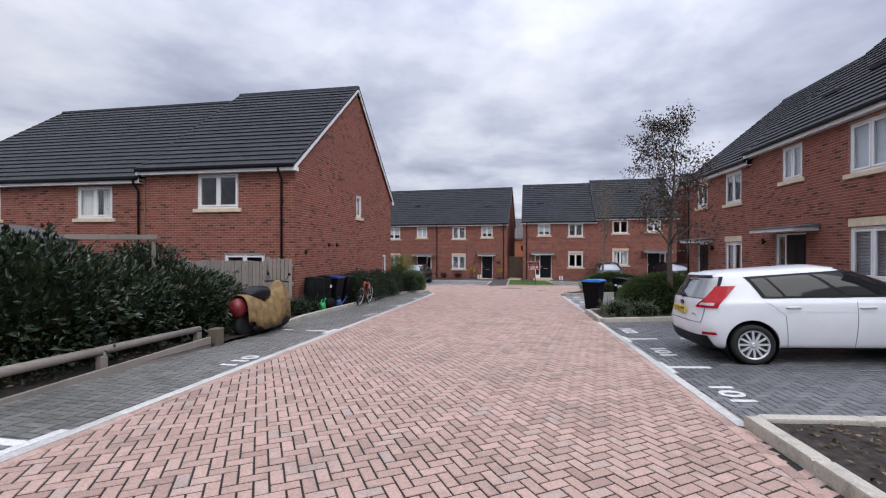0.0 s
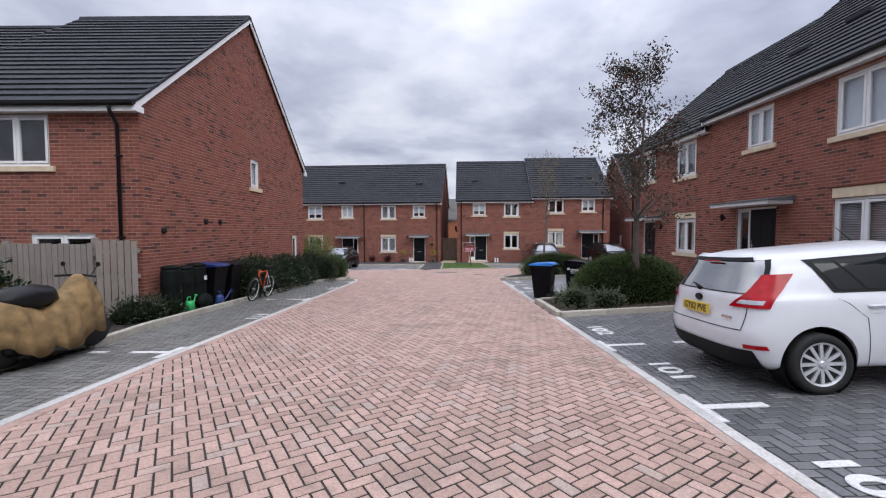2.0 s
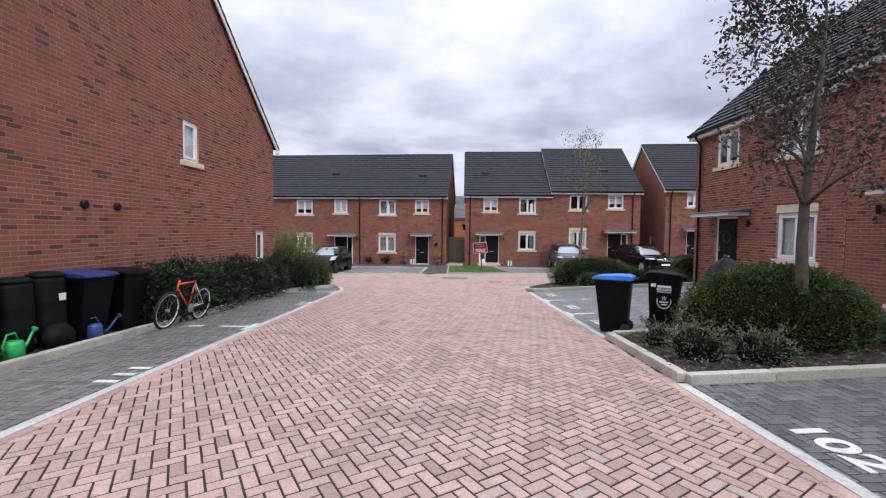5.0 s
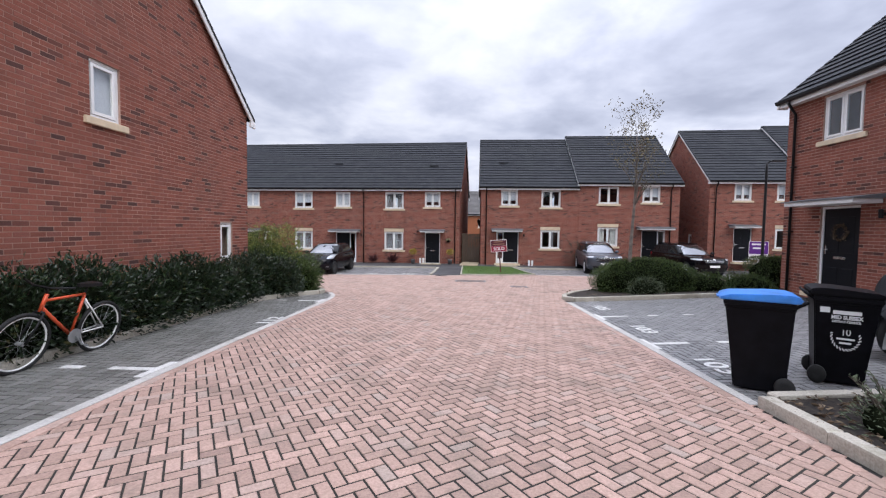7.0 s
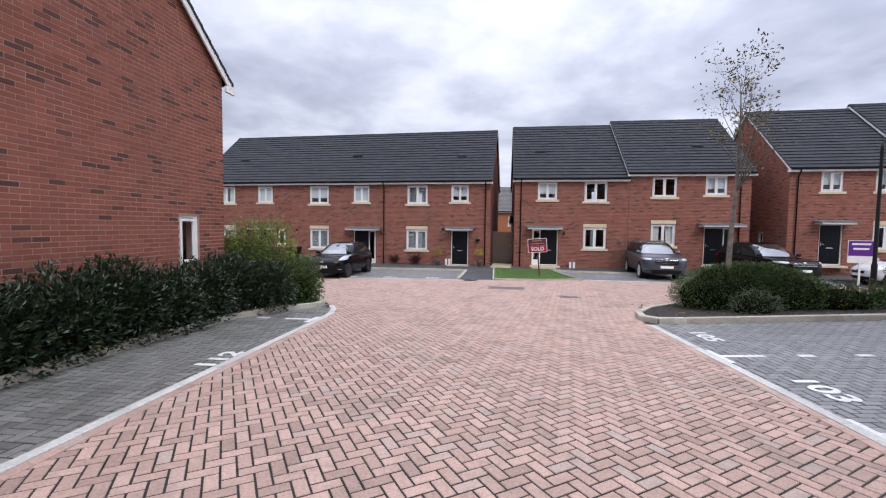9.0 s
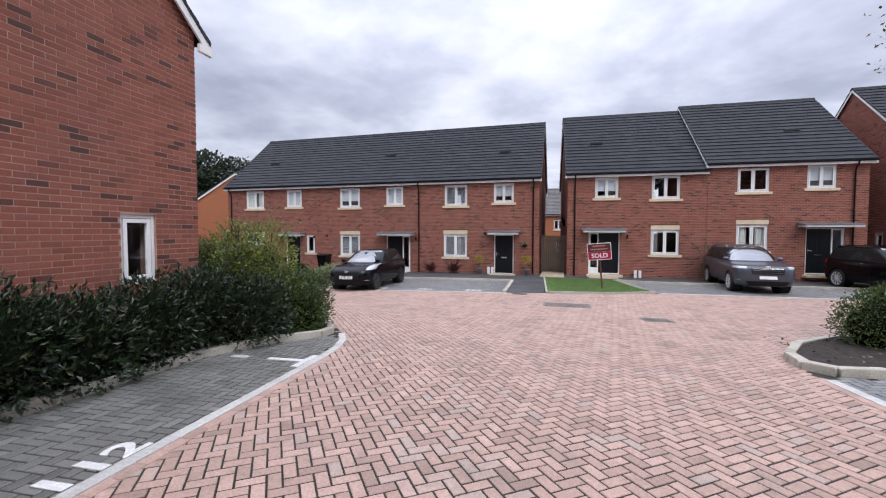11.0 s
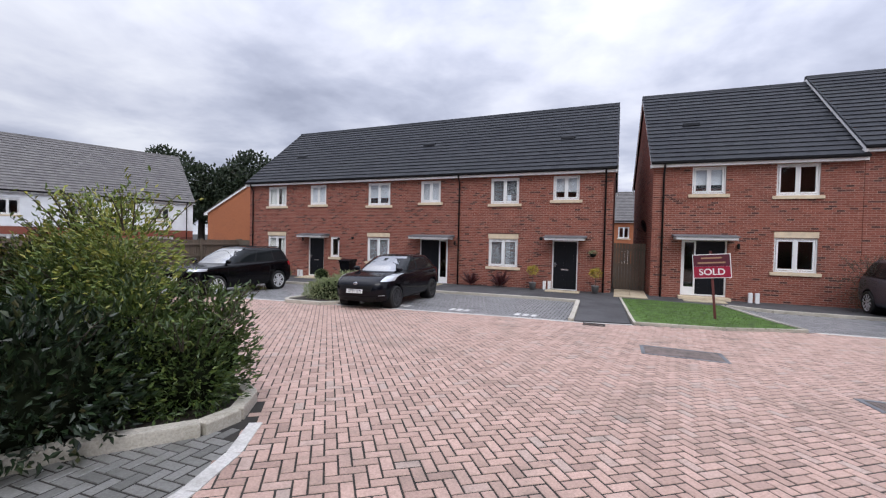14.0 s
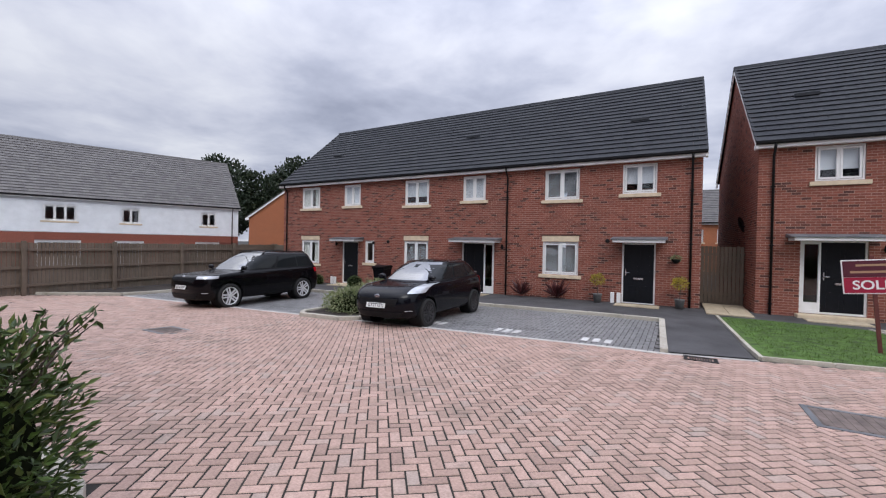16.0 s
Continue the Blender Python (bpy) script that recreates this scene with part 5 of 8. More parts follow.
    def patch(self, low, high, s0, s1, side=1, origin="", nx=14, ns=8, lift=0.006, bow=0.0):
        """A thin panel on the skin between two levels. low and high are its (x0, x1) at the foot and the head;
        origin "tail" or "nose": those are distances from that end of each rail. side 0 spans the car across its tail or nose,
        from centre to the half width fractions given."""
        bm = bmesh.new()
        rows = []
        for k in range(ns + 1):
            f = k / ns
            r = self.rail(s0 + (s1 - s0) * f)
            a, b = low[0] + (high[0] - low[0]) * f, low[1] + (high[1] - low[1]) * f
            kk = min(1.0, max(r[2] - r[0], 1e-6) / 2.4)
            row = []
            for i in range(nx + 1):
                v = a + (b - a) * i / nx
                if side == 0:
                    # v is a fraction of the half width
                    depth = 1 - max(0.0, 1 - abs(v) ** self.square) ** (1 / self.square)
                    x = r[0] + self.caps[0] * kk * depth if origin == "tail" else r[2] - self.caps[1] * kk * depth
                    p = self.spot(r, x)
                    p.y = math.copysign(p.y, v)
                else:
                    x = r[0] + v if origin == "tail" else r[2] - v if origin == "nose" else v
                    p = self.spot(r, x)
                    p.y *= side
                row.append(p)
            rows.append(row)
        mid = Vector((self.length / 2, 0, 0.75))
        grid = []
        for k, row in enumerate(rows):
            out = []
            for i, p in enumerate(row):
                t1 = row[min(i + 1, nx)] - row[max(i - 1, 0)]
                t2 = rows[min(k + 1, ns)][i] - rows[max(k - 1, 0)][i]
                nrm = t1.cross(t2)
                nrm = nrm.normalized() if nrm.length > 1e-9 else Vector((0, 0, 1))
                way = p - mid
                way.x *= 0.35
                if nrm.dot(way) < 0:
                    nrm = -nrm
                edge = bow * (1 - (2 * i / nx - 1) ** 2)
                out.append(bm.verts.new(p + nrm * (lift + edge)))
            grid.append(out)
        for a, b in zip(grid, grid[1:]):
            for k in range(nx):
                bm.faces.new((a[k], a[k + 1], b[k + 1], b[k]))
        return bm


def wheel(car, x, y, r, width, spokes, mat=ALLOY, twin=False):
    out = 1 if y > 0 else -1
    turn = pose(0, 0, 0, -90 * out, 0, 0)
    bm = bmesh.new()
    lathe(bm, [(r * 0.70, -width / 2), (r * 0.93, -width / 2), (r, -width / 2 + 0.03), (r, width / 2 - 0.03), (r * 0.95, width / 2), (r * 0.74, width / 2), (r * 0.71, width / 2 - 0.03)], 36, turn)
    tyre = part("wheel", bm, RUBBER, car, "black tyre", True)
    tyre.matrix_basis = Matrix.Translation((x, y, r))
    bm = bmesh.new()
    lathe(bm, [(r * 0.64, -width * 0.1), (r * 0.735, width / 2 - 0.015), (r * 0.72, width / 2 - 0.002), (r * 0.66, width / 2 - 0.01), (r * 0.64, 0.0)], 36, turn)
    lathe(bm, [(r * 0.13, 0.0), (r * 0.13, width / 2 - 0.005), (r * 0.09, width / 2 + 0.004)], 16, turn)
    for k in range(spokes):
        a = 2 * math.pi * k / spokes
        m = turn @ pose(0, 0, 0, 0, 0, math.degrees(a))
        w = r * (0.105 if spokes > 8 else 0.12)
        for off in ((-0.6, 0.6) if twin else (0,)):
            vs = box(bm, r * 0.1, r * 0.68, -w / 2, w / 2, width / 2 - 0.035, width / 2 - 0.012)
            for v in vs:
                if off:
                    v.co.y += off * w * (1 + 1.0 * v.co.x / r)
                v.co = m @ v.co
    rim = part("rim", bm, mat, tyre, "silver spoked rim")
    bm = bmesh.new()
    lathe(bm, [(r * 0.62, -0.04), (r * 0.62, -0.03)], 24, turn)
    part("brake", bm, TRIM, tyre)
    return tyre


def car(name, m, label, shape, paint, wheel_r, axles, track, dlo, panes, screen, rear, lamp, tail, plate, spokes=10, twin=False, rim=None, group=""):
    """dlo: the dark band of the side windows (x0, x1 at the foot; x0, x1 at the head; two levels); panes: the glass in it, by fractions."""
    c = empty(name, m, label, "car", group)
    me = shape.body([(a, wheel_r + 0.06) for a in axles])
    body = mesh_part("body", me, paint, c)
    me.polygons.foreach_set("use_smooth", [True] * len(me.polygons))
    me.set_sharp_from_angle(angle=radians(40))
    (b0, b1), (h0, h1), sa, sb = dlo
    for sgn in (1, -1):
        part("window_surround", shape.patch((b0, b1), (h0, h1), sa, sb, sgn, "", 24, 10, 0.004), TRIM, body, "black window surround", True)
        for f0, f1 in panes:
            m0, m1 = sa + 0.1 * (sb - sa), sb - 0.1 * (sb - sa)

            def across(f, g):
                foot, head = b0 + (b1 - b0) * f, h0 + (h1 - h0) * f
                return foot + (head - foot) * g
            part("side_window", shape.patch((across(f0, 0.1), across(f1, 0.1)), (across(f0, 0.9), across(f1, 0.9)), m0, m1, sgn, "", 12, 8, 0.009), TINT, body, "dark side glass", True)
        for low, high, s0, s1 in lamp:
            part("headlight", shape.patch(low, high, s0, s1, sgn, "nose", 14, 8, 0.009), LENS, body, "clear headlight", True)
        for low, high, s0, s1 in tail:
            part("tail_light", shape.patch(low, high, s0, s1, sgn, "tail", 18, 14, 0.012), TAIL, body, "red tail light", True)
        ra, fa = axles
        for x0, x1, s0, s1 in ((ra + 0.20, ra + 0.44, 5.3, 4.0), (ra + 0.44, ra + wheel_r + 0.16, 4.0, 1.0), ((ra + fa) / 2 + 0.12, (ra + fa) / 2 + 0.05, 5.3, 1.0), (fa - wheel_r - 0.06, fa - wheel_r - 0.10, 5.0, 1.0)):
            part("door_seam", shape.patch((x0, x0 + 0.007), (x1, x1 + 0.007), s0, s1, sgn, "", 1, 10, 0.0025), TRIM, body)
        part("sill_trim", shape.patch((ra + wheel_r + 0.08, fa - wheel_r - 0.08), (ra + wheel_r + 0.08, fa - wheel_r - 0.08), 0.15, 0.8, sgn, "", 16, 3, 0.004), TRIM, body, "dark sill", True)
        for x in (ra + 0.56, (ra + fa) / 2 + 0.24):
            p = shape.point(x, 4.65)
            bm = bmesh.new()
            tube(bm, [(x - 0.1, sgn * (p.y - 0.004), p.z), (x - 0.07, sgn * (p.y + 0.022), p.z + 0.004), (x + 0.07, sgn * (p.y + 0.022), p.z + 0.004), (x + 0.1, sgn * (p.y - 0.004), p.z)], 0.013, 8)
            part("door_handle", bm, paint, body, "", True)
        mx = b1 - 0.16
        p = shape.point(mx, sa + 0.1)
        bm = bmesh.new()
        bmesh.ops.create_icosphere(bm, subdivisions=3, radius=1.0, matrix=Matrix.Translation((mx, sgn * (p.y + 0.12), p.z + 0.08)) @ Matrix.Diagonal((0.075, 0.115, 0.075, 1)))
        tube(bm, [(mx + 0.02, sgn * (p.y - 0.02), p.z + 0.0), (mx, sgn * (p.y + 0.1), p.z + 0.05)], 0.025, 8)
        part("mirror", bm, paint, body, "rounded door mirror", True)
        for a in axles:
            bm = bmesh.new()
            n = 24
            ring = [[bm.verts.new((a + (wheel_r + 0.052) * math.cos(math.pi * 2 * k / n), sgn * y, (wheel_r + 0.06) * 0.86 + (wheel_r + 0.052) * math.sin(math.pi * 2 * k / n))) for k in range(n)] for y in (0.57, track + 0.06)]
            for k in range(n):
                bm.faces.new((ring[0][k], ring[0][(k + 1) % n], ring[1][(k + 1) % n], ring[1][k]))
            bm.faces.new(ring[0])
            part("wheel_liner", bm, TRIM, body, "black wheel arch liner")
    part("windscreen", shape.patch((-screen[2], screen[2]), (-screen[3], screen[3]), screen[0], screen[1], 0, "nose", 20, 10, 0.006), SCREEN, body, "raked windscreen", True)
    part("rear_window", shape.patch((-rear[2], rear[2]), (-rear[3], rear[3]), rear[0], rear[1], 0, "tail", 24, 10, 0.008), SCREEN, body, "tinted rear window", True)
    for a in axles:
        for sgn in (1, -1):
            wheel(c, a, sgn * track, wheel_r, 0.2, spokes, rim or ALLOY, twin)
    for x, z, sgn, mat in plate:
        p = part("number_plate", boxed(-0.26, 0.26, -0.055, 0.055, 0, 0.012, 0.003), mat, c)
        p.matrix_basis = Matrix.Translation((x, 0, z)) @ pose(0, 0, 0, 90 - 8 * (sgn > 0) - 6, 0, 90 * sgn)
        text = car_text.get(name + label, "")
        if text:
            t = lettering(text, 0.105, INK, "lettering", p, 0.001, 0.002)
            t.matrix_basis = Matrix.Translation((0, -0.004, 0.0135))
    return c


car_text = {}

HATCH = CarShape(3.97, [
    (0.14, 0.21, 3.72, 0.20, 0.72), (0.06, 0.27, 3.90, 0.24, 0.815), (0.012, 0.42, 3.97, 0.40, 0.85), (0.0, 0.58, 3.97, 0.55, 0.862), (0.045, 0.75, 3.92, 0.68, 0.858), (0.07, 0.91, 3.68, 0.835, 0.838),
    (0.10, 0.985, 3.04, 0.965, 0.795), (0.17, 1.10, 2.74, 1.14, 0.745), (0.235, 1.215, 2.44, 1.29, 0.69), (0.28, 1.30, 2.18, 1.385, 0.62), (0.34, 1.35, 2.0, 1.425, 0.52), (0.48, 1.395, 1.88, 1.45, 0.29), (0.60, 1.41, 1.82, 1.455, 0.0)], (0.40, 0.75), 3.3)
SUV = CarShape(4.55, [
    (0.14, 0.27, 4.36, 0.27, 0.80), (0.05, 0.34, 4.50, 0.33, 0.885), (0.0, 0.52, 4.55, 0.52, 0.92), (0.01, 0.74, 4.55, 0.74, 0.93), (0.04, 0.92, 4.52, 0.90, 0.928), (0.06, 1.09, 4.38, 1.00, 0.905),
    (0.09, 1.16, 3.32, 1.10, 0.86), (0.17, 1.32, 3.02, 1.30, 0.80), (0.26, 1.50, 2.70, 1.49, 0.735), (0.34, 1.60, 2.44, 1.61, 0.67), (0.40, 1.645, 2.26, 1.66, 0.58), (0.50, 1.675, 2.10, 1.69, 0.34), (0.56, 1.68, 2.05, 1.70, 0.0)], (0.34, 0.55), 3.4)
CROSSOVER = CarShape(4.2, [
    (0.16, 0.24, 4.0, 0.24, 0.76), (0.06, 0.31, 4.14, 0.29, 0.855), (0.0, 0.48, 4.2, 0.46, 0.89), (0.0, 0.66, 4.2, 0.64, 0.90), (0.05, 0.84, 4.14, 0.80, 0.895), (0.08, 1.01, 3.88, 0.94, 0.872),
    (0.13, 1.08, 3.14, 1.03, 0.82), (0.28, 1.22, 2.84, 1.20, 0.76), (0.44, 1.36, 2.52, 1.36, 0.695), (0.56, 1.45, 2.26, 1.465, 0.62), (0.63, 1.49, 2.08, 1.51, 0.52), (0.74, 1.51, 1.94, 1.54, 0.30), (0.80, 1.515, 1.88, 1.545, 0.0)], (0.42, 0.72), 3.0)


def parked(x, y, heading, roll=0.0):
    """The pose of a car whose rear axle end stands at (x, y) and which points along heading degrees; it sits on the slope."""
    a = radians(heading)
    f = Vector((math.cos(a), math.sin(a)))
    l = 2.6
    z0, z1 = gzf(x, y), gzf(x + f.x * l, y + f.y * l)
    s = Vector((-f.y, f.x))
    zl, zr = gzf(x + s.x * 0.8, y + s.y * 0.8), gzf(x - s.x * 0.8, y - s.y * 0.8)
    return Matrix.Translation((x, y, (zl + zr) / 2)) @ pose(0, 0, 0, 0, 0, heading) @ Euler((math.atan2(zl - zr, 1.6), -math.atan2(z1 - z0, l), 0)).to_matrix().to_4x4()


WHITE_LABEL = "white five-door hatchback parked in a numbered bay"
car_text["car" + WHITE_LABEL] = "GY62 PVE"
HUBCAP = plain("silver_hubcap", (0.60, 0.61, 0.62), 0.4, 0.4, 0.08)
hatch = car("car", parked(2.90, 7.38, -2.2), WHITE_LABEL, HATCH, CAR_WHITE, 0.295, (0.71, 3.19), 0.765,
            ((0.90, 3.02), (0.72, 2.34), 5.9, 8.7), ((0.03, 0.14), (0.16, 0.50), (0.53, 0.95)), (6.15, 9.2, 0.93, 0.90), (5.95, 9.0, 0.90, 0.95),
            (((0.10, 0.62), (0.22, 0.62), 3.7, 4.9),), (((0.025, 0.22), (0.13, 0.38), 4.55, 7.5),), ((0.012, 0.775, -1, PLATE_Y), (3.96, 0.42, 1, PLATE_W)), 12, False, HUBCAP)


def hatch_details():
    c = hatch
    bm = bmesh.new()
    tube(bm, [(0.07, 0.0, 0.985), (0.12, 0.16, 1.02), (0.14, 0.36, 1.03)], [0.022, 0.014, 0.008], 6)
    part("wiper", bm, TRIM, c, "black rear wiper", True)
    part("spoiler", HATCH.patch((-0.84, 0.84), (-0.86, 0.86), 9.3, 10.0, 0, "tail", 24, 4, 0.03), CAR_WHITE, c, "white roof spoiler", True)
    part("spoiler_shade", HATCH.patch((-0.85, 0.85), (-0.85, 0.85), 8.85, 9.4, 0, "tail", 24, 4, 0.022), TRIM, c, "black edge under the spoiler", True)
    part("rear_window_surround", HATCH.patch((-0.93, 0.93), (-0.985, 0.985), 5.82, 9.1, 0, "tail", 30, 10, 0.0045), TRIM, c, "black edge round the rear window", True)
    part("brake_light", boxed(0.215, 0.24, -0.14, 0.14, 1.29, 1.303, 0.003), TAIL, c)
    bm = bmesh.new()
    lathe(bm, [(0.055, 0.0), (0.055, 0.012), (0.04, 0.016)], 20, Matrix.Translation((0.058, 0, 0.885)) @ pose(0, 0, 0, 90, 0, -90) @ Matrix.Diagonal((1.25, 0.7, 1, 1)))
    part("badge", bm, CAR_NAVY, c, "oval badge")
    part("bumper_skirt", HATCH.patch((-0.97, 0.97), (-0.90, 0.90), 0.6, 2.05, 0, "tail", 30, 6, 0.012), TRIM, c, "black lower bumper", True)
    part("tailgate_seam", HATCH.patch((-0.80, 0.80), (-0.80, 0.80), 3.22, 3.27, 0, "tail", 24, 1, 0.004), TRIM, c)
    for sgn in (1, -1):
        part("reflector", HATCH.patch((0.08, 0.24), (0.08, 0.22), 2.15, 2.4, sgn, "tail", 10, 3, 0.008), TAIL, c, "dark red bumper reflector", True)
        part("tailgate_seam", HATCH.patch((sgn * 0.795, sgn * 0.805), (sgn * 0.86, sgn * 0.868), 3.25, 5.9, 0, "tail", 1, 10, 0.004), TRIM, c)
        part("light_lens", HATCH.patch((0.045, 0.17), (0.06, 0.19), 4.75, 5.1, sgn, "tail", 10, 4, 0.016), LENS, c, "clear reversing lens", True)
        part("crease", HATCH.patch((1.0, 3.0), (1.0, 3.0), 4.28, 4.36, sgn, "", 24, 2, 0.005), CAR_WHITE, c, "", True)
    part("model_badge", boxed(0.012, 0.02, -0.60, -0.44, 0.72, 0.75, 0.001), CHROME, c, "small model badge").matrix_basis = Matrix.Translation((0.02, 0, 0.0))
    # aerial at the front of the roof
    bm = bmesh.new()
    tube(bm, [(1.80, 0, 1.45), (1.62, 0, 1.62)], [0.006, 0.003], 5)
    part("aerial", bm, TRIM, c)


hatch_details()
def facing(cx, cy, length, heading):
    """The rear end's place for a car whose middle is at (cx, cy)."""
    a = radians(heading)
    return parked(cx - math.cos(a) * length / 2, cy - math.sin(a) * length / 2, heading)


def nose(c, shape, s0, s1, half, mat=TRIM, fog=True):
    """Grille, lower intake, fog lamps and bonnet lines at the front."""
    g = part("grille", shape.patch((-half * 0.92, half * 0.92), (-half, half), s0, s1, 0, "nose", 20, 6, 0.008), TRIM, c, "dark front grille", True)
    for k in range(3):
        s = s0 + (s1 - s0) * (k + 0.6) / 3.2
        part("slat", shape.patch((-half * 0.9, half * 0.9), (-half * 0.9, half * 0.9), s, s + 0.07, 0, "nose", 20, 1, 0.016), mat, g)
    part("lower_intake", shape.patch((-0.62, 0.62), (-0.74, 0.74), 0.9, 1.75, 0, "nose", 20, 4, 0.008), TRIM, c, "black lower intake", True)
    bm = bmesh.new()
    lathe(bm, [(0.055, 0.0), (0.055, 0.012), (0.04, 0.016)], 18, Matrix.Translation((shape.rail(s1 + 0.25)[2] - 0.004, 0, shape.rail(s1 + 0.25)[3])) @ pose(0, 0, 0, 75, 0, 90) @ Matrix.Diagonal((1.3, 0.7, 1, 1)))
    part("badge", bm, CHROME, c, "small oval badge")
    for sgn in (1, -1):
        part("fog_lamp", shape.patch((0.14, 0.28), (0.14, 0.28), 1.86, 1.96, sgn, "nose", 8, 3, 0.009), LENS, c, "small fog lamp", True)
        part("arch_cladding", shape.patch((0.02, 0.3), (0.02, 0.3), 0.3, 1.2, sgn, "tail", 10, 4, 0.006), TRIM, c, "", True)


DARK_ALLOY = plain("dark_alloy", (0.10, 0.10, 0.105), 0.35, 0.8, 0.1)
LABEL_X = "black crossover parked nose-out beside the small bed"
car_text["car" + LABEL_X] = "GY21 UTJ"
X_SIDE = (((0.56, 3.14), (0.98, 2.44), 5.95, 8.75), ((0.02, 0.16), (0.18, 0.52), (0.55, 0.94)))
S_SIDE = (((0.30, 3.30), (0.52, 2.66), 5.95, 8.75), ((0.02, 0.24), (0.26, 0.55), (0.58, 0.94)))
xo = car("car", facing(-7.55, 31.55, 4.2, -94), LABEL_X, CROSSOVER, CAR_NAVY, 0.335, (0.78, 3.36), 0.80, *X_SIDE, (6.15, 9.2, 0.93, 0.90), (6.05, 9.1, 0.80, 0.86), (((0.14, 0.62), (0.20, 0.72), 4.15, 5.55),), (((0.018, 0.30), (0.05, 0.34), 4.3, 5.5),), ((4.215, 0.56, 1, PLATE_W),), 7, True, DARK_ALLOY)
nose(xo, CROSSOVER, 2.5, 3.5, 0.62, BLACKPL)
LABEL_S = "black sport utility car parked nose-out by the fence"
car_text["car" + LABEL_S] = "GJ16 HTN"
S_LAMP = (((0.05, 0.52), (0.05, 0.52), 4.05, 4.75),)
S_TAIL = (((0.018, 0.28), (0.02, 0.30), 4.2, 5.2),)
suv = car("car", facing(-14.2, 31.6, 4.55, -95), LABEL_S, SUV, CAR_BLACK, 0.37, (0.86, 3.62), 0.83, *S_SIDE, (6.15, 9.2, 0.93, 0.90), (6.05, 9.1, 0.80, 0.86), S_LAMP, S_TAIL, ((4.565, 0.66, 1, PLATE_W),), 5, True)
nose(suv, SUV, 3.6, 4.4, 0.66, BLACKPL)
suv2 = car("car", facing(7.45, 33.75, 4.55, -97), "grey sport utility car with roof rails before the terrace", SUV, CAR_GREY, 0.36, (0.86, 3.62), 0.83, *S_SIDE, (6.15, 9.2, 0.93, 0.90), (6.05, 9.1, 0.80, 0.86), S_LAMP, S_TAIL, ((4.565, 0.60, 1, PLATE_W),), 10)
nose(suv2, SUV, 2.9, 4.3, 0.56, CHROME)
suv3 = car("car", facing(12.2, 33.2, 4.55, -85), "black sport utility car before the end house", SUV, CAR_BLACK, 0.36, (0.86, 3.62), 0.83, *S_SIDE, (6.15, 9.2, 0.93, 0.90), (6.05, 9.1, 0.80, 0.86), S_LAMP, S_TAIL, ((4.565, 0.60, 1, PLATE_W),), 10)
nose(suv3, SUV, 3.2, 4.2, 0.6, CHROME)
far_hatch = car("car", facing(17.3, 31.8, 3.97, 170), "white hatchback parked beyond the island bed", HATCH, CAR_WHITE, 0.295, (0.71, 3.19), 0.765, ((0.90, 3.02), (0.72, 2.34), 5.9, 8.7), ((0.03, 0.14), (0.16, 0.50), (0.53, 0.95)), (6.15, 9.2, 0.93, 0.90), (5.95, 9.0, 0.90, 0.95), (((0.10, 0.62), (0.22, 0.62), 3.7, 4.9),), (((0.025, 0.22), (0.13, 0.38), 4.55, 7.5),), ((3.98, 0.42, 1, PLATE_W),), 10)
nose(far_hatch, HATCH, 2.6, 3.3, 0.5, BLACKPL)
for c in (suv, suv2, suv3):
    for sgn in (1, -1):
        bm = bmesh.new()
        tube(bm, [(0.5, sgn * 0.60, 1.60), (0.62, sgn * 0.60, 1.69), (2.15, sgn * 0.60, 1.70), (2.3, sgn * 0.60, 1.61)], 0.016, 6)
        part("roof_rail", bm, TRIM if c is not suv2 else CHROME, c, "", True)

# ---- hedges, shrubs, trees ----
GB = gzf


def bl(x, y, h, rx, ry, rz=None):
    """An ellipsoid that stands on the ground and is h high."""
    z = GB(x, y)
    rz = rz or h * 0.55
    return (x, y, z + h - rz, rx, ry, rz)


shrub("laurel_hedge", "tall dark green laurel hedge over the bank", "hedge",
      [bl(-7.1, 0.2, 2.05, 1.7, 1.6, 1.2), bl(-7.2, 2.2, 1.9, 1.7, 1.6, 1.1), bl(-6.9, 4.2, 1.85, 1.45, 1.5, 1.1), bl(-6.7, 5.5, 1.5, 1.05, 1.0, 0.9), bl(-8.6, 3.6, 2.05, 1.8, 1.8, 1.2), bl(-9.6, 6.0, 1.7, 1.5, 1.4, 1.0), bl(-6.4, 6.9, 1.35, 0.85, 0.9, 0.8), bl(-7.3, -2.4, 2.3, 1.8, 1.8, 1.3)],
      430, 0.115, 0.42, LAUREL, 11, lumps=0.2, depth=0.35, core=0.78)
shrub("laurel_bush", "dark leafy bush before the timber fence", "bush",
      [bl(-8.0, 7.6, 1.9, 0.9, 0.8, 1.05), bl(-6.9, 8.2, 1.25, 0.7, 0.7, 0.75), bl(-9.2, 8.2, 1.6, 0.9, 0.8, 0.9)], 620, 0.095, 0.45, LAUREL, 12, lumps=0.25, core=0.7, twigs=16, twig_len=0.55)
shrub("low_shrubs", "low dark shrubs spilling over the kerb by the fence", "bush", [bl(-6.1, 10.5, 0.5, 0.4, 0.6, 0.32), bl(-6.1, 11.3, 0.42, 0.36, 0.4, 0.27)], 420, 0.085, 0.3, LAUREL, 13, lumps=0.3, twigs=8, twig_len=0.3)
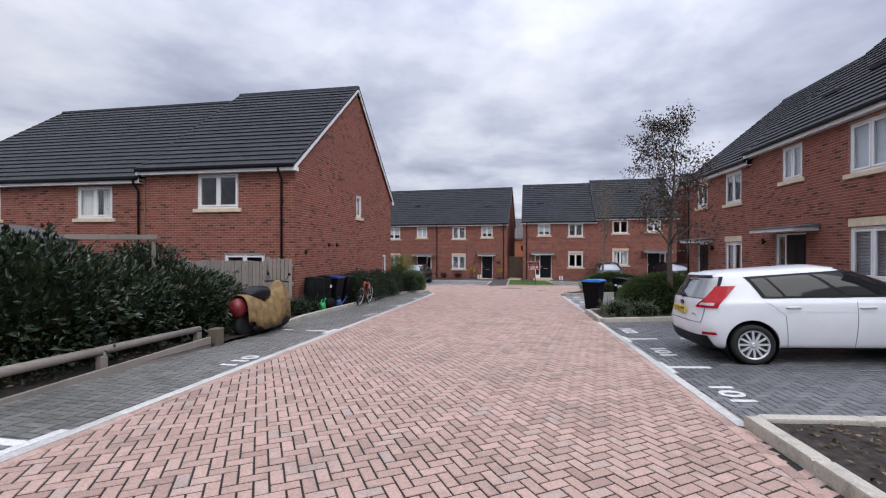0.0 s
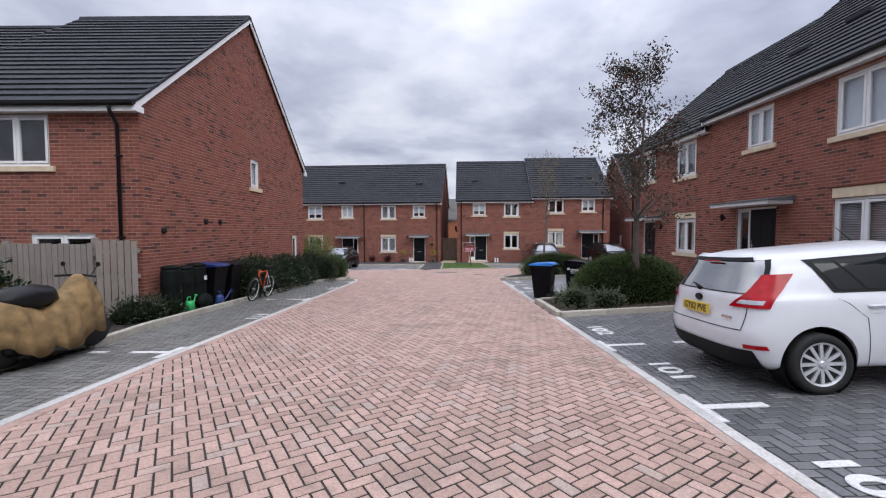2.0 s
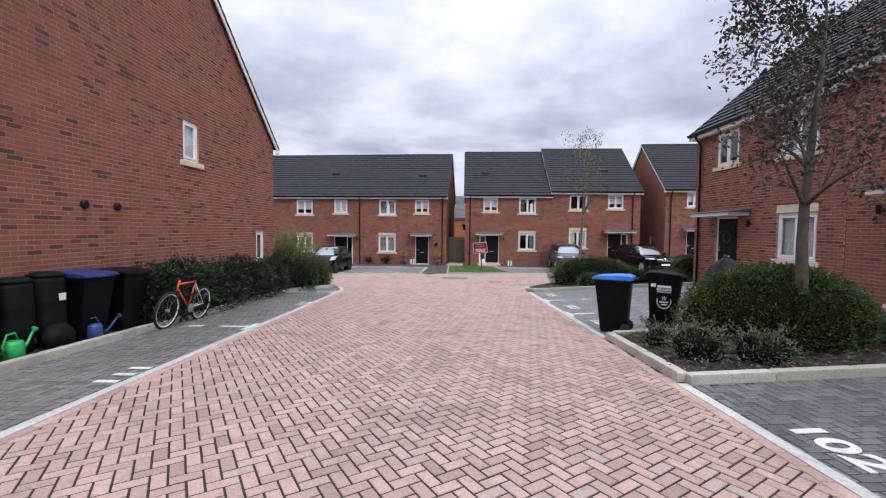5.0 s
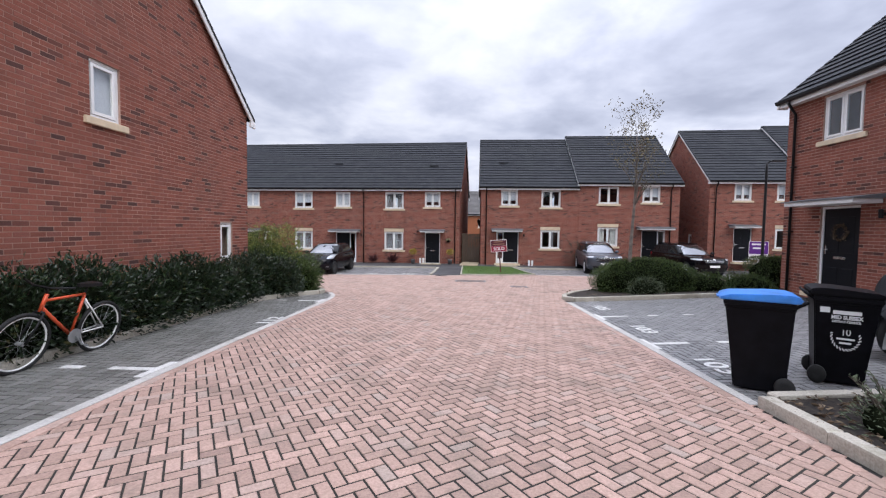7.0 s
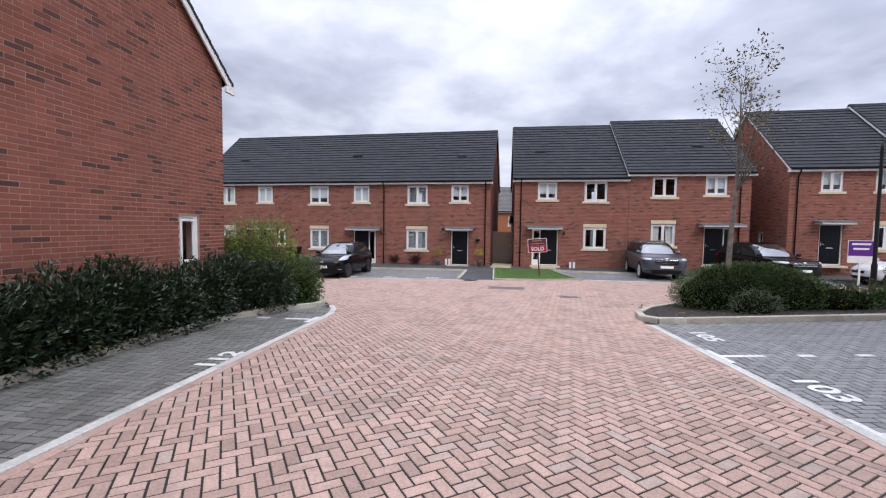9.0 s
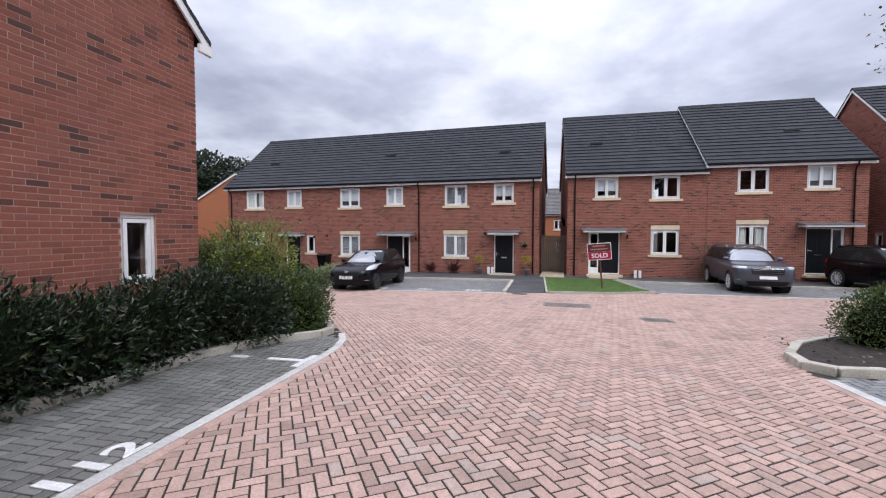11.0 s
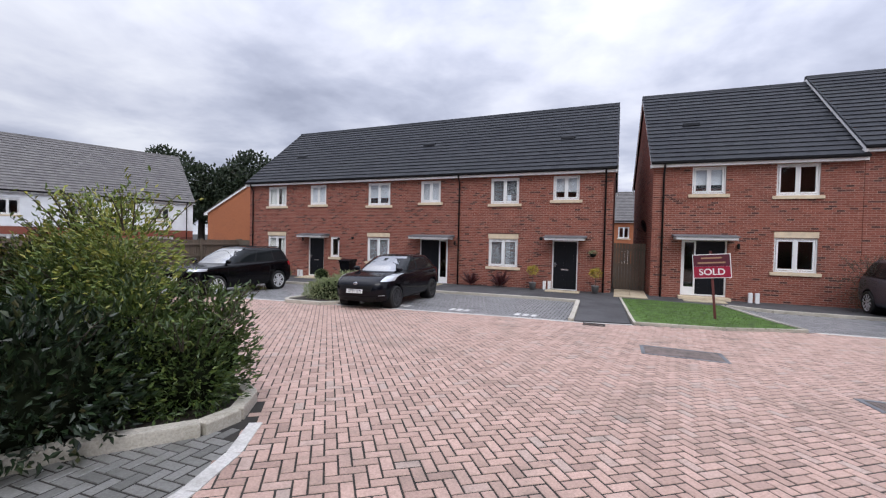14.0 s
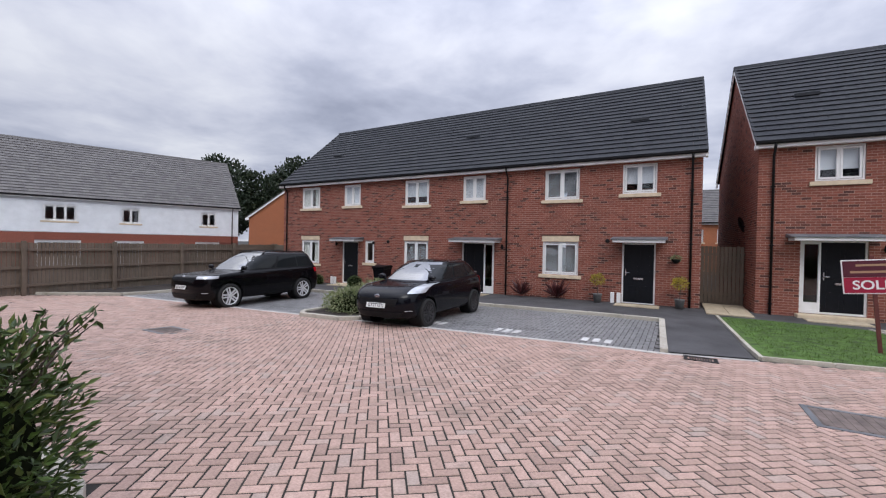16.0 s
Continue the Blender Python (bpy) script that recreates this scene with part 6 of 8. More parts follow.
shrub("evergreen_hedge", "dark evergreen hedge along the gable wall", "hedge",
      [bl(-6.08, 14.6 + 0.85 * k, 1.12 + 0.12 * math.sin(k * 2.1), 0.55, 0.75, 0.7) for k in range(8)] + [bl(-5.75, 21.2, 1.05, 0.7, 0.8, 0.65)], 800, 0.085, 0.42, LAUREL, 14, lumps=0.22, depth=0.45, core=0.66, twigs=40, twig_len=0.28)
shrub("corner_bush", "leafy green bush at the kerb's rounded corner", "bush",
      [bl(-5.7, 21.95, 1.25, 0.65, 0.6, 0.8), bl(-6.4, 22.0, 1.5, 0.8, 0.65, 0.95), bl(-5.22, 22.1, 0.9, 0.42, 0.4, 0.55), bl(-5.28, 22.45, 1.15, 0.42, 0.36, 0.65), bl(-7.3, 22.2, 1.5, 0.9, 0.6, 0.9)], 1050, 0.07, 0.36, BOXLEAF, 15, lumps=0.28, depth=0.5, core=0.58, twigs=90, twig_len=0.36)
shrub("yellow_green_shrub", "airy yellow-green shrub behind the corner bush", "bush",
      [bl(-5.85, 22.0, 2.05, 0.5, 0.42, 0.8), bl(-6.5, 22.1, 2.05, 0.5, 0.4, 0.75), bl(-7.2, 22.3, 1.8, 0.6, 0.4, 0.7), bl(-7.9, 22.4, 1.6, 0.6, 0.4, 0.6)], 850, 0.06, 0.4, LIGHTLEAF, 16, lumps=0.3, depth=0.7, core=0.0, twigs=50, twig_len=0.4)
shrub("low_bushes", "low dark planting past the corner", "bush", [bl(-8.4 - 1.5 * k, 22.5, 0.9, 0.9, 0.5, 0.55) for k in range(6)], 420, 0.08, 0.4, BOXLEAF, 17, core=0.66)
shrub("clipped_hedge", "clipped rounded evergreen hedge in a kerbed bed", "hedge", [(4.42, 12.74, GB(4.4, 12.7) + 0.38, 1.35, 0.74, 0.84)], 2900, 0.04, 0.5, BOXLEAF, 18, lumps=0.035, depth=0.14, core=0.92)
shrub("silver_shrub", "small grey-green shrub at the hedge's foot", "bush", [bl(2.95, 12.1, 0.52, 0.36, 0.42, 0.3), bl(3.6, 11.85, 0.46, 0.4, 0.3, 0.27), bl(2.9, 12.95, 0.34, 0.27, 0.32, 0.22)], 1100, 0.05, 0.34, SILVER, 19, lumps=0.35, depth=0.5, twigs=24, twig_len=0.25)
shrub("ground_cover", "dense low green ground cover before the house", "plants", [bl(6.2 + 0.75 * k, 12.5 + 0.25 * (k % 2), 0.34, 0.6, 0.9, 0.24) for k in range(3)], 800, 0.06, 0.45, BOXLEAF, 20, lumps=0.3, lift=0.06)
shrub("ground_cover", "low green ground cover on mulch", "plants", [bl(4.2 + 0.9 * (k % 4), 3.0 - 0.9 * (k // 4), 0.22, 0.55, 0.5, 0.16) for k in range(8)], 700, 0.05, 0.45, BOXLEAF, 21, lumps=0.35, lift=0.07)
shrub("clipped_hedge", "rounded evergreen hedge on the island bed", "hedge", [(5.2, 22.55, GB(5.2, 22.55) + 0.35, 1.65, 0.8, 0.74)], 1500, 0.045, 0.5, BOXLEAF, 22, lumps=0.06, depth=0.2, core=0.9)
shrub("silver_shrub", "grey-green shrub spilling to the island kerb", "bush", [bl(4.85, 21.75, 0.55, 0.5, 0.35, 0.35)], 1000, 0.06, 0.22, SILVER, 23, lumps=0.3)
shrub("spreading_shrub", "low spreading shrub on the island bed", "bush", [bl(6.9, 22.3, 0.55, 0.75, 0.6, 0.35), bl(8.0, 22.2, 0.5, 0.7, 0.6, 0.32)], 700, 0.075, 0.25, BOXLEAF, 24, lumps=0.35, twigs=20, twig_len=0.3)
shrub("clipped_hedge", "square clipped hedge beside the brick house corner", "hedge", [(9.3, 22.55, GB(9.3, 22.55) + 0.50, 0.95, 0.7, 0.58)], 1400, 0.045, 0.5, BOXLEAF, 25, lumps=0.05, depth=0.18, core=0.9, flat=0.5)
px_, py_ = tp(-4.95, -6.2)
shrub("pale_shrub", "pale variegated shrub in the small bed", "bush", [bl(px_, py_, 0.70, 0.92, 0.85, 0.42), bl(*tp(-5.1, -4.9), 0.8, 0.8, 0.8, 0.46), bl(*tp(-4.4, -4.0), 0.8, 0.45, 0.5, 0.48)], 800, 0.07, 0.4, VARIEG, 26, lumps=0.25, twigs=14, twig_len=0.35)
for u in (-12.2, -11.9 + 2.0):
    shrub("box_ball", "round dark box bush beside the door", "bush", [bl(*tp(u if u > -11 else -12.35, -0.75), 0.52, 0.36, 0.33, 0.3)], 1500, 0.035, 0.5, BOXLEAF, 27, lumps=0.04, depth=0.15, core=0.88, group="door bushes")
shrub("tall_shrub", "loose green shrub against the house front", "bush", [bl(*tp(11.0, -0.75), 1.7, 0.75, 0.5, 0.95), bl(*tp(11.6, -0.7), 1.3, 0.6, 0.45, 0.75)], 260, 0.06, 0.35, LAUREL, 28, lumps=0.35, depth=0.8, core=0.0, twigs=40, twig_len=0.6)
for u, seed in ((-2.1, 31), (-0.75, 32)):
    x, y = tp(u, -0.35)
    rng = np.random.default_rng(seed)
    base = empty("spiky_plant", Matrix.Translation((x, y, GB(x, y) + 0.02)), "dark red spiky cordyline by the wall", "plant", "spiky plants")
    n = 60
    a, e = rng.uniform(0, 6.28, n), rng.uniform(0.5, 1.4, n)
    d = np.stack([np.cos(a) * np.cos(e), np.sin(a) * np.cos(e), np.sin(e)], 1)
    mesh_part("leaves", leaves_mesh("leaves", np.tile([0, 0, 0.08], (n, 1)) + d * 0.02, d, 0.6, 0.07, rng), DARKRED, base)["kind"] = "stuff"

tree("street_tree", "young street tree with thin dark autumn leaves", 4.45, 12.25, 5.7, 0.08, 1.9, 0.95, 47, AUTUMN, 0.075, 6, TWIG, 4, 0.95)
tree("street_tree", "slender young tree, nearly bare", 4.7, 22.4, 6.0, 0.06, 2.4, 0.65, 42, PALELEAF, 0.07, 3, BARK_GREY, 3, 1.0)
far_tree(-50, 62, -2, 13.6, 6.0, 51)
far_tree(-43, 66, -2, 13.4, 5.5, 52)
far_tree(-36, 68, -2, 12.5, 5.0, 54)
rng = np.random.default_rng(61)
lx, ly = rng.uniform(-0.2, 4.2, 9000), rng.uniform(30.2, 36.2, 9000)
uu = (lx - T0[0]) * math.cos(TURN) + (ly - T0[1]) * math.sin(TURN)
vv = -(lx - T0[0]) * math.sin(TURN) + (ly - T0[1]) * math.cos(TURN)
ok = (vv > -6.2 + 0.35 * np.clip(uu - 6, 0, 3)) & (vv < -1.7) & (uu > 4.35 - 0.07 * (vv + 6)) & (uu < 6.9 + np.clip(-(vv + 1.7) * 0.22, 0, 0.8))
blade_p = np.stack([lx[ok], ly[ok], gz(lx[ok], ly[ok]) + 0.045], 1)
blade_d = rng.normal(0, 0.35, (ok.sum(), 3)) + np.array([0, 0, 1.0])
tagged(mesh_part("grass", leaves_mesh("grass", blade_p, blade_d, 0.05, 0.14, rng), GRASSLEAF), "short green turf of the small lawn", "grass", "", "stuff")
# litter on the beds
lp = []
for x0, x1, y0, y1, n in ((2.4, 8.0, 11.5, 13.7, 2200), (2.4, 6, 1.0, 3.9, 1200), (-6.3, -5.6, 12, 20, 260), (-6.2, -5.5, 2, 8.5, 400), (2.8, 9, 21.4, 23.2, 300)):
    x, y = rng.uniform(x0, x1, n), rng.uniform(y0, y1, n)
    lp.append(np.stack([x, y, gz(x, y) + 0.1], 1))
lp = np.concatenate(lp)
tagged(mesh_part("leaf_litter", leaves_mesh("leaf_litter", lp, rng.normal(0, 1, (len(lp), 3)) * np.array([1, 1, 0.15]), 0.06, 0.55, rng), LITTER), "dry fallen leaves and bark chips on the beds", "leaves", "", "stuff")

# ---- fences and gate ----


def board_fence(name, p0, p1, z_top, label, mat, board=0.1, gap=0.012, posts=True, rails=True, face=1, foot=0.1, post_gap=1.85):
    """Upright boards on rails and posts between two points."""
    a, b = Vector(p0), Vector(p1)
    d = b - a
    length = d.length
    ang = math.degrees(math.atan2(d.y, d.x))
    base = empty(name, pose(a.x, a.y, 0, 0, 0, ang), label, "fence", "")
    n = int(length / (board + gap))
    rng = random.Random(5)
    zmin = min(GB(*p0), GB(*p1))
    me = cached(("board", name, round(z_top - zmin, 2)), lambda: boxed(0, board, -0.011, 0.011, zmin + foot, z_top, 0.003))
    for k in range(n):
        o = mesh_part("board", me, mat, base)
        o.matrix_basis = Matrix.Translation((k * (board + gap), rng.uniform(-0.004, 0.004), rng.uniform(-0.015, 0.012)))
    if rails:
        for f in (0.18, 0.52, 0.86):
            z = zmin + foot + (z_top - zmin - foot) * f
            bm = boxed(0, length, 0.013 * face, 0.075 * face, z - 0.045, z + 0.045, 0.004) if face > 0 else boxed(0, length, -0.055, -0.013, z - 0.045, z + 0.045, 0.004)
            part("rail", bm, mat, base)
    if posts:
        for k in range(int(length / post_gap) + 1):
            x = min(k * post_gap, length)
            y0, y1 = (0.076, 0.17) if face > 0 else (-0.15, -0.056)
            part("post", boxed(x - 0.06, x + 0.06, y0, y1, zmin - 0.1, z_top + 0.06, 0.006), mat, base)
    return base


board_fence("fence", (-12.5, 10.5), (-7.0, 10.62), 1.10, "weathered grey close-board timber fence", TIMBER)
board_fence("fence", (-6.98, 10.64), (-6.46, 11.12), 1.16, "weathered grey fence panel meeting the house corner", TIMBER)
board_fence("fence", (-21.3, 39.2), (-21.6, 20.0), 0.40, "brown timber fence with posts and rails", TIMBER_BROWN, face=1, post_gap=2.7)
board_fence("fence", (-21.3, 39.2), (-19.4, 38.6), 0.40, "short brown timber fence by the terrace end", TIMBER_BROWN, face=-1)
gx, gy = tp(3.66, 1.6)
hx, hy = tp(4.94, 1.6)
board_fence("gate", (gx, gy), (hx, hy), 0.72, "brown timber side gate between two rows", TIMBER_BROWN, posts=False, foot=0.05)

# ---- bins, butts, bicycle and the other things by the gable ----
BIN_BLACK = plain("bin_plastic", (0.004, 0.004, 0.006), 0.45, 0, 0.25, 9, 60, 0.12, **{"Specular IOR Level": 0.12})
BIN_BLUE = plain("blue_bin_plastic", (0.045, 0.24, 0.70), 0.4, 0, 0.15, 6)
BIN_NAVY = plain("navy_bin_plastic", (0.012, 0.035, 0.16), 0.45, 0, 0.15, 6)
BUTT = plain("green_black_plastic", (0.006, 0.008, 0.007), 0.6, 0, 0.25, 6, **{"Specular IOR Level": 0.12})
CAN_GREEN = plain("green_can_plastic", (0.03, 0.36, 0.09), 0.4, 0, 0.15)
CAN_BLUE = plain("blue_can_plastic", (0.03, 0.06, 0.20), 0.4, 0, 0.15)
TARP = plain("tan_canvas", (0.24, 0.155, 0.065), 0.9, 0, 0.22, 7, 70, 0.6)
RED_PL = plain("red_plastic", (0.16, 0.012, 0.018), 0.35, 0, 0.15)
ORANGE = plain("orange_frame_paint", (0.62, 0.09, 0.03), 0.3, 0, 0.08)
STEEL = plain("galvanised_steel", (0.42, 0.43, 0.44), 0.45, 0.7, 0.15)
WHITE_INK = plain("white_print", (0.75, 0.75, 0.74), 0.6, 0, 0.04)


def wheelie_bin(m, label, lid_mat, printed=False):
    """A tapering two-wheeled bin with a hinged lid; the front faces -y."""
    b = empty("wheelie_bin", m, label, "bin", "wheelie bins")
    bm = bmesh.new()
    rings = []
    for z, hx_, f, r in ((0.02, 0.215, 0.22, 0.28), (0.30, 0.235, 0.25, 0.30), (0.90, 0.275, 0.335, 0.335), (0.91, 0.295, 0.355, 0.35), (0.97, 0.295, 0.36, 0.35)):
        rings.append([bm.verts.new(p) for p in ((-hx_, -f * 0.96, z), (hx_, -f, z), (hx_, r, z), (-hx_, r, z))])
    for a, c in zip(rings, rings[1:]):
        for k in range(4):
            bm.faces.new((a[k], a[(k + 1) % 4], c[(k + 1) % 4], c[k]))
    bm.faces.new(rings[0][::-1])
    bm.faces.new(rings[-1])
    bmesh.ops.bevel(bm, geom=bm.edges[:], offset=0.012, segments=2, affect="EDGES")
    body = part("body", bm, BIN_BLACK, b)
    bm = bmesh.new()
    prism(bm, [(-0.40, 0.968), (-0.40, 0.99), (-0.30, 1.025), (0.10, 1.055), (0.30, 1.055), (0.39, 1.03), (0.39, 0.985), (0.36, 0.972)], "x", -0.305, 0.305)
    bmesh.ops.bevel(bm, geom=bm.edges[:], offset=0.012, segments=2, affect="EDGES")
    lid = part("lid", bm, lid_mat, b, "hinged lid, shut")
    part("grip", boxed(-0.12, 0.12, -0.425, -0.39, 0.968, 0.985, 0.005), lid_mat, lid)
    bm = bmesh.new()
    tube(bm, [(-0.26, 0.33, 0.93), (-0.26, 0.43, 0.99), (0.26, 0.43, 0.99), (0.26, 0.33, 0.93)], 0.018, 8)
    part("handle", bm, BIN_BLACK, b, "", True)
    bm = bmesh.new()
    tube(bm, [(-0.27, 0.27, 0.1), (0.27, 0.27, 0.1)], 0.012, 6)
    part("axle", bm, STEEL, b)
    for sgn in (-1, 1):
        bm = bmesh.new()
        lathe(bm, [(0.04, -0.025), (0.095, -0.025), (0.1, -0.015), (0.1, 0.015), (0.095, 0.025), (0.04, 0.025)], 20, Matrix.Translation((sgn * 0.27, 0.27, 0.1)) @ pose(0, 0, 0, 0, 90, 0))
        part("wheel", bm, RUBBER, b, "", True)
    if printed:
        def side_x(z):
            return -(0.235 + (z - 0.3) * 0.0667) - 0.003

        def stick(o, z, y=0.0):
            o.matrix_basis = Matrix.Translation((side_x(z), y, z)) @ pose(0, 0, 0, 86, 0, -90)
        stick(part("crest", boxed(-0.14, 0.14, -0.02, 0.02, 0, 0.002), WHITE_INK, body, "white printed crest strip"), 0.80)
        stick(lettering("MID SUSSEX", 0.058, WHITE_INK, "lettering", body, 0.001, 0.002), 0.745)
        stick(lettering("DISTRICT COUNCIL", 0.032, WHITE_INK, "lettering", body, 0.001, 0.001), 0.70)
        stick(lettering("10", 0.1, WHITE_INK, "lettering", body, 0.001), 0.585)
        bm = bmesh.new()
        for k in range(26):
            a = 2 * math.pi * k / 26
            m2 = pose(0, 0, 0, 0, 0, 0) @ Matrix.Translation((0.14 * math.cos(a), 0.14 * math.sin(a), 0)) @ pose(0, 0, 0, 0, 0, math.degrees(a) + 50)
            vs = box(bm, -0.018, 0.018, -0.006, 0.006, 0, 0.002)
            for v in vs:
                v.co = m2 @ v.co
        ring_print = part("wreath_print", bm, WHITE_INK, body, "white printed leaf ring")
        ring_print["kind"] = "stuff"
        stick(ring_print, 0.54)
        for k in range(2):
            stick(part("print_bar", boxed(-0.09 + 0.03 * k, 0.09 - 0.03 * k, -0.01, 0.01, 0, 0.002), WHITE_INK, body), 0.515 - 0.045 * k)
        stick(part("sticker", boxed(-0.05, 0.05, -0.03, 0.03, 0, 0.002), WHITE_INK, body, "small white sticker"), 0.82, 0.22)
    return b


def on_ground(x, y, turn, lift=0.0):
    return Matrix.Translation((x, y, GB(x, y) + lift)) @ pose(0, 0, 0, 0, 0, turn)


wheelie_bin(on_ground(2.70, 14.30, -120) @ Matrix.Diagonal((0.88, 0.88, 1, 1)), "black wheelie bin with a blue lid by the kerb", BIN_BLUE)
wheelie_bin(on_ground(3.70, 14.40, 57) @ Matrix.Diagonal((0.86, 0.80, 1, 1)), "black council wheelie bin with white print", BIN_BLACK, True)
wheelie_bin(on_ground(-6.1, 13.0, 88, 0.06), "black wheelie bin with a dark blue lid by the wall", BIN_NAVY)
wheelie_bin(on_ground(-6.08, 13.72, 92, 0.06), "black wheelie bin beside the bicycle", BIN_BLACK)
wheelie_bin(on_ground(*tp(-8.3, -0.8), 0), "black wheelie bin outside the terrace", BIN_BLACK)


def water_butt(x, y, r, h, label):
    b = empty("water_butt", on_ground(x, y, 0, 0.06), label, "water butt", "water butts")
    bm = bmesh.new()
    lathe(bm, [(r * 0.86, 0.0), (r * 0.95, 0.05), (r, h * 0.3), (r * 1.02, h * 0.33), (r, h * 0.36), (r * 1.0, h * 0.62), (r * 1.02, h * 0.65), (r, h * 0.68), (r * 0.96, h * 0.93), (r * 0.9, h)], 28)
    part("barrel", bm, BUTT, b, "", True)
    bm = bmesh.new()
    lathe(bm, [(r * 0.95, h), (r * 0.97, h + 0.03), (r * 0.7, h + 0.06), (r * 0.2, h + 0.075)], 28)
    part("lid", bm, BUTT, b, "", True)
    bm = bmesh.new()
    tube(bm, [(r * 0.9, 0, 0.2), (r + 0.08, 0, 0.2), (r + 0.09, 0, 0.15)], 0.014, 6)
    part("tap", bm, BLACKPL, b)
    return b


water_butt(-6.16, 11.62, 0.205, 0.98, "dark green ribbed water butt beside the fence")
water_butt(-6.16, 12.05, 0.22, 0.95, "dark green slim water butt by the wall")
b3 = water_butt(-6.14, 12.5, 0.22, 1.0, "black slim water butt with a white label")
part("label", boxed(0.205, 0.225, -0.03, 0.07, 0.66, 0.76), WHITE_INK, b3, "white paper label")


def watering_can(x, y, turn, mat, label):
    c = empty("watering_can", on_ground(x, y, turn, 0.05), label, "watering can", "watering cans")
    bm = bmesh.new()
    lathe(bm, [(0.09, 0.0), (0.105, 0.02), (0.1, 0.2), (0.085, 0.24), (0.05, 0.25)], 20)
    part("body", bm, mat, c, "", True)
    bm = bmesh.new()
    tube(bm, [(0.09, 0, 0.06), (0.2, 0, 0.16), (0.3, 0, 0.3)], [0.026, 0.018, 0.014], 8)
    lathe(bm, [(0.014, 0), (0.04, 0.05), (0.04, 0.056)], 12, Matrix.Translation((0.3, 0, 0.29)) @ pose(0, 0, 0, 0, 45, 0))
    part("spout", bm, mat, c, "", True)
    bm = bmesh.new()
    tube(bm, [(-0.09, 0, 0.08), (-0.17, 0, 0.2), (-0.1, 0, 0.34), (0.02, 0, 0.34), (0.06, 0, 0.24)], 0.013, 8)
    part("handle", bm, mat, c, "", True)


watering_can(-5.86, 11.78, 100, CAN_GREEN, "bright green plastic watering can on the bed")
watering_can(-5.84, 12.95, 60, CAN_BLUE, "dark blue watering can by the bins")
bm = bmesh.new()
lathe(bm, [(0.17, 0.0), (0.185, 0.01), (0.185, 0.03), (0.02, 0.05)], 24, pose(0, 0, 0.17, 78, 0, 62))
tagged(part("bin_lid", bm, BUTT, None, "", True), "dark round lid leaning beside the butts", "lid").matrix_basis = on_ground(-5.88, 12.4, 0, 0.05)


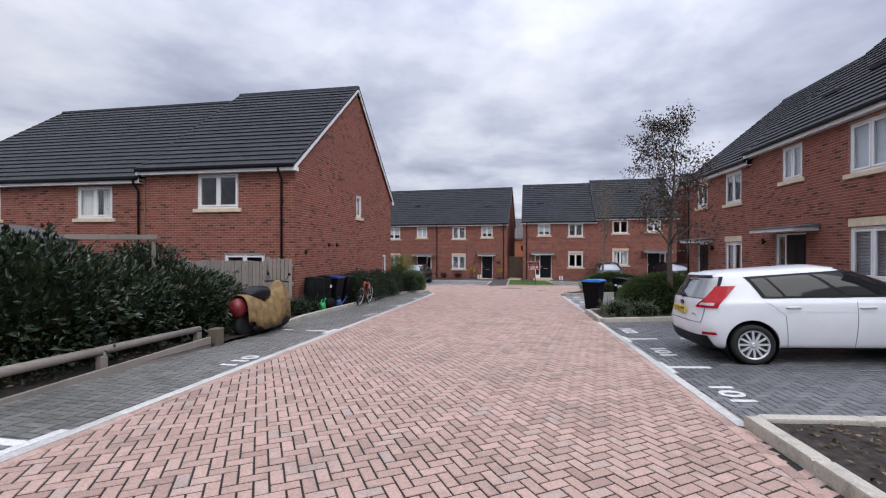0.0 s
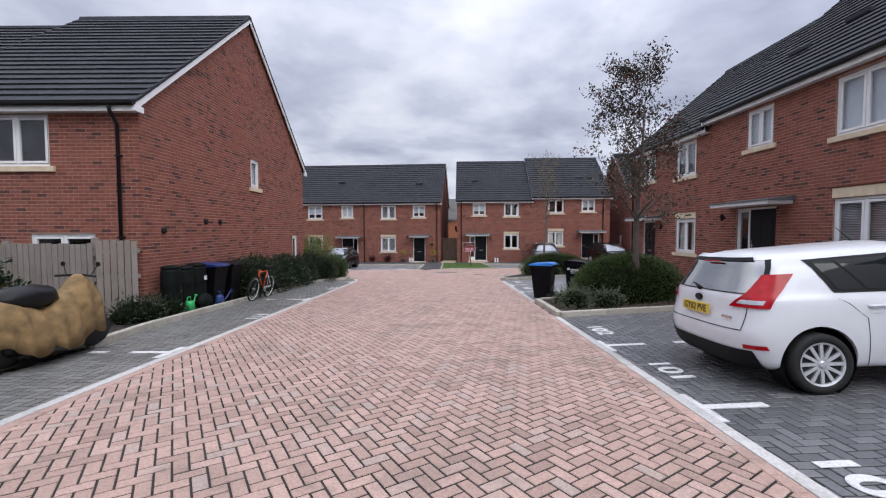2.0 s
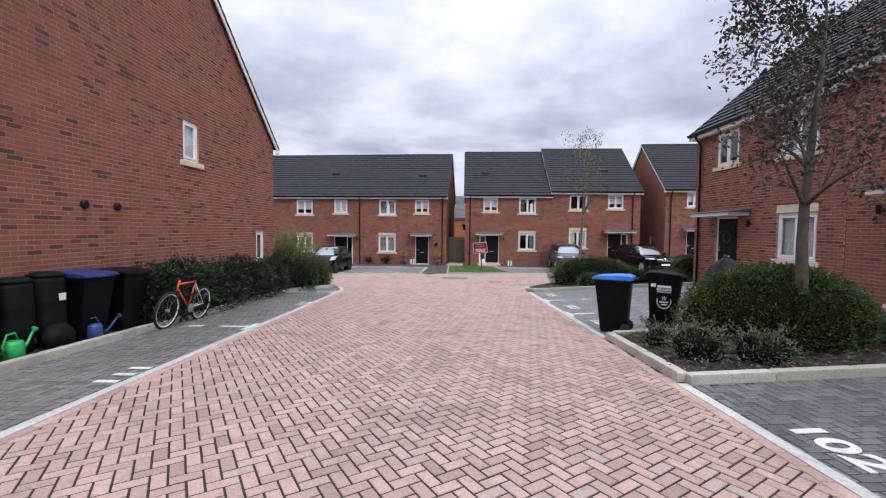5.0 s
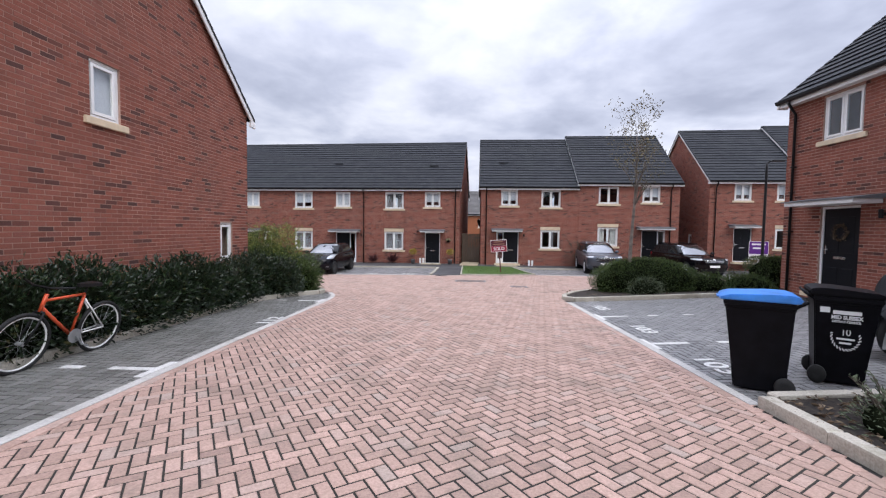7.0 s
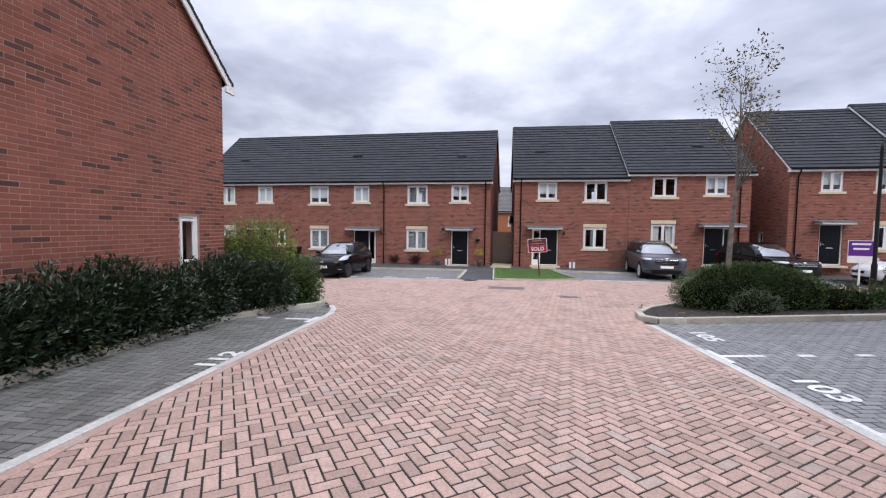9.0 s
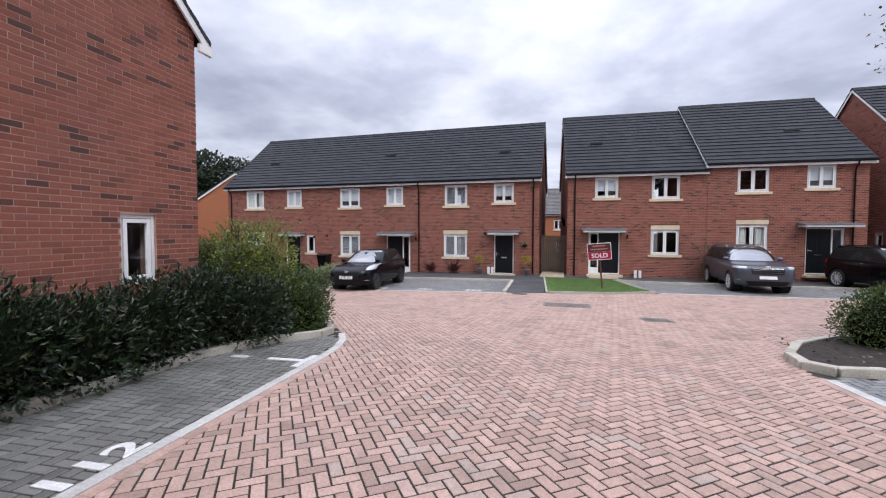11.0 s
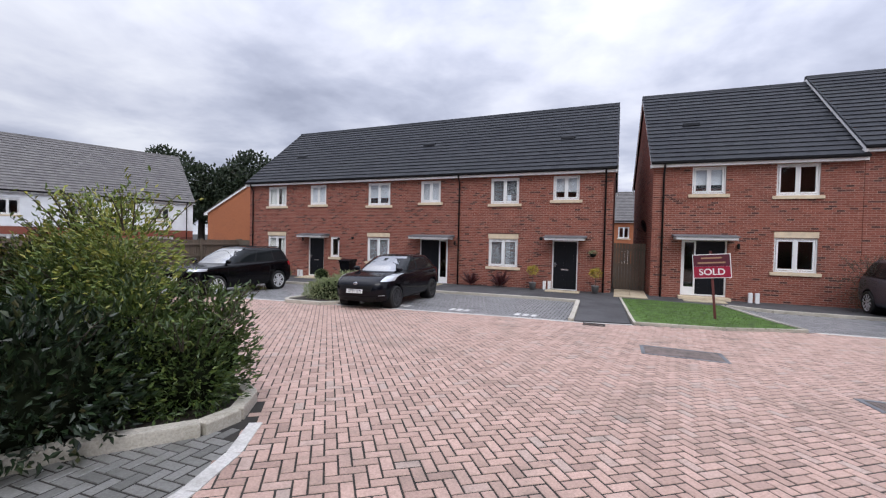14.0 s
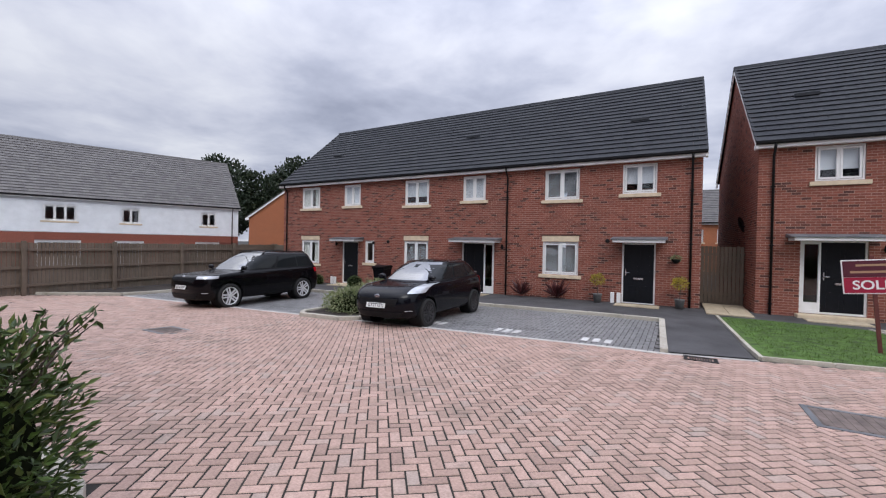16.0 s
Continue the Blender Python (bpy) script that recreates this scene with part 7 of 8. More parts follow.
def bicycle(m):
    """A mountain bicycle along x, leaning a little; wheels 0.68 m."""
    b = empty("bicycle", m, "orange and white mountain bicycle leaning on the hedge", "bicycle")
    r = 0.33
    for x in (0.0, 1.06):
        bm = bmesh.new()
        n = 40
        ring = [(x + r * math.cos(2 * math.pi * k / n), 0, r + r * math.sin(2 * math.pi * k / n)) for k in range(n + 1)]
        tube(bm, ring, 0.024, 8, False)
        w = part("wheel", bm, RUBBER, b, "black knobbly tyre", True)
        bm = bmesh.new()
        tube(bm, [(x + 0.30 * math.cos(2 * math.pi * k / n), 0, r + 0.30 * math.sin(2 * math.pi * k / n)) for k in range(n + 1)], 0.012, 6, False)
        part("rim", bm, WHITE, w, "", True)
        bm = bmesh.new()
        tube(bm, [(x, -0.035, r), (x, 0.035, r)], 0.025, 8)
        for k in range(16):
            a = 2 * math.pi * k / 16
            tube(bm, [(x, 0.02 * (-1) ** k, r), (x + 0.3 * math.cos(a), 0, r + 0.3 * math.sin(a))], 0.0016, 3, False)
        part("spokes", bm, STEEL, w)["kind"] = "stuff"
    head, seat, crank, rear, front = (0.20, 0, 0.80), (0.74, 0, 0.82), (0.62, 0, 0.30), (1.06, 0, r), (0.0, 0, r)
    bm = bmesh.new()
    tube(bm, [head, seat], 0.018, 8)
    tube(bm, [(0.185, 0, 0.72), crank], 0.022, 8)
    tube(bm, [seat, crank], 0.017, 8)
    tube(bm, [(0.17, 0, 0.67), (0.225, 0, 0.88)], 0.021, 8)
    part("frame", bm, ORANGE, b, "orange frame", True)
    bm = bmesh.new()
    for s in (-0.045, 0.045):
        tube(bm, [(seat[0], s * 0.3, 0.76), (rear[0], s, rear[2])], 0.010, 6)
        tube(bm, [(crank[0], s * 0.4, crank[2]), (rear[0], s, rear[2])], 0.011, 6)
    part("stays", bm, WHITE, b, "white rear stays", True)
    bm = bmesh.new()
    for s in (-0.055, 0.055):
        tube(bm, [(0.17, s, 0.67), (0.10, s, 0.5), front[:1] + (s,) + front[2:]], 0.014, 6)
    tube(bm, [(0.17, -0.055, 0.67), (0.17, 0.055, 0.67)], 0.016, 6)
    part("fork", bm, BLACKPL, b, "", True)
    bm = bmesh.new()
    tube(bm, [(0.225, 0, 0.88), (0.21, 0, 0.95), (0.16, 0, 0.97)], 0.015, 8)
    tube(bm, [(0.24, -0.31, 1.0), (0.17, -0.12, 0.97), (0.16, 0, 0.97), (0.17, 0.12, 0.97), (0.24, 0.31, 1.0)], 0.012, 8)
    part("handlebar", bm, BLACKPL, b, "", True)
    bm = bmesh.new()
    tube(bm, [seat, (0.76, 0, 0.92)], 0.013, 8)
    prism(bm, [(0.62, -0.02), (0.78, -0.06), (0.90, -0.075), (0.92, 0.0), (0.90, 0.075), (0.78, 0.06), (0.62, 0.02)], "z", 0.92, 0.965)
    part("saddle", bm, BLACKPL, b)
    bm = bmesh.new()
    lathe(bm, [(0.09, -0.006), (0.09, 0.006)], 20, Matrix.Translation((crank[0], -0.06, crank[2])) @ pose(0, 0, 0, 90, 0, 0))
    tube(bm, [(crank[0], -0.08, crank[2]), (crank[0] + 0.1, -0.08, crank[2] - 0.13), (crank[0] + 0.1, -0.17, crank[2] - 0.13)], 0.010, 6)
    part("crank", bm, STEEL, b)


# a slight slope and a lean towards the hedge
bicycle(Matrix.Translation((-5.55, 14.1, GB(-5.6, 14.15) + 0.0)) @ pose(0, 0, 0, 0, 0, 91) @ pose(0, 0, 0, 9, 2.4, 0))


def covered_scooter(m):
    """A motor scooter under a tan sheet: wheels and a red top box stick out; length along x."""
    b = empty("covered_scooter", m, "motor scooter under a tan sheet with a red top box", "scooter")
    bm = bmesh.new()
    nx_, ns_ = 34, 18
    grid = []
    for i in range(nx_ + 1):
        x = 1.35 * i / nx_
        f = x / 1.35
        top = 0.86 - 0.16 * math.exp(-((f - 0.45) / 0.16) ** 2) + 0.22 * math.exp(-((f - 0.86) / 0.10) ** 2)
        wid = 0.30 + 0.06 * math.sin(f * 3.1) - 0.10 * f
        hem = 0.30 - 0.16 * math.sin(f * 3.14) + 0.05 * math.sin(f * 17)
        row = []
        for k in range(ns_ + 1):
            g = k / ns_ * 2 - 1
            y = wid * math.sin(g * 1.5) * (1 + 0.10 * abs(g) * math.sin(x * 31 + 2 * g))
            z = hem + (top - hem) * (1 - abs(g) ** 2.6) + 0.02 * math.sin(x * 23 + g * 6) * abs(g)
            row.append(bm.verts.new((x, y, z)))
        grid.append(row)
    for a, c in zip(grid, grid[1:]):
        for k in range(ns_):
            bm.faces.new((a[k], a[k + 1], c[k + 1], c[k]))
    sheet = part("sheet", bm, TARP, b, "creased tan canvas sheet", True)
    mod = sheet.modifiers.new("thick", "SOLIDIFY")
    mod.thickness = 0.008
    for x in (0.18, 1.34):
        bm = bmesh.new()
        lathe(bm, [(0.12, -0.05), (0.22, -0.05), (0.25, 0.0), (0.22, 0.05), (0.12, 0.05)], 24, Matrix.Translation((x, 0, 0.25)) @ pose(0, 0, 0, 90, 0, 0))
        lathe(bm, [(0.03, -0.03), (0.12, -0.03), (0.12, 0.03), (0.03, 0.03)], 16, Matrix.Translation((x, 0, 0.25)) @ pose(0, 0, 0, 90, 0, 0))
        part("wheel", bm, RUBBER, b, "", True)
    part("engine", boxed(0.2, 0.95, -0.13, 0.13, 0.16, 0.42, 0.05), BLACKPL, b)
    bm = bmesh.new()
    bmesh.ops.create_icosphere(bm, subdivisions=3, radius=1.0, matrix=Matrix.Translation((0.0, 0, 0.60)) @ Matrix.Diagonal((0.17, 0.17, 0.20, 1)))
    part("top_box", bm, RED_PL, b, "dark red plastic top box", True)
    bm = bmesh.new()
    bmesh.ops.create_icosphere(bm, subdivisions=3, radius=1.0, matrix=Matrix.Translation((0.5, 0, 0.84)) @ Matrix.Diagonal((0.36, 0.22, 0.17, 1)))
    for v in bm.verts:
        v.co += v.normal * 0.03 * noise.noise(v.co * 9)
    part("bag", bm, BLACKPL, b, "black bag strapped on the sheet", True)
    bm = bmesh.new()
    tube(bm, [(1.12, -0.33, 1.05), (1.18, -0.1, 1.06), (1.18, 0.1, 1.06), (1.12, 0.33, 1.05)], 0.016, 8)
    for s in (-1, 1):
        tube(bm, [(1.17, s * 0.2, 1.06), (1.2, s * 0.28, 1.2)], 0.006, 6)
        lathe(bm, [(0.034, -0.006), (0.034, 0.006)], 14, Matrix.Translation((1.2, s * 0.29, 1.215)) @ pose(0, 0, 0, 0, 90, 0))
    part("handlebar", bm, BLACKPL, b)


covered_scooter(on_ground(-5.45, 7.2, 82))
shed = empty("garden_shed", on_ground(-10.6, 5.2, 0), "dark timber garden shed behind the hedge", "shed")
part("wall", boxed(-1.2, 1.2, 0, 1.8, -0.3, 1.85, 0.01), TIMBER_BROWN, shed)
bm = bmesh.new()
prism(bm, [(-1.35, 1.86), (-1.35, 1.92), (0, 2.22), (1.35, 1.92), (1.35, 1.86), (0, 2.16)], "y", -0.15, 1.95)
part("roof", bm, ASPHALT, shed, "felted shed roof")
pole = empty("timber_plank", on_ground(-9.4, 7.0, 8), "pale plank fixed on posts above the hedge", "plank")
part("plank", boxed(0, 2.0, -0.02, 0.02, 1.98, 2.08, 0.004), TIMBER, pole)
for x in (0.1, 1.9):
    part("post", boxed(x - 0.03, x + 0.03, 0.022, 0.08, -0.2, 2.05, 0.004), TIMBER, pole)
# timber edging and a log rail along the bank
part_rail = empty("timber_rail", on_ground(-5.42, 2.6, 91), "grey log rail on short posts along the bank", "rail")
bm = bmesh.new()
tube(bm, [(0, 0, 0.30), (1.6, 0.02, 0.24), (3.6, 0, 0.18)], [0.06, 0.058, 0.052], 10)
part("log", bm, TIMBER, part_rail, "weathered grey log", True)
for x in (0.1, 1.8, 3.55):
    part("post", boxed(x - 0.05, x + 0.05, -0.05, 0.05, -0.15, 0.2 - 0.02 * x, 0.008), TIMBER, part_rail)
edge = empty("timber_edging", on_ground(-5.28, 2.4, 91), "pale timber board edging the bank", "edging")
part("board", boxed(0, 3.9, -0.02, 0.02, -0.22, 0.02, 0.005), TIMBER, edge)
part("peg", boxed(3.95, 4.15, -0.09, 0.09, -0.24, 0.14, 0.01), TIMBER_BROWN, edge, "stub of a brown post")

# ---- signs, lamp, ironwork ----
SIGN_RED = plain("sign_crimson", (0.30, 0.005, 0.035), 0.5, 0, 0.03)
SIGN_MAROON = plain("sign_maroon", (0.075, 0.006, 0.018), 0.5, 0, 0.03)
SIGN_PURPLE = plain("sign_purple", (0.10, 0.015, 0.22), 0.5, 0, 0.03)
GOLD = plain("sign_gold", (0.36, 0.22, 0.13), 0.5, 0, 0.03)
POST_RED = plain("stained_post", (0.12, 0.03, 0.025), 0.7, 0, 0.15)


def agents_board(x, y, turn):
    b = empty("agents_board", on_ground(x, y, turn) @ pose(0, 0, 0, 0, -5, 0), "crimson and maroon sold board on a post", "sign")
    part("post", boxed(-0.03, 0.03, 0.012, 0.06, -0.2, 1.85, 0.003), POST_RED, b, "stained timber post")
    part("spike", boxed(-0.02, 0.02, 0.016, 0.056, -0.25, 0.12, 0.002), WHITE, b)
    board = part("board", boxed(-0.43, 0.43, -0.008, 0.008, 1.14, 1.78, 0.002), WHITE, b, "white-edged board")
    part("upper_field", boxed(-0.41, 0.41, -0.013, -0.009, 1.455, 1.76), SIGN_MAROON, board)
    part("lower_field", boxed(-0.41, 0.41, -0.013, -0.009, 1.16, 1.45), SIGN_RED, board)
    t = lettering("SOLD", 0.235, WHITE, "lettering", board, 0.001, 0.004)
    t.matrix_basis = Matrix.Translation((0, -0.0145, 1.30)) @ pose(0, 0, 0, 90, 0, 0)
    for z, w in ((1.675, 0.46), (1.55, 0.62)):
        part("name_bar", boxed(-w / 2, w / 2, -0.016, -0.0135, z - 0.02, z + 0.02), GOLD, board, "gold bar of lettering")
    return b


agents_board(1.73, 31.8, -12)
pb = empty("agents_board", on_ground(14.9, 31.5, -20), "purple and white agent's board on a post", "sign")
part("post", boxed(-0.03, 0.03, 0.012, 0.06, -0.2, 1.9, 0.003), WHITE, pb)
board2 = part("board", boxed(-0.42, 0.42, -0.008, 0.008, 0.95, 1.9, 0.002), WHITE, pb)
part("field", boxed(-0.40, 0.40, -0.013, -0.009, 1.25, 1.88), SIGN_PURPLE, board2)
for z, w in ((1.75, 0.6), (1.55, 0.5)):
    part("name_bar", boxed(-w / 2, w / 2, -0.016, -0.0135, z - 0.04, z + 0.04), WHITE, board2)

lamp_post = empty("street_lamp", on_ground(13.3, 29.0, 0), "slim black street lamp on the corner", "street lamp")
bm = bmesh.new()
lathe(bm, [(0.09, 0.0), (0.09, 1.0), (0.065, 1.1), (0.05, 5.2), (0.04, 5.45)], 14)
part("column", bm, BLACKPL, lamp_post, "", True)
bm = bmesh.new()
tube(bm, [(0, 0, 5.35), (0.1, 0, 5.5), (0.3, 0, 5.55)], 0.035, 8)
box(bm, 0.2, 0.75, -0.1, 0.1, 5.5, 5.58, 0.02)
part("lantern", bm, BLACKPL, lamp_post, "flat lantern head")


def iron(x0, y0, w, d, turn, name, label, rows, slots=False):
    """A cast cover or gully flush in the paving."""
    m = Matrix.Translation((x0, y0, GB(x0, y0) + 0.004)) @ pose(0, 0, 0, -math.degrees(math.atan(0.042)) if y0 < 27 else -1.5, 0, turn)
    c = empty(name, m, label, "cover")
    bm = bmesh.new()
    for a, b, e, f in ((-w / 2, w / 2, -d / 2, -d / 2 + 0.06), (-w / 2, w / 2, d / 2 - 0.06, d / 2), (-w / 2, -w / 2 + 0.06, -d / 2 + 0.06, d / 2 - 0.06), (w / 2 - 0.06, w / 2, -d / 2 + 0.06, d / 2 - 0.06)):
        box(bm, a, b, e, f, -0.03, 0.004)
    part("frame", bm, LEAD if not slots else BLACKPL, c)
    part("plate", boxed(-w / 2 + 0.06, w / 2 - 0.06, -d / 2 + 0.06, d / 2 - 0.06, -0.03, 0.0 if not slots else -0.012), ASPHALT if slots else IRON, c)
    me = cached(("rib", w, d, slots), lambda: boxed(-0.012 if slots else -0.02, 0.012 if slots else 0.02, -d / 2 + 0.08, d / 2 - 0.08, -0.012, 0.004, 0.001))
    for k in range(rows):
        o = mesh_part("rib", me, BLACKPL if slots else IRON, c)
        o.matrix_basis = Matrix.Translation((-w / 2 + 0.1 + (w - 0.2) * k / max(1, rows - 1), 0, 0))


IRON = plain("rusty_iron", (0.16, 0.125, 0.11), 0.75, 0.2, 0.3, 5, 60, 0.4)
iron(-0.02, 27.3, 1.3, 0.75, -5, "manhole_cover", "wide rusty manhole cover in the red paving", 14)
iron(1.75, 25.25, 0.62, 0.5, 0, "manhole_cover", "small rusty manhole cover in the red paving", 7)
iron(-11.1, 26.95, 0.9, 0.6, -5, "manhole_cover", "rusty manhole cover near the bays", 9)
dx_, dy_ = tp(3.35, -7.0)
iron(dx_, dy_, 0.5, 0.34, -4, "gully_grate", "black slotted gully grate at the path's foot", 9, True)

# ---- pots and door-side things ----
POT = plain("grey_pot", (0.16, 0.16, 0.155), 0.7, 0, 0.15)
for u in (0.62, 3.05):
    x, y = tp(u, -0.42)
    b = empty("potted_tree", on_ground(x, y, 0, 0.03), "small yellow-leaved tree in a pot by the door", "plant", "potted trees")
    bm = bmesh.new()
    lathe(bm, [(0.11, 0.0), (0.14, 0.26), (0.155, 0.28), (0.155, 0.3), (0.13, 0.3), (0.1, 0.27)], 18)
    part("pot", bm, POT, b, "", True)
    bm = bmesh.new()
    tube(bm, [(0, 0, 0.25), (0.02, 0, 0.7)], 0.012, 6)
    part("stem", bm, TWIG, b)
    rng = np.random.default_rng(71)
    p, d = blob_points([(0, 0, 0.78, 0.22, 0.2, 0.17)], 700, rng, 0.2, 2, 0.7)
    mesh_part("leaves", leaves_mesh("leaves", p, d, 0.07, 0.5, rng), YELLOW, b)["kind"] = "stuff"
x, y = tp(2.92, -0.2)
hb = empty("hanging_basket", Matrix.Translation((x, y, 0.28)), "small hanging basket with white flowers on the wall", "basket")
bm = bmesh.new()
lathe(bm, [(0.03, -0.14), (0.10, -0.09), (0.14, 0.0), (0.12, 0.0)], 14)
part("bowl", bm, BUTT, hb, "", True)
bm = bmesh.new()
tube(bm, [(0, 0.2, 0.22), (0, 0.0, 0.26), (0, 0, 0.0)], 0.006, 5)
part("bracket", bm, BLACKPL, hb)
rng = np.random.default_rng(72)
p, d = blob_points([(0, 0, 0.04, 0.15, 0.13, 0.08)], 900, rng, 0.2, 2, 0.5)
mesh_part("foliage", leaves_mesh("foliage", p, d, 0.05, 0.6, rng), VARIEG, hb)["kind"] = "stuff"
for u in (1.0, 8.05, -12.0):
    x, y = tp(u, -0.15)
    mb = empty("meter_posts", on_ground(x, y, -5, 0.02), "pair of short pale meter bollards by the wall", "bollard", "meter bollards")
    for k in (0, 0.2):
        part("bollard", boxed(k, k + 0.12, -0.05, 0.05, -0.1, 0.36, 0.01), WHITE, mb)
x, y = tp(4.75, 1.9)
sd = empty("satellite_dish", Matrix.Translation((x, y, 1.45)) @ pose(0, 0, 0, 0, 0, 150), "dark satellite dish on the gable wall", "satellite dish")
bm = bmesh.new()
lathe(bm, [(0.02, 0.0), (0.15, 0.02), (0.26, 0.07), (0.265, 0.075), (0.15, 0.03), (0.02, 0.012)], 24, pose(0, 0, 0, 75, 0, -90))
part("dish", bm, BLACKPL, sd, "", True)
bm = bmesh.new()
tube(bm, [(0, 0, 0), (-0.12, 0, -0.05), (-0.25, 0, -0.05)], 0.016, 6)
tube(bm, [(0, 0, -0.22), (0.25, 0, -0.1)], 0.009, 5)
part("arm", bm, BLACKPL, sd)
wr = empty("door_wreath", Matrix.Translation((8.4, 20.25 - 0.51, 1.1)) @ pose(0, 0, 0, 0, 0, -90), "round dried wreath hung on the black door", "wreath")
rng = np.random.default_rng(73)
a = rng.uniform(0, 6.28, 500)
ring = np.stack([0.17 * np.cos(a), rng.normal(0, 0.015, 500), 0.17 * np.sin(a)], 1) + rng.normal(0, 0.018, (500, 3))
mesh_part("leaves", leaves_mesh("leaves", ring, rng.normal(0, 1, (500, 3)), 0.05, 0.4, rng), LITTER, wr)["kind"] = "stuff"
COVER_BLACK = plain("black_cover_cloth", (0.006, 0.006, 0.008), 0.5, 0, 0.3, 6, 60, 0.3, **{"Specular IOR Level": 0.2})
COVER_SILVER = plain("silver_cover_cloth", (0.34, 0.35, 0.36), 0.42, 0.2, 0.2, 6, 70, 0.4)


def covered_motorcycle(m):
    """A motorcycle under a two-tone cover: the cover hangs in folds over seat and handlebar; length along x."""
    b = empty("covered_motorcycle", m, "motorcycle under a black and silver cover behind the bins", "motorcycle")
    n = 40

    def top(f):
        return 0.82 + 0.42 * math.exp(-((f - 0.30) / 0.13) ** 2) + 0.16 * math.exp(-((f - 0.68) / 0.2) ** 2) - 0.30 * f ** 6 - 0.25 * (1 - f) ** 8

    def wide(f):
        return (0.24 + 0.16 * math.exp(-((f - 0.30) / 0.14) ** 2)) * (1 - (2 * f - 1) ** 6 * 0.75)

    for name, mat, c0, c1 in (("upper_cover", COVER_BLACK, 0.0, 0.62), ("lower_cover", COVER_SILVER, 0.60, 1.0)):
        bm = bmesh.new()
        for sgn in (1, -1):
            grid = []
            for i in range(n + 1):
                f = i / n
                h, w = top(f), wide(f)
                row = []
                for k in range(9):
                    g = c0 + (c1 - c0) * k / 8
                    z = h - (h - 0.14) * g ** 1.4
                    y = w * math.sin(min(1.0, g * 2.2) * math.pi / 2) * (1 + 0.18 * g) + 0.025 * g * math.sin(f * 34 + 5 * g) + (0.004 if mat is COVER_BLACK else 0.0)
                    row.append(bm.verts.new((2.0 * f - 1.0, sgn * y, z)))
                grid.append(row)
            for p, q in zip(grid, grid[1:]):
                for k in range(8):
                    bm.faces.new((p[k], p[k + 1], q[k + 1], q[k]))
        bmesh.ops.remove_doubles(bm, verts=bm.verts[:], dist=1e-4)
        part(name, bm, mat, b, "black cloth" if mat is COVER_BLACK else "silver cloth", True)
    for x in (-0.68, 0.70):
        bm = bmesh.new()
        lathe(bm, [(0.18, -0.05), (0.28, -0.05), (0.31, 0.0), (0.28, 0.05), (0.18, 0.05)], 24, Matrix.Translation((x, 0, 0.31)) @ pose(0, 0, 0, 90, 0, 0))
        part("wheel", bm, RUBBER, b, "", True)


covered_motorcycle(on_ground(5.72, 15.25, 12))

# ---- houses beyond ----
WHITEBOARD = plain("white_weatherboard", (0.78, 0.80, 0.82), 0.5, 0, 0.04, 2)
FAR_LOOK = "long house with white weatherboard over red brick"
m_w = pose(-46.2, 20.7, 0, 0, 0, 66.1)
wf = []
for x, w, n in ((1.2, 1.0, 2), (4.0, 1.0, 2), (7.2, 1.0, 2), (9.6, 1.0, 2), (12.0, 1.0, 2), (16.6, 1.75, 3), (20.9, 1.15, 2), (26.2, 1.15, 2)):
    wf.append(("win", x, x + w, 1.75, 2.85, n, False, ""))
    wf.append(("win", x - 0.3, x + w + 0.2, -0.9, 0.35, n, False, ""))
wh = terraced_house(m_w, 29.1, 9.0, 3.45, 8.0, -2.2, FAR_LOOK, wf, ("left", "right"), mat=WHITEBOARD, tiles=ROOF_BROWN, bricks=False, gable_bricks=False, pipe=28.6)
for k in range(14):
    z = 0.98 + k * 0.165
    for a, b in ((0.0, 16.5), (18.45, 20.8), (22.15, 26.1), (27.45, 29.1)):
        if 1.6 < z < 2.95:
            bm = bmesh.new()
            prism(bm, [(0.008, z), (-0.03, z), (-0.012, z + 0.16), (0.008, z + 0.16)], "x", a, b)
            part("weatherboard", bm, WHITEBOARD, wh)
        elif a == 0.0:
            bm = bmesh.new()
            prism(bm, [(0.008, z), (-0.03, z), (-0.012, z + 0.16), (0.008, z + 0.16)], "x", 0.0, 29.1)
            part("weatherboard", bm, WHITEBOARD, wh)
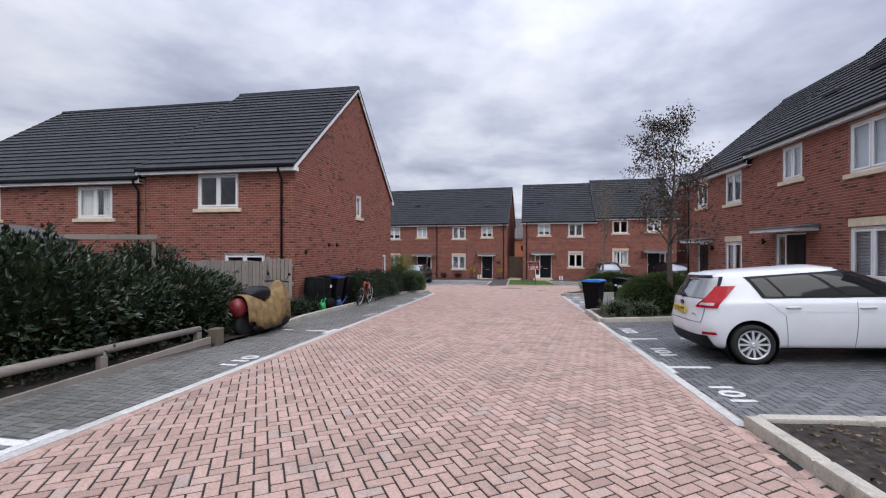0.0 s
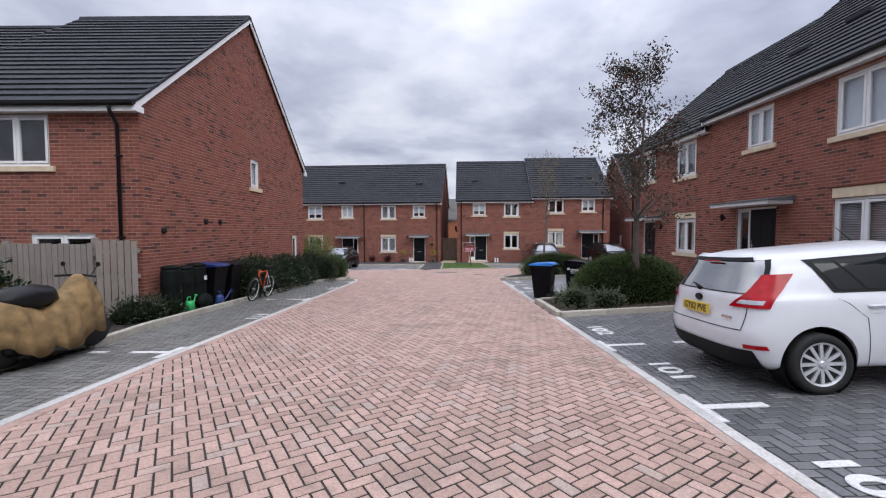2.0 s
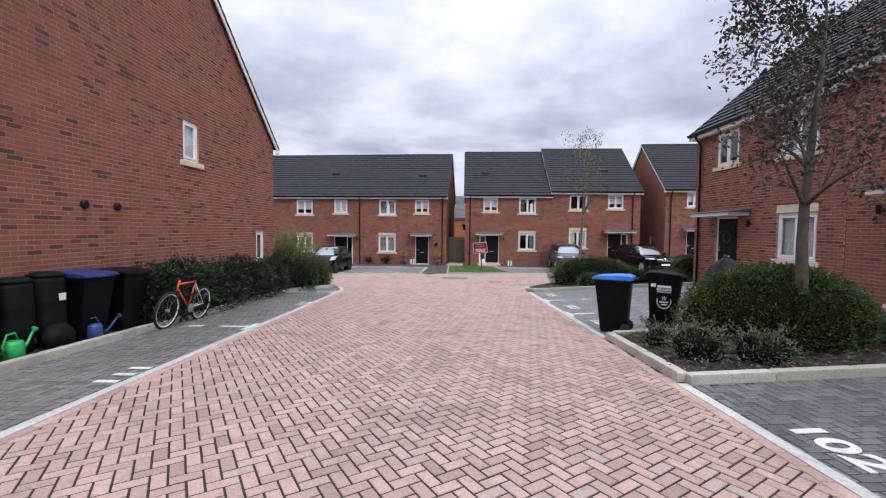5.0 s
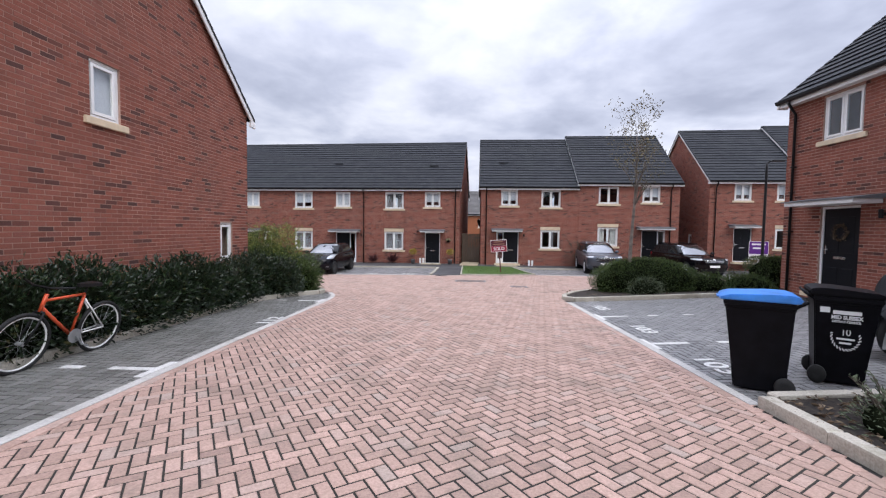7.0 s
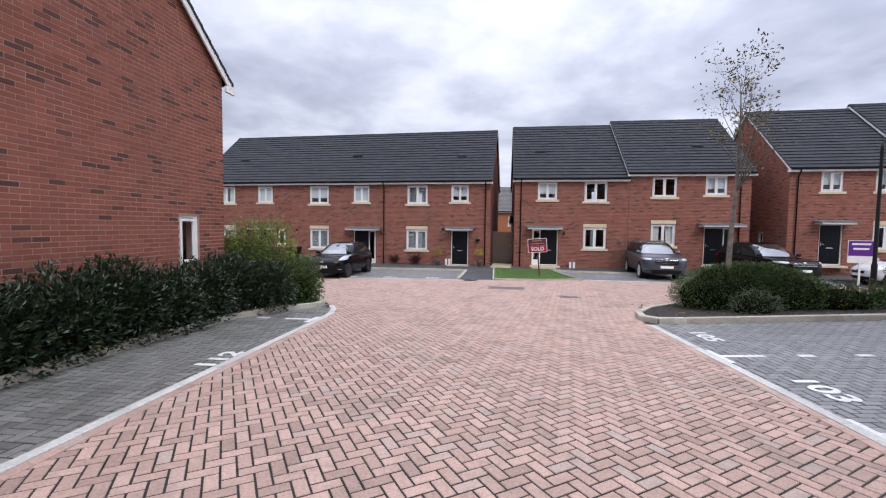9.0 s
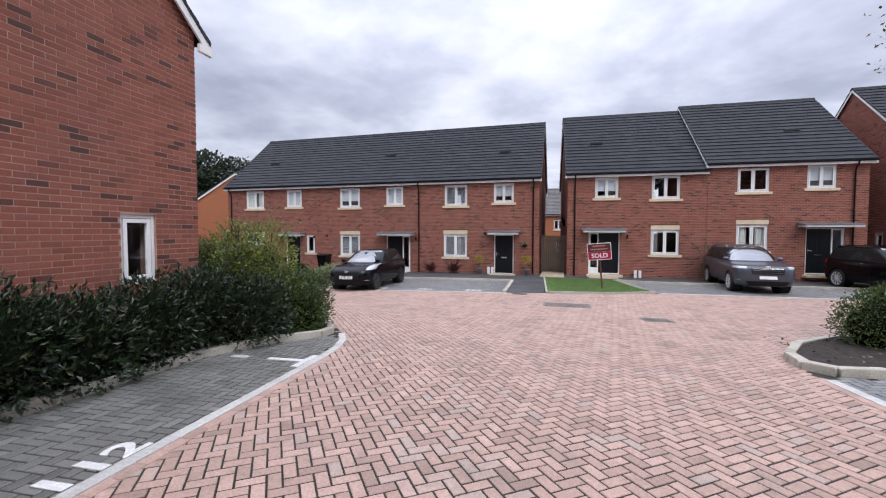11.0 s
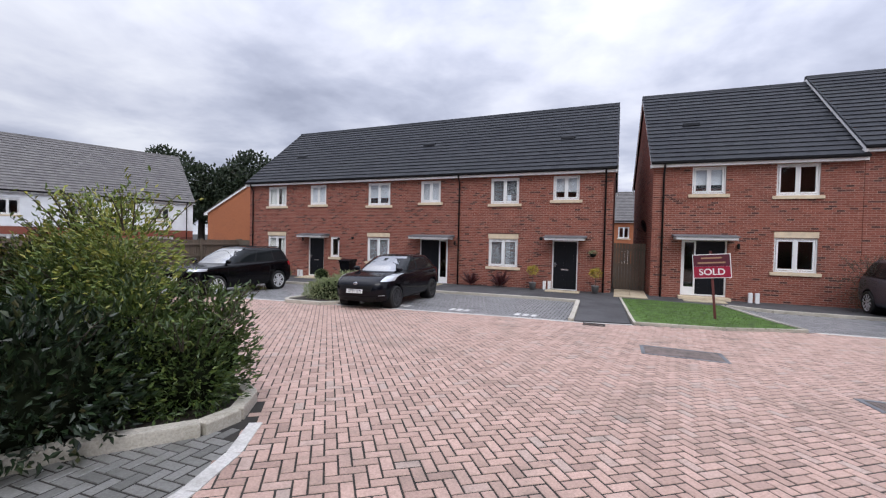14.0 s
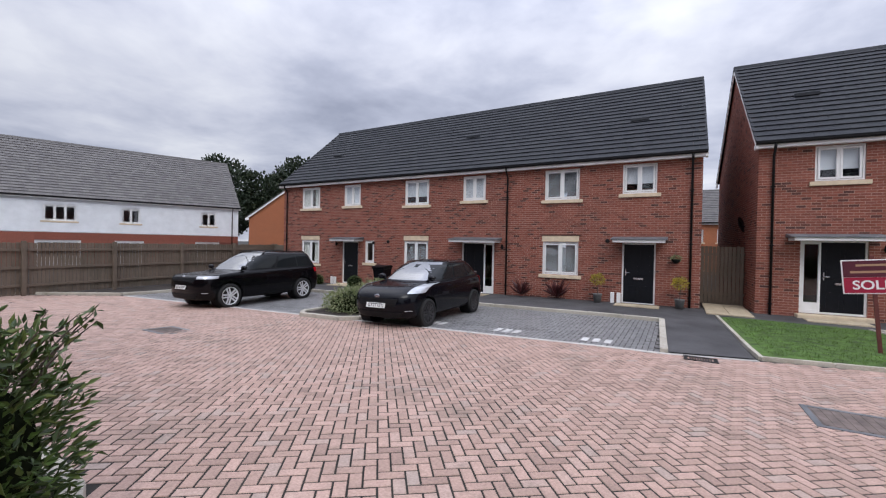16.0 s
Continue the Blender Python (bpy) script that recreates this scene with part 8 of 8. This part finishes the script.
for a, b in ((0.0, 16.2), (18.6, 20.5), (22.3, 25.8), (27.6, 29.1)):
    part("brick_base", boxed(a, b, -0.02, 0.006, -2.2, 0.93), BRICK, wh, "red brick lower wall")
part("brick_base", boxed(16.2, 29.1, -0.022, 0.006, 0.4, 0.935), BRICK, wh)
terraced_house(pose(-22.3, 49.2, 0, 0, 0, 135), 8, 8.4, 2.3, 5.9, -2.2, "orange brick house with its gable to the fence", [], ("left", "right"), mat=BRICK_ORANGE, tiles=ROOF_BROWN, bricks=False, gable_bricks=False)
terraced_house(pose(-6, 63, 0, 0, 0, 0), 12, 9, 2.9, 6.2, -2.4, "orange-brown house seen through the gap", [("win", 8.0, 9.0, 1.2, 2.3, 2, False, ""), ("win", 8.2, 9.0, -1.2, 0.0, 2, False, ""), ("win", 10.0, 10.8, 1.2, 2.3, 2, False, "")], ("left", "right"), mat=BRICK_ORANGE, tiles=ROOF_BROWN, bricks=False, gable_bricks=False)

# ---- single bricks and paving blocks ----


def unit_block(name, w, d, h, chamfer):
    return many_boxes(name, [(-w / 2, -d / 2, -h)], [(w / 2, d / 2, 0.0)], lambda v: v, chamfer)


for owner, mat, mids, sizes, turn, level in PIECES:
    blocks = {}
    for p, sz, up in zip(mids, sizes, level):
        key = (round(float(sz[0]), 3), round(float(sz[1]), 3))
        if key not in blocks:
            blocks[key] = unit_block("paver", key[0], key[1], 0.05, 0.004)
        x, y = float(p[0]), float(p[1])
        sy = (GB(x, y + 0.1) - GB(x, y - 0.1)) / 0.2
        sx = (GB(x + 0.1, y) - GB(x - 0.1, y)) / 0.2
        ob = mesh_part("paver", blocks[key], mat, owner)
        ob.matrix_basis = Matrix.Translation((x, y, float(p[2]) + float(up))) @ Euler((math.atan(sy), -math.atan(sx), 0)).to_matrix().to_4x4() @ pose(0, 0, 0, 0, 0, turn)

for owner, mat, lows in BRICK_PIECES:
    me = many_boxes("brick", [(0, 0, 0)], [(0.213, 0.0625, 0.0036)], lambda v: np.stack([v[:, 0], -v[:, 2], v[:, 1]], 1))
    for p in lows:
        ob = mesh_part("brick", me, mat, owner)
        ob.matrix_basis = Matrix.Translation((float(p[0]), 0.008, float(p[1])))
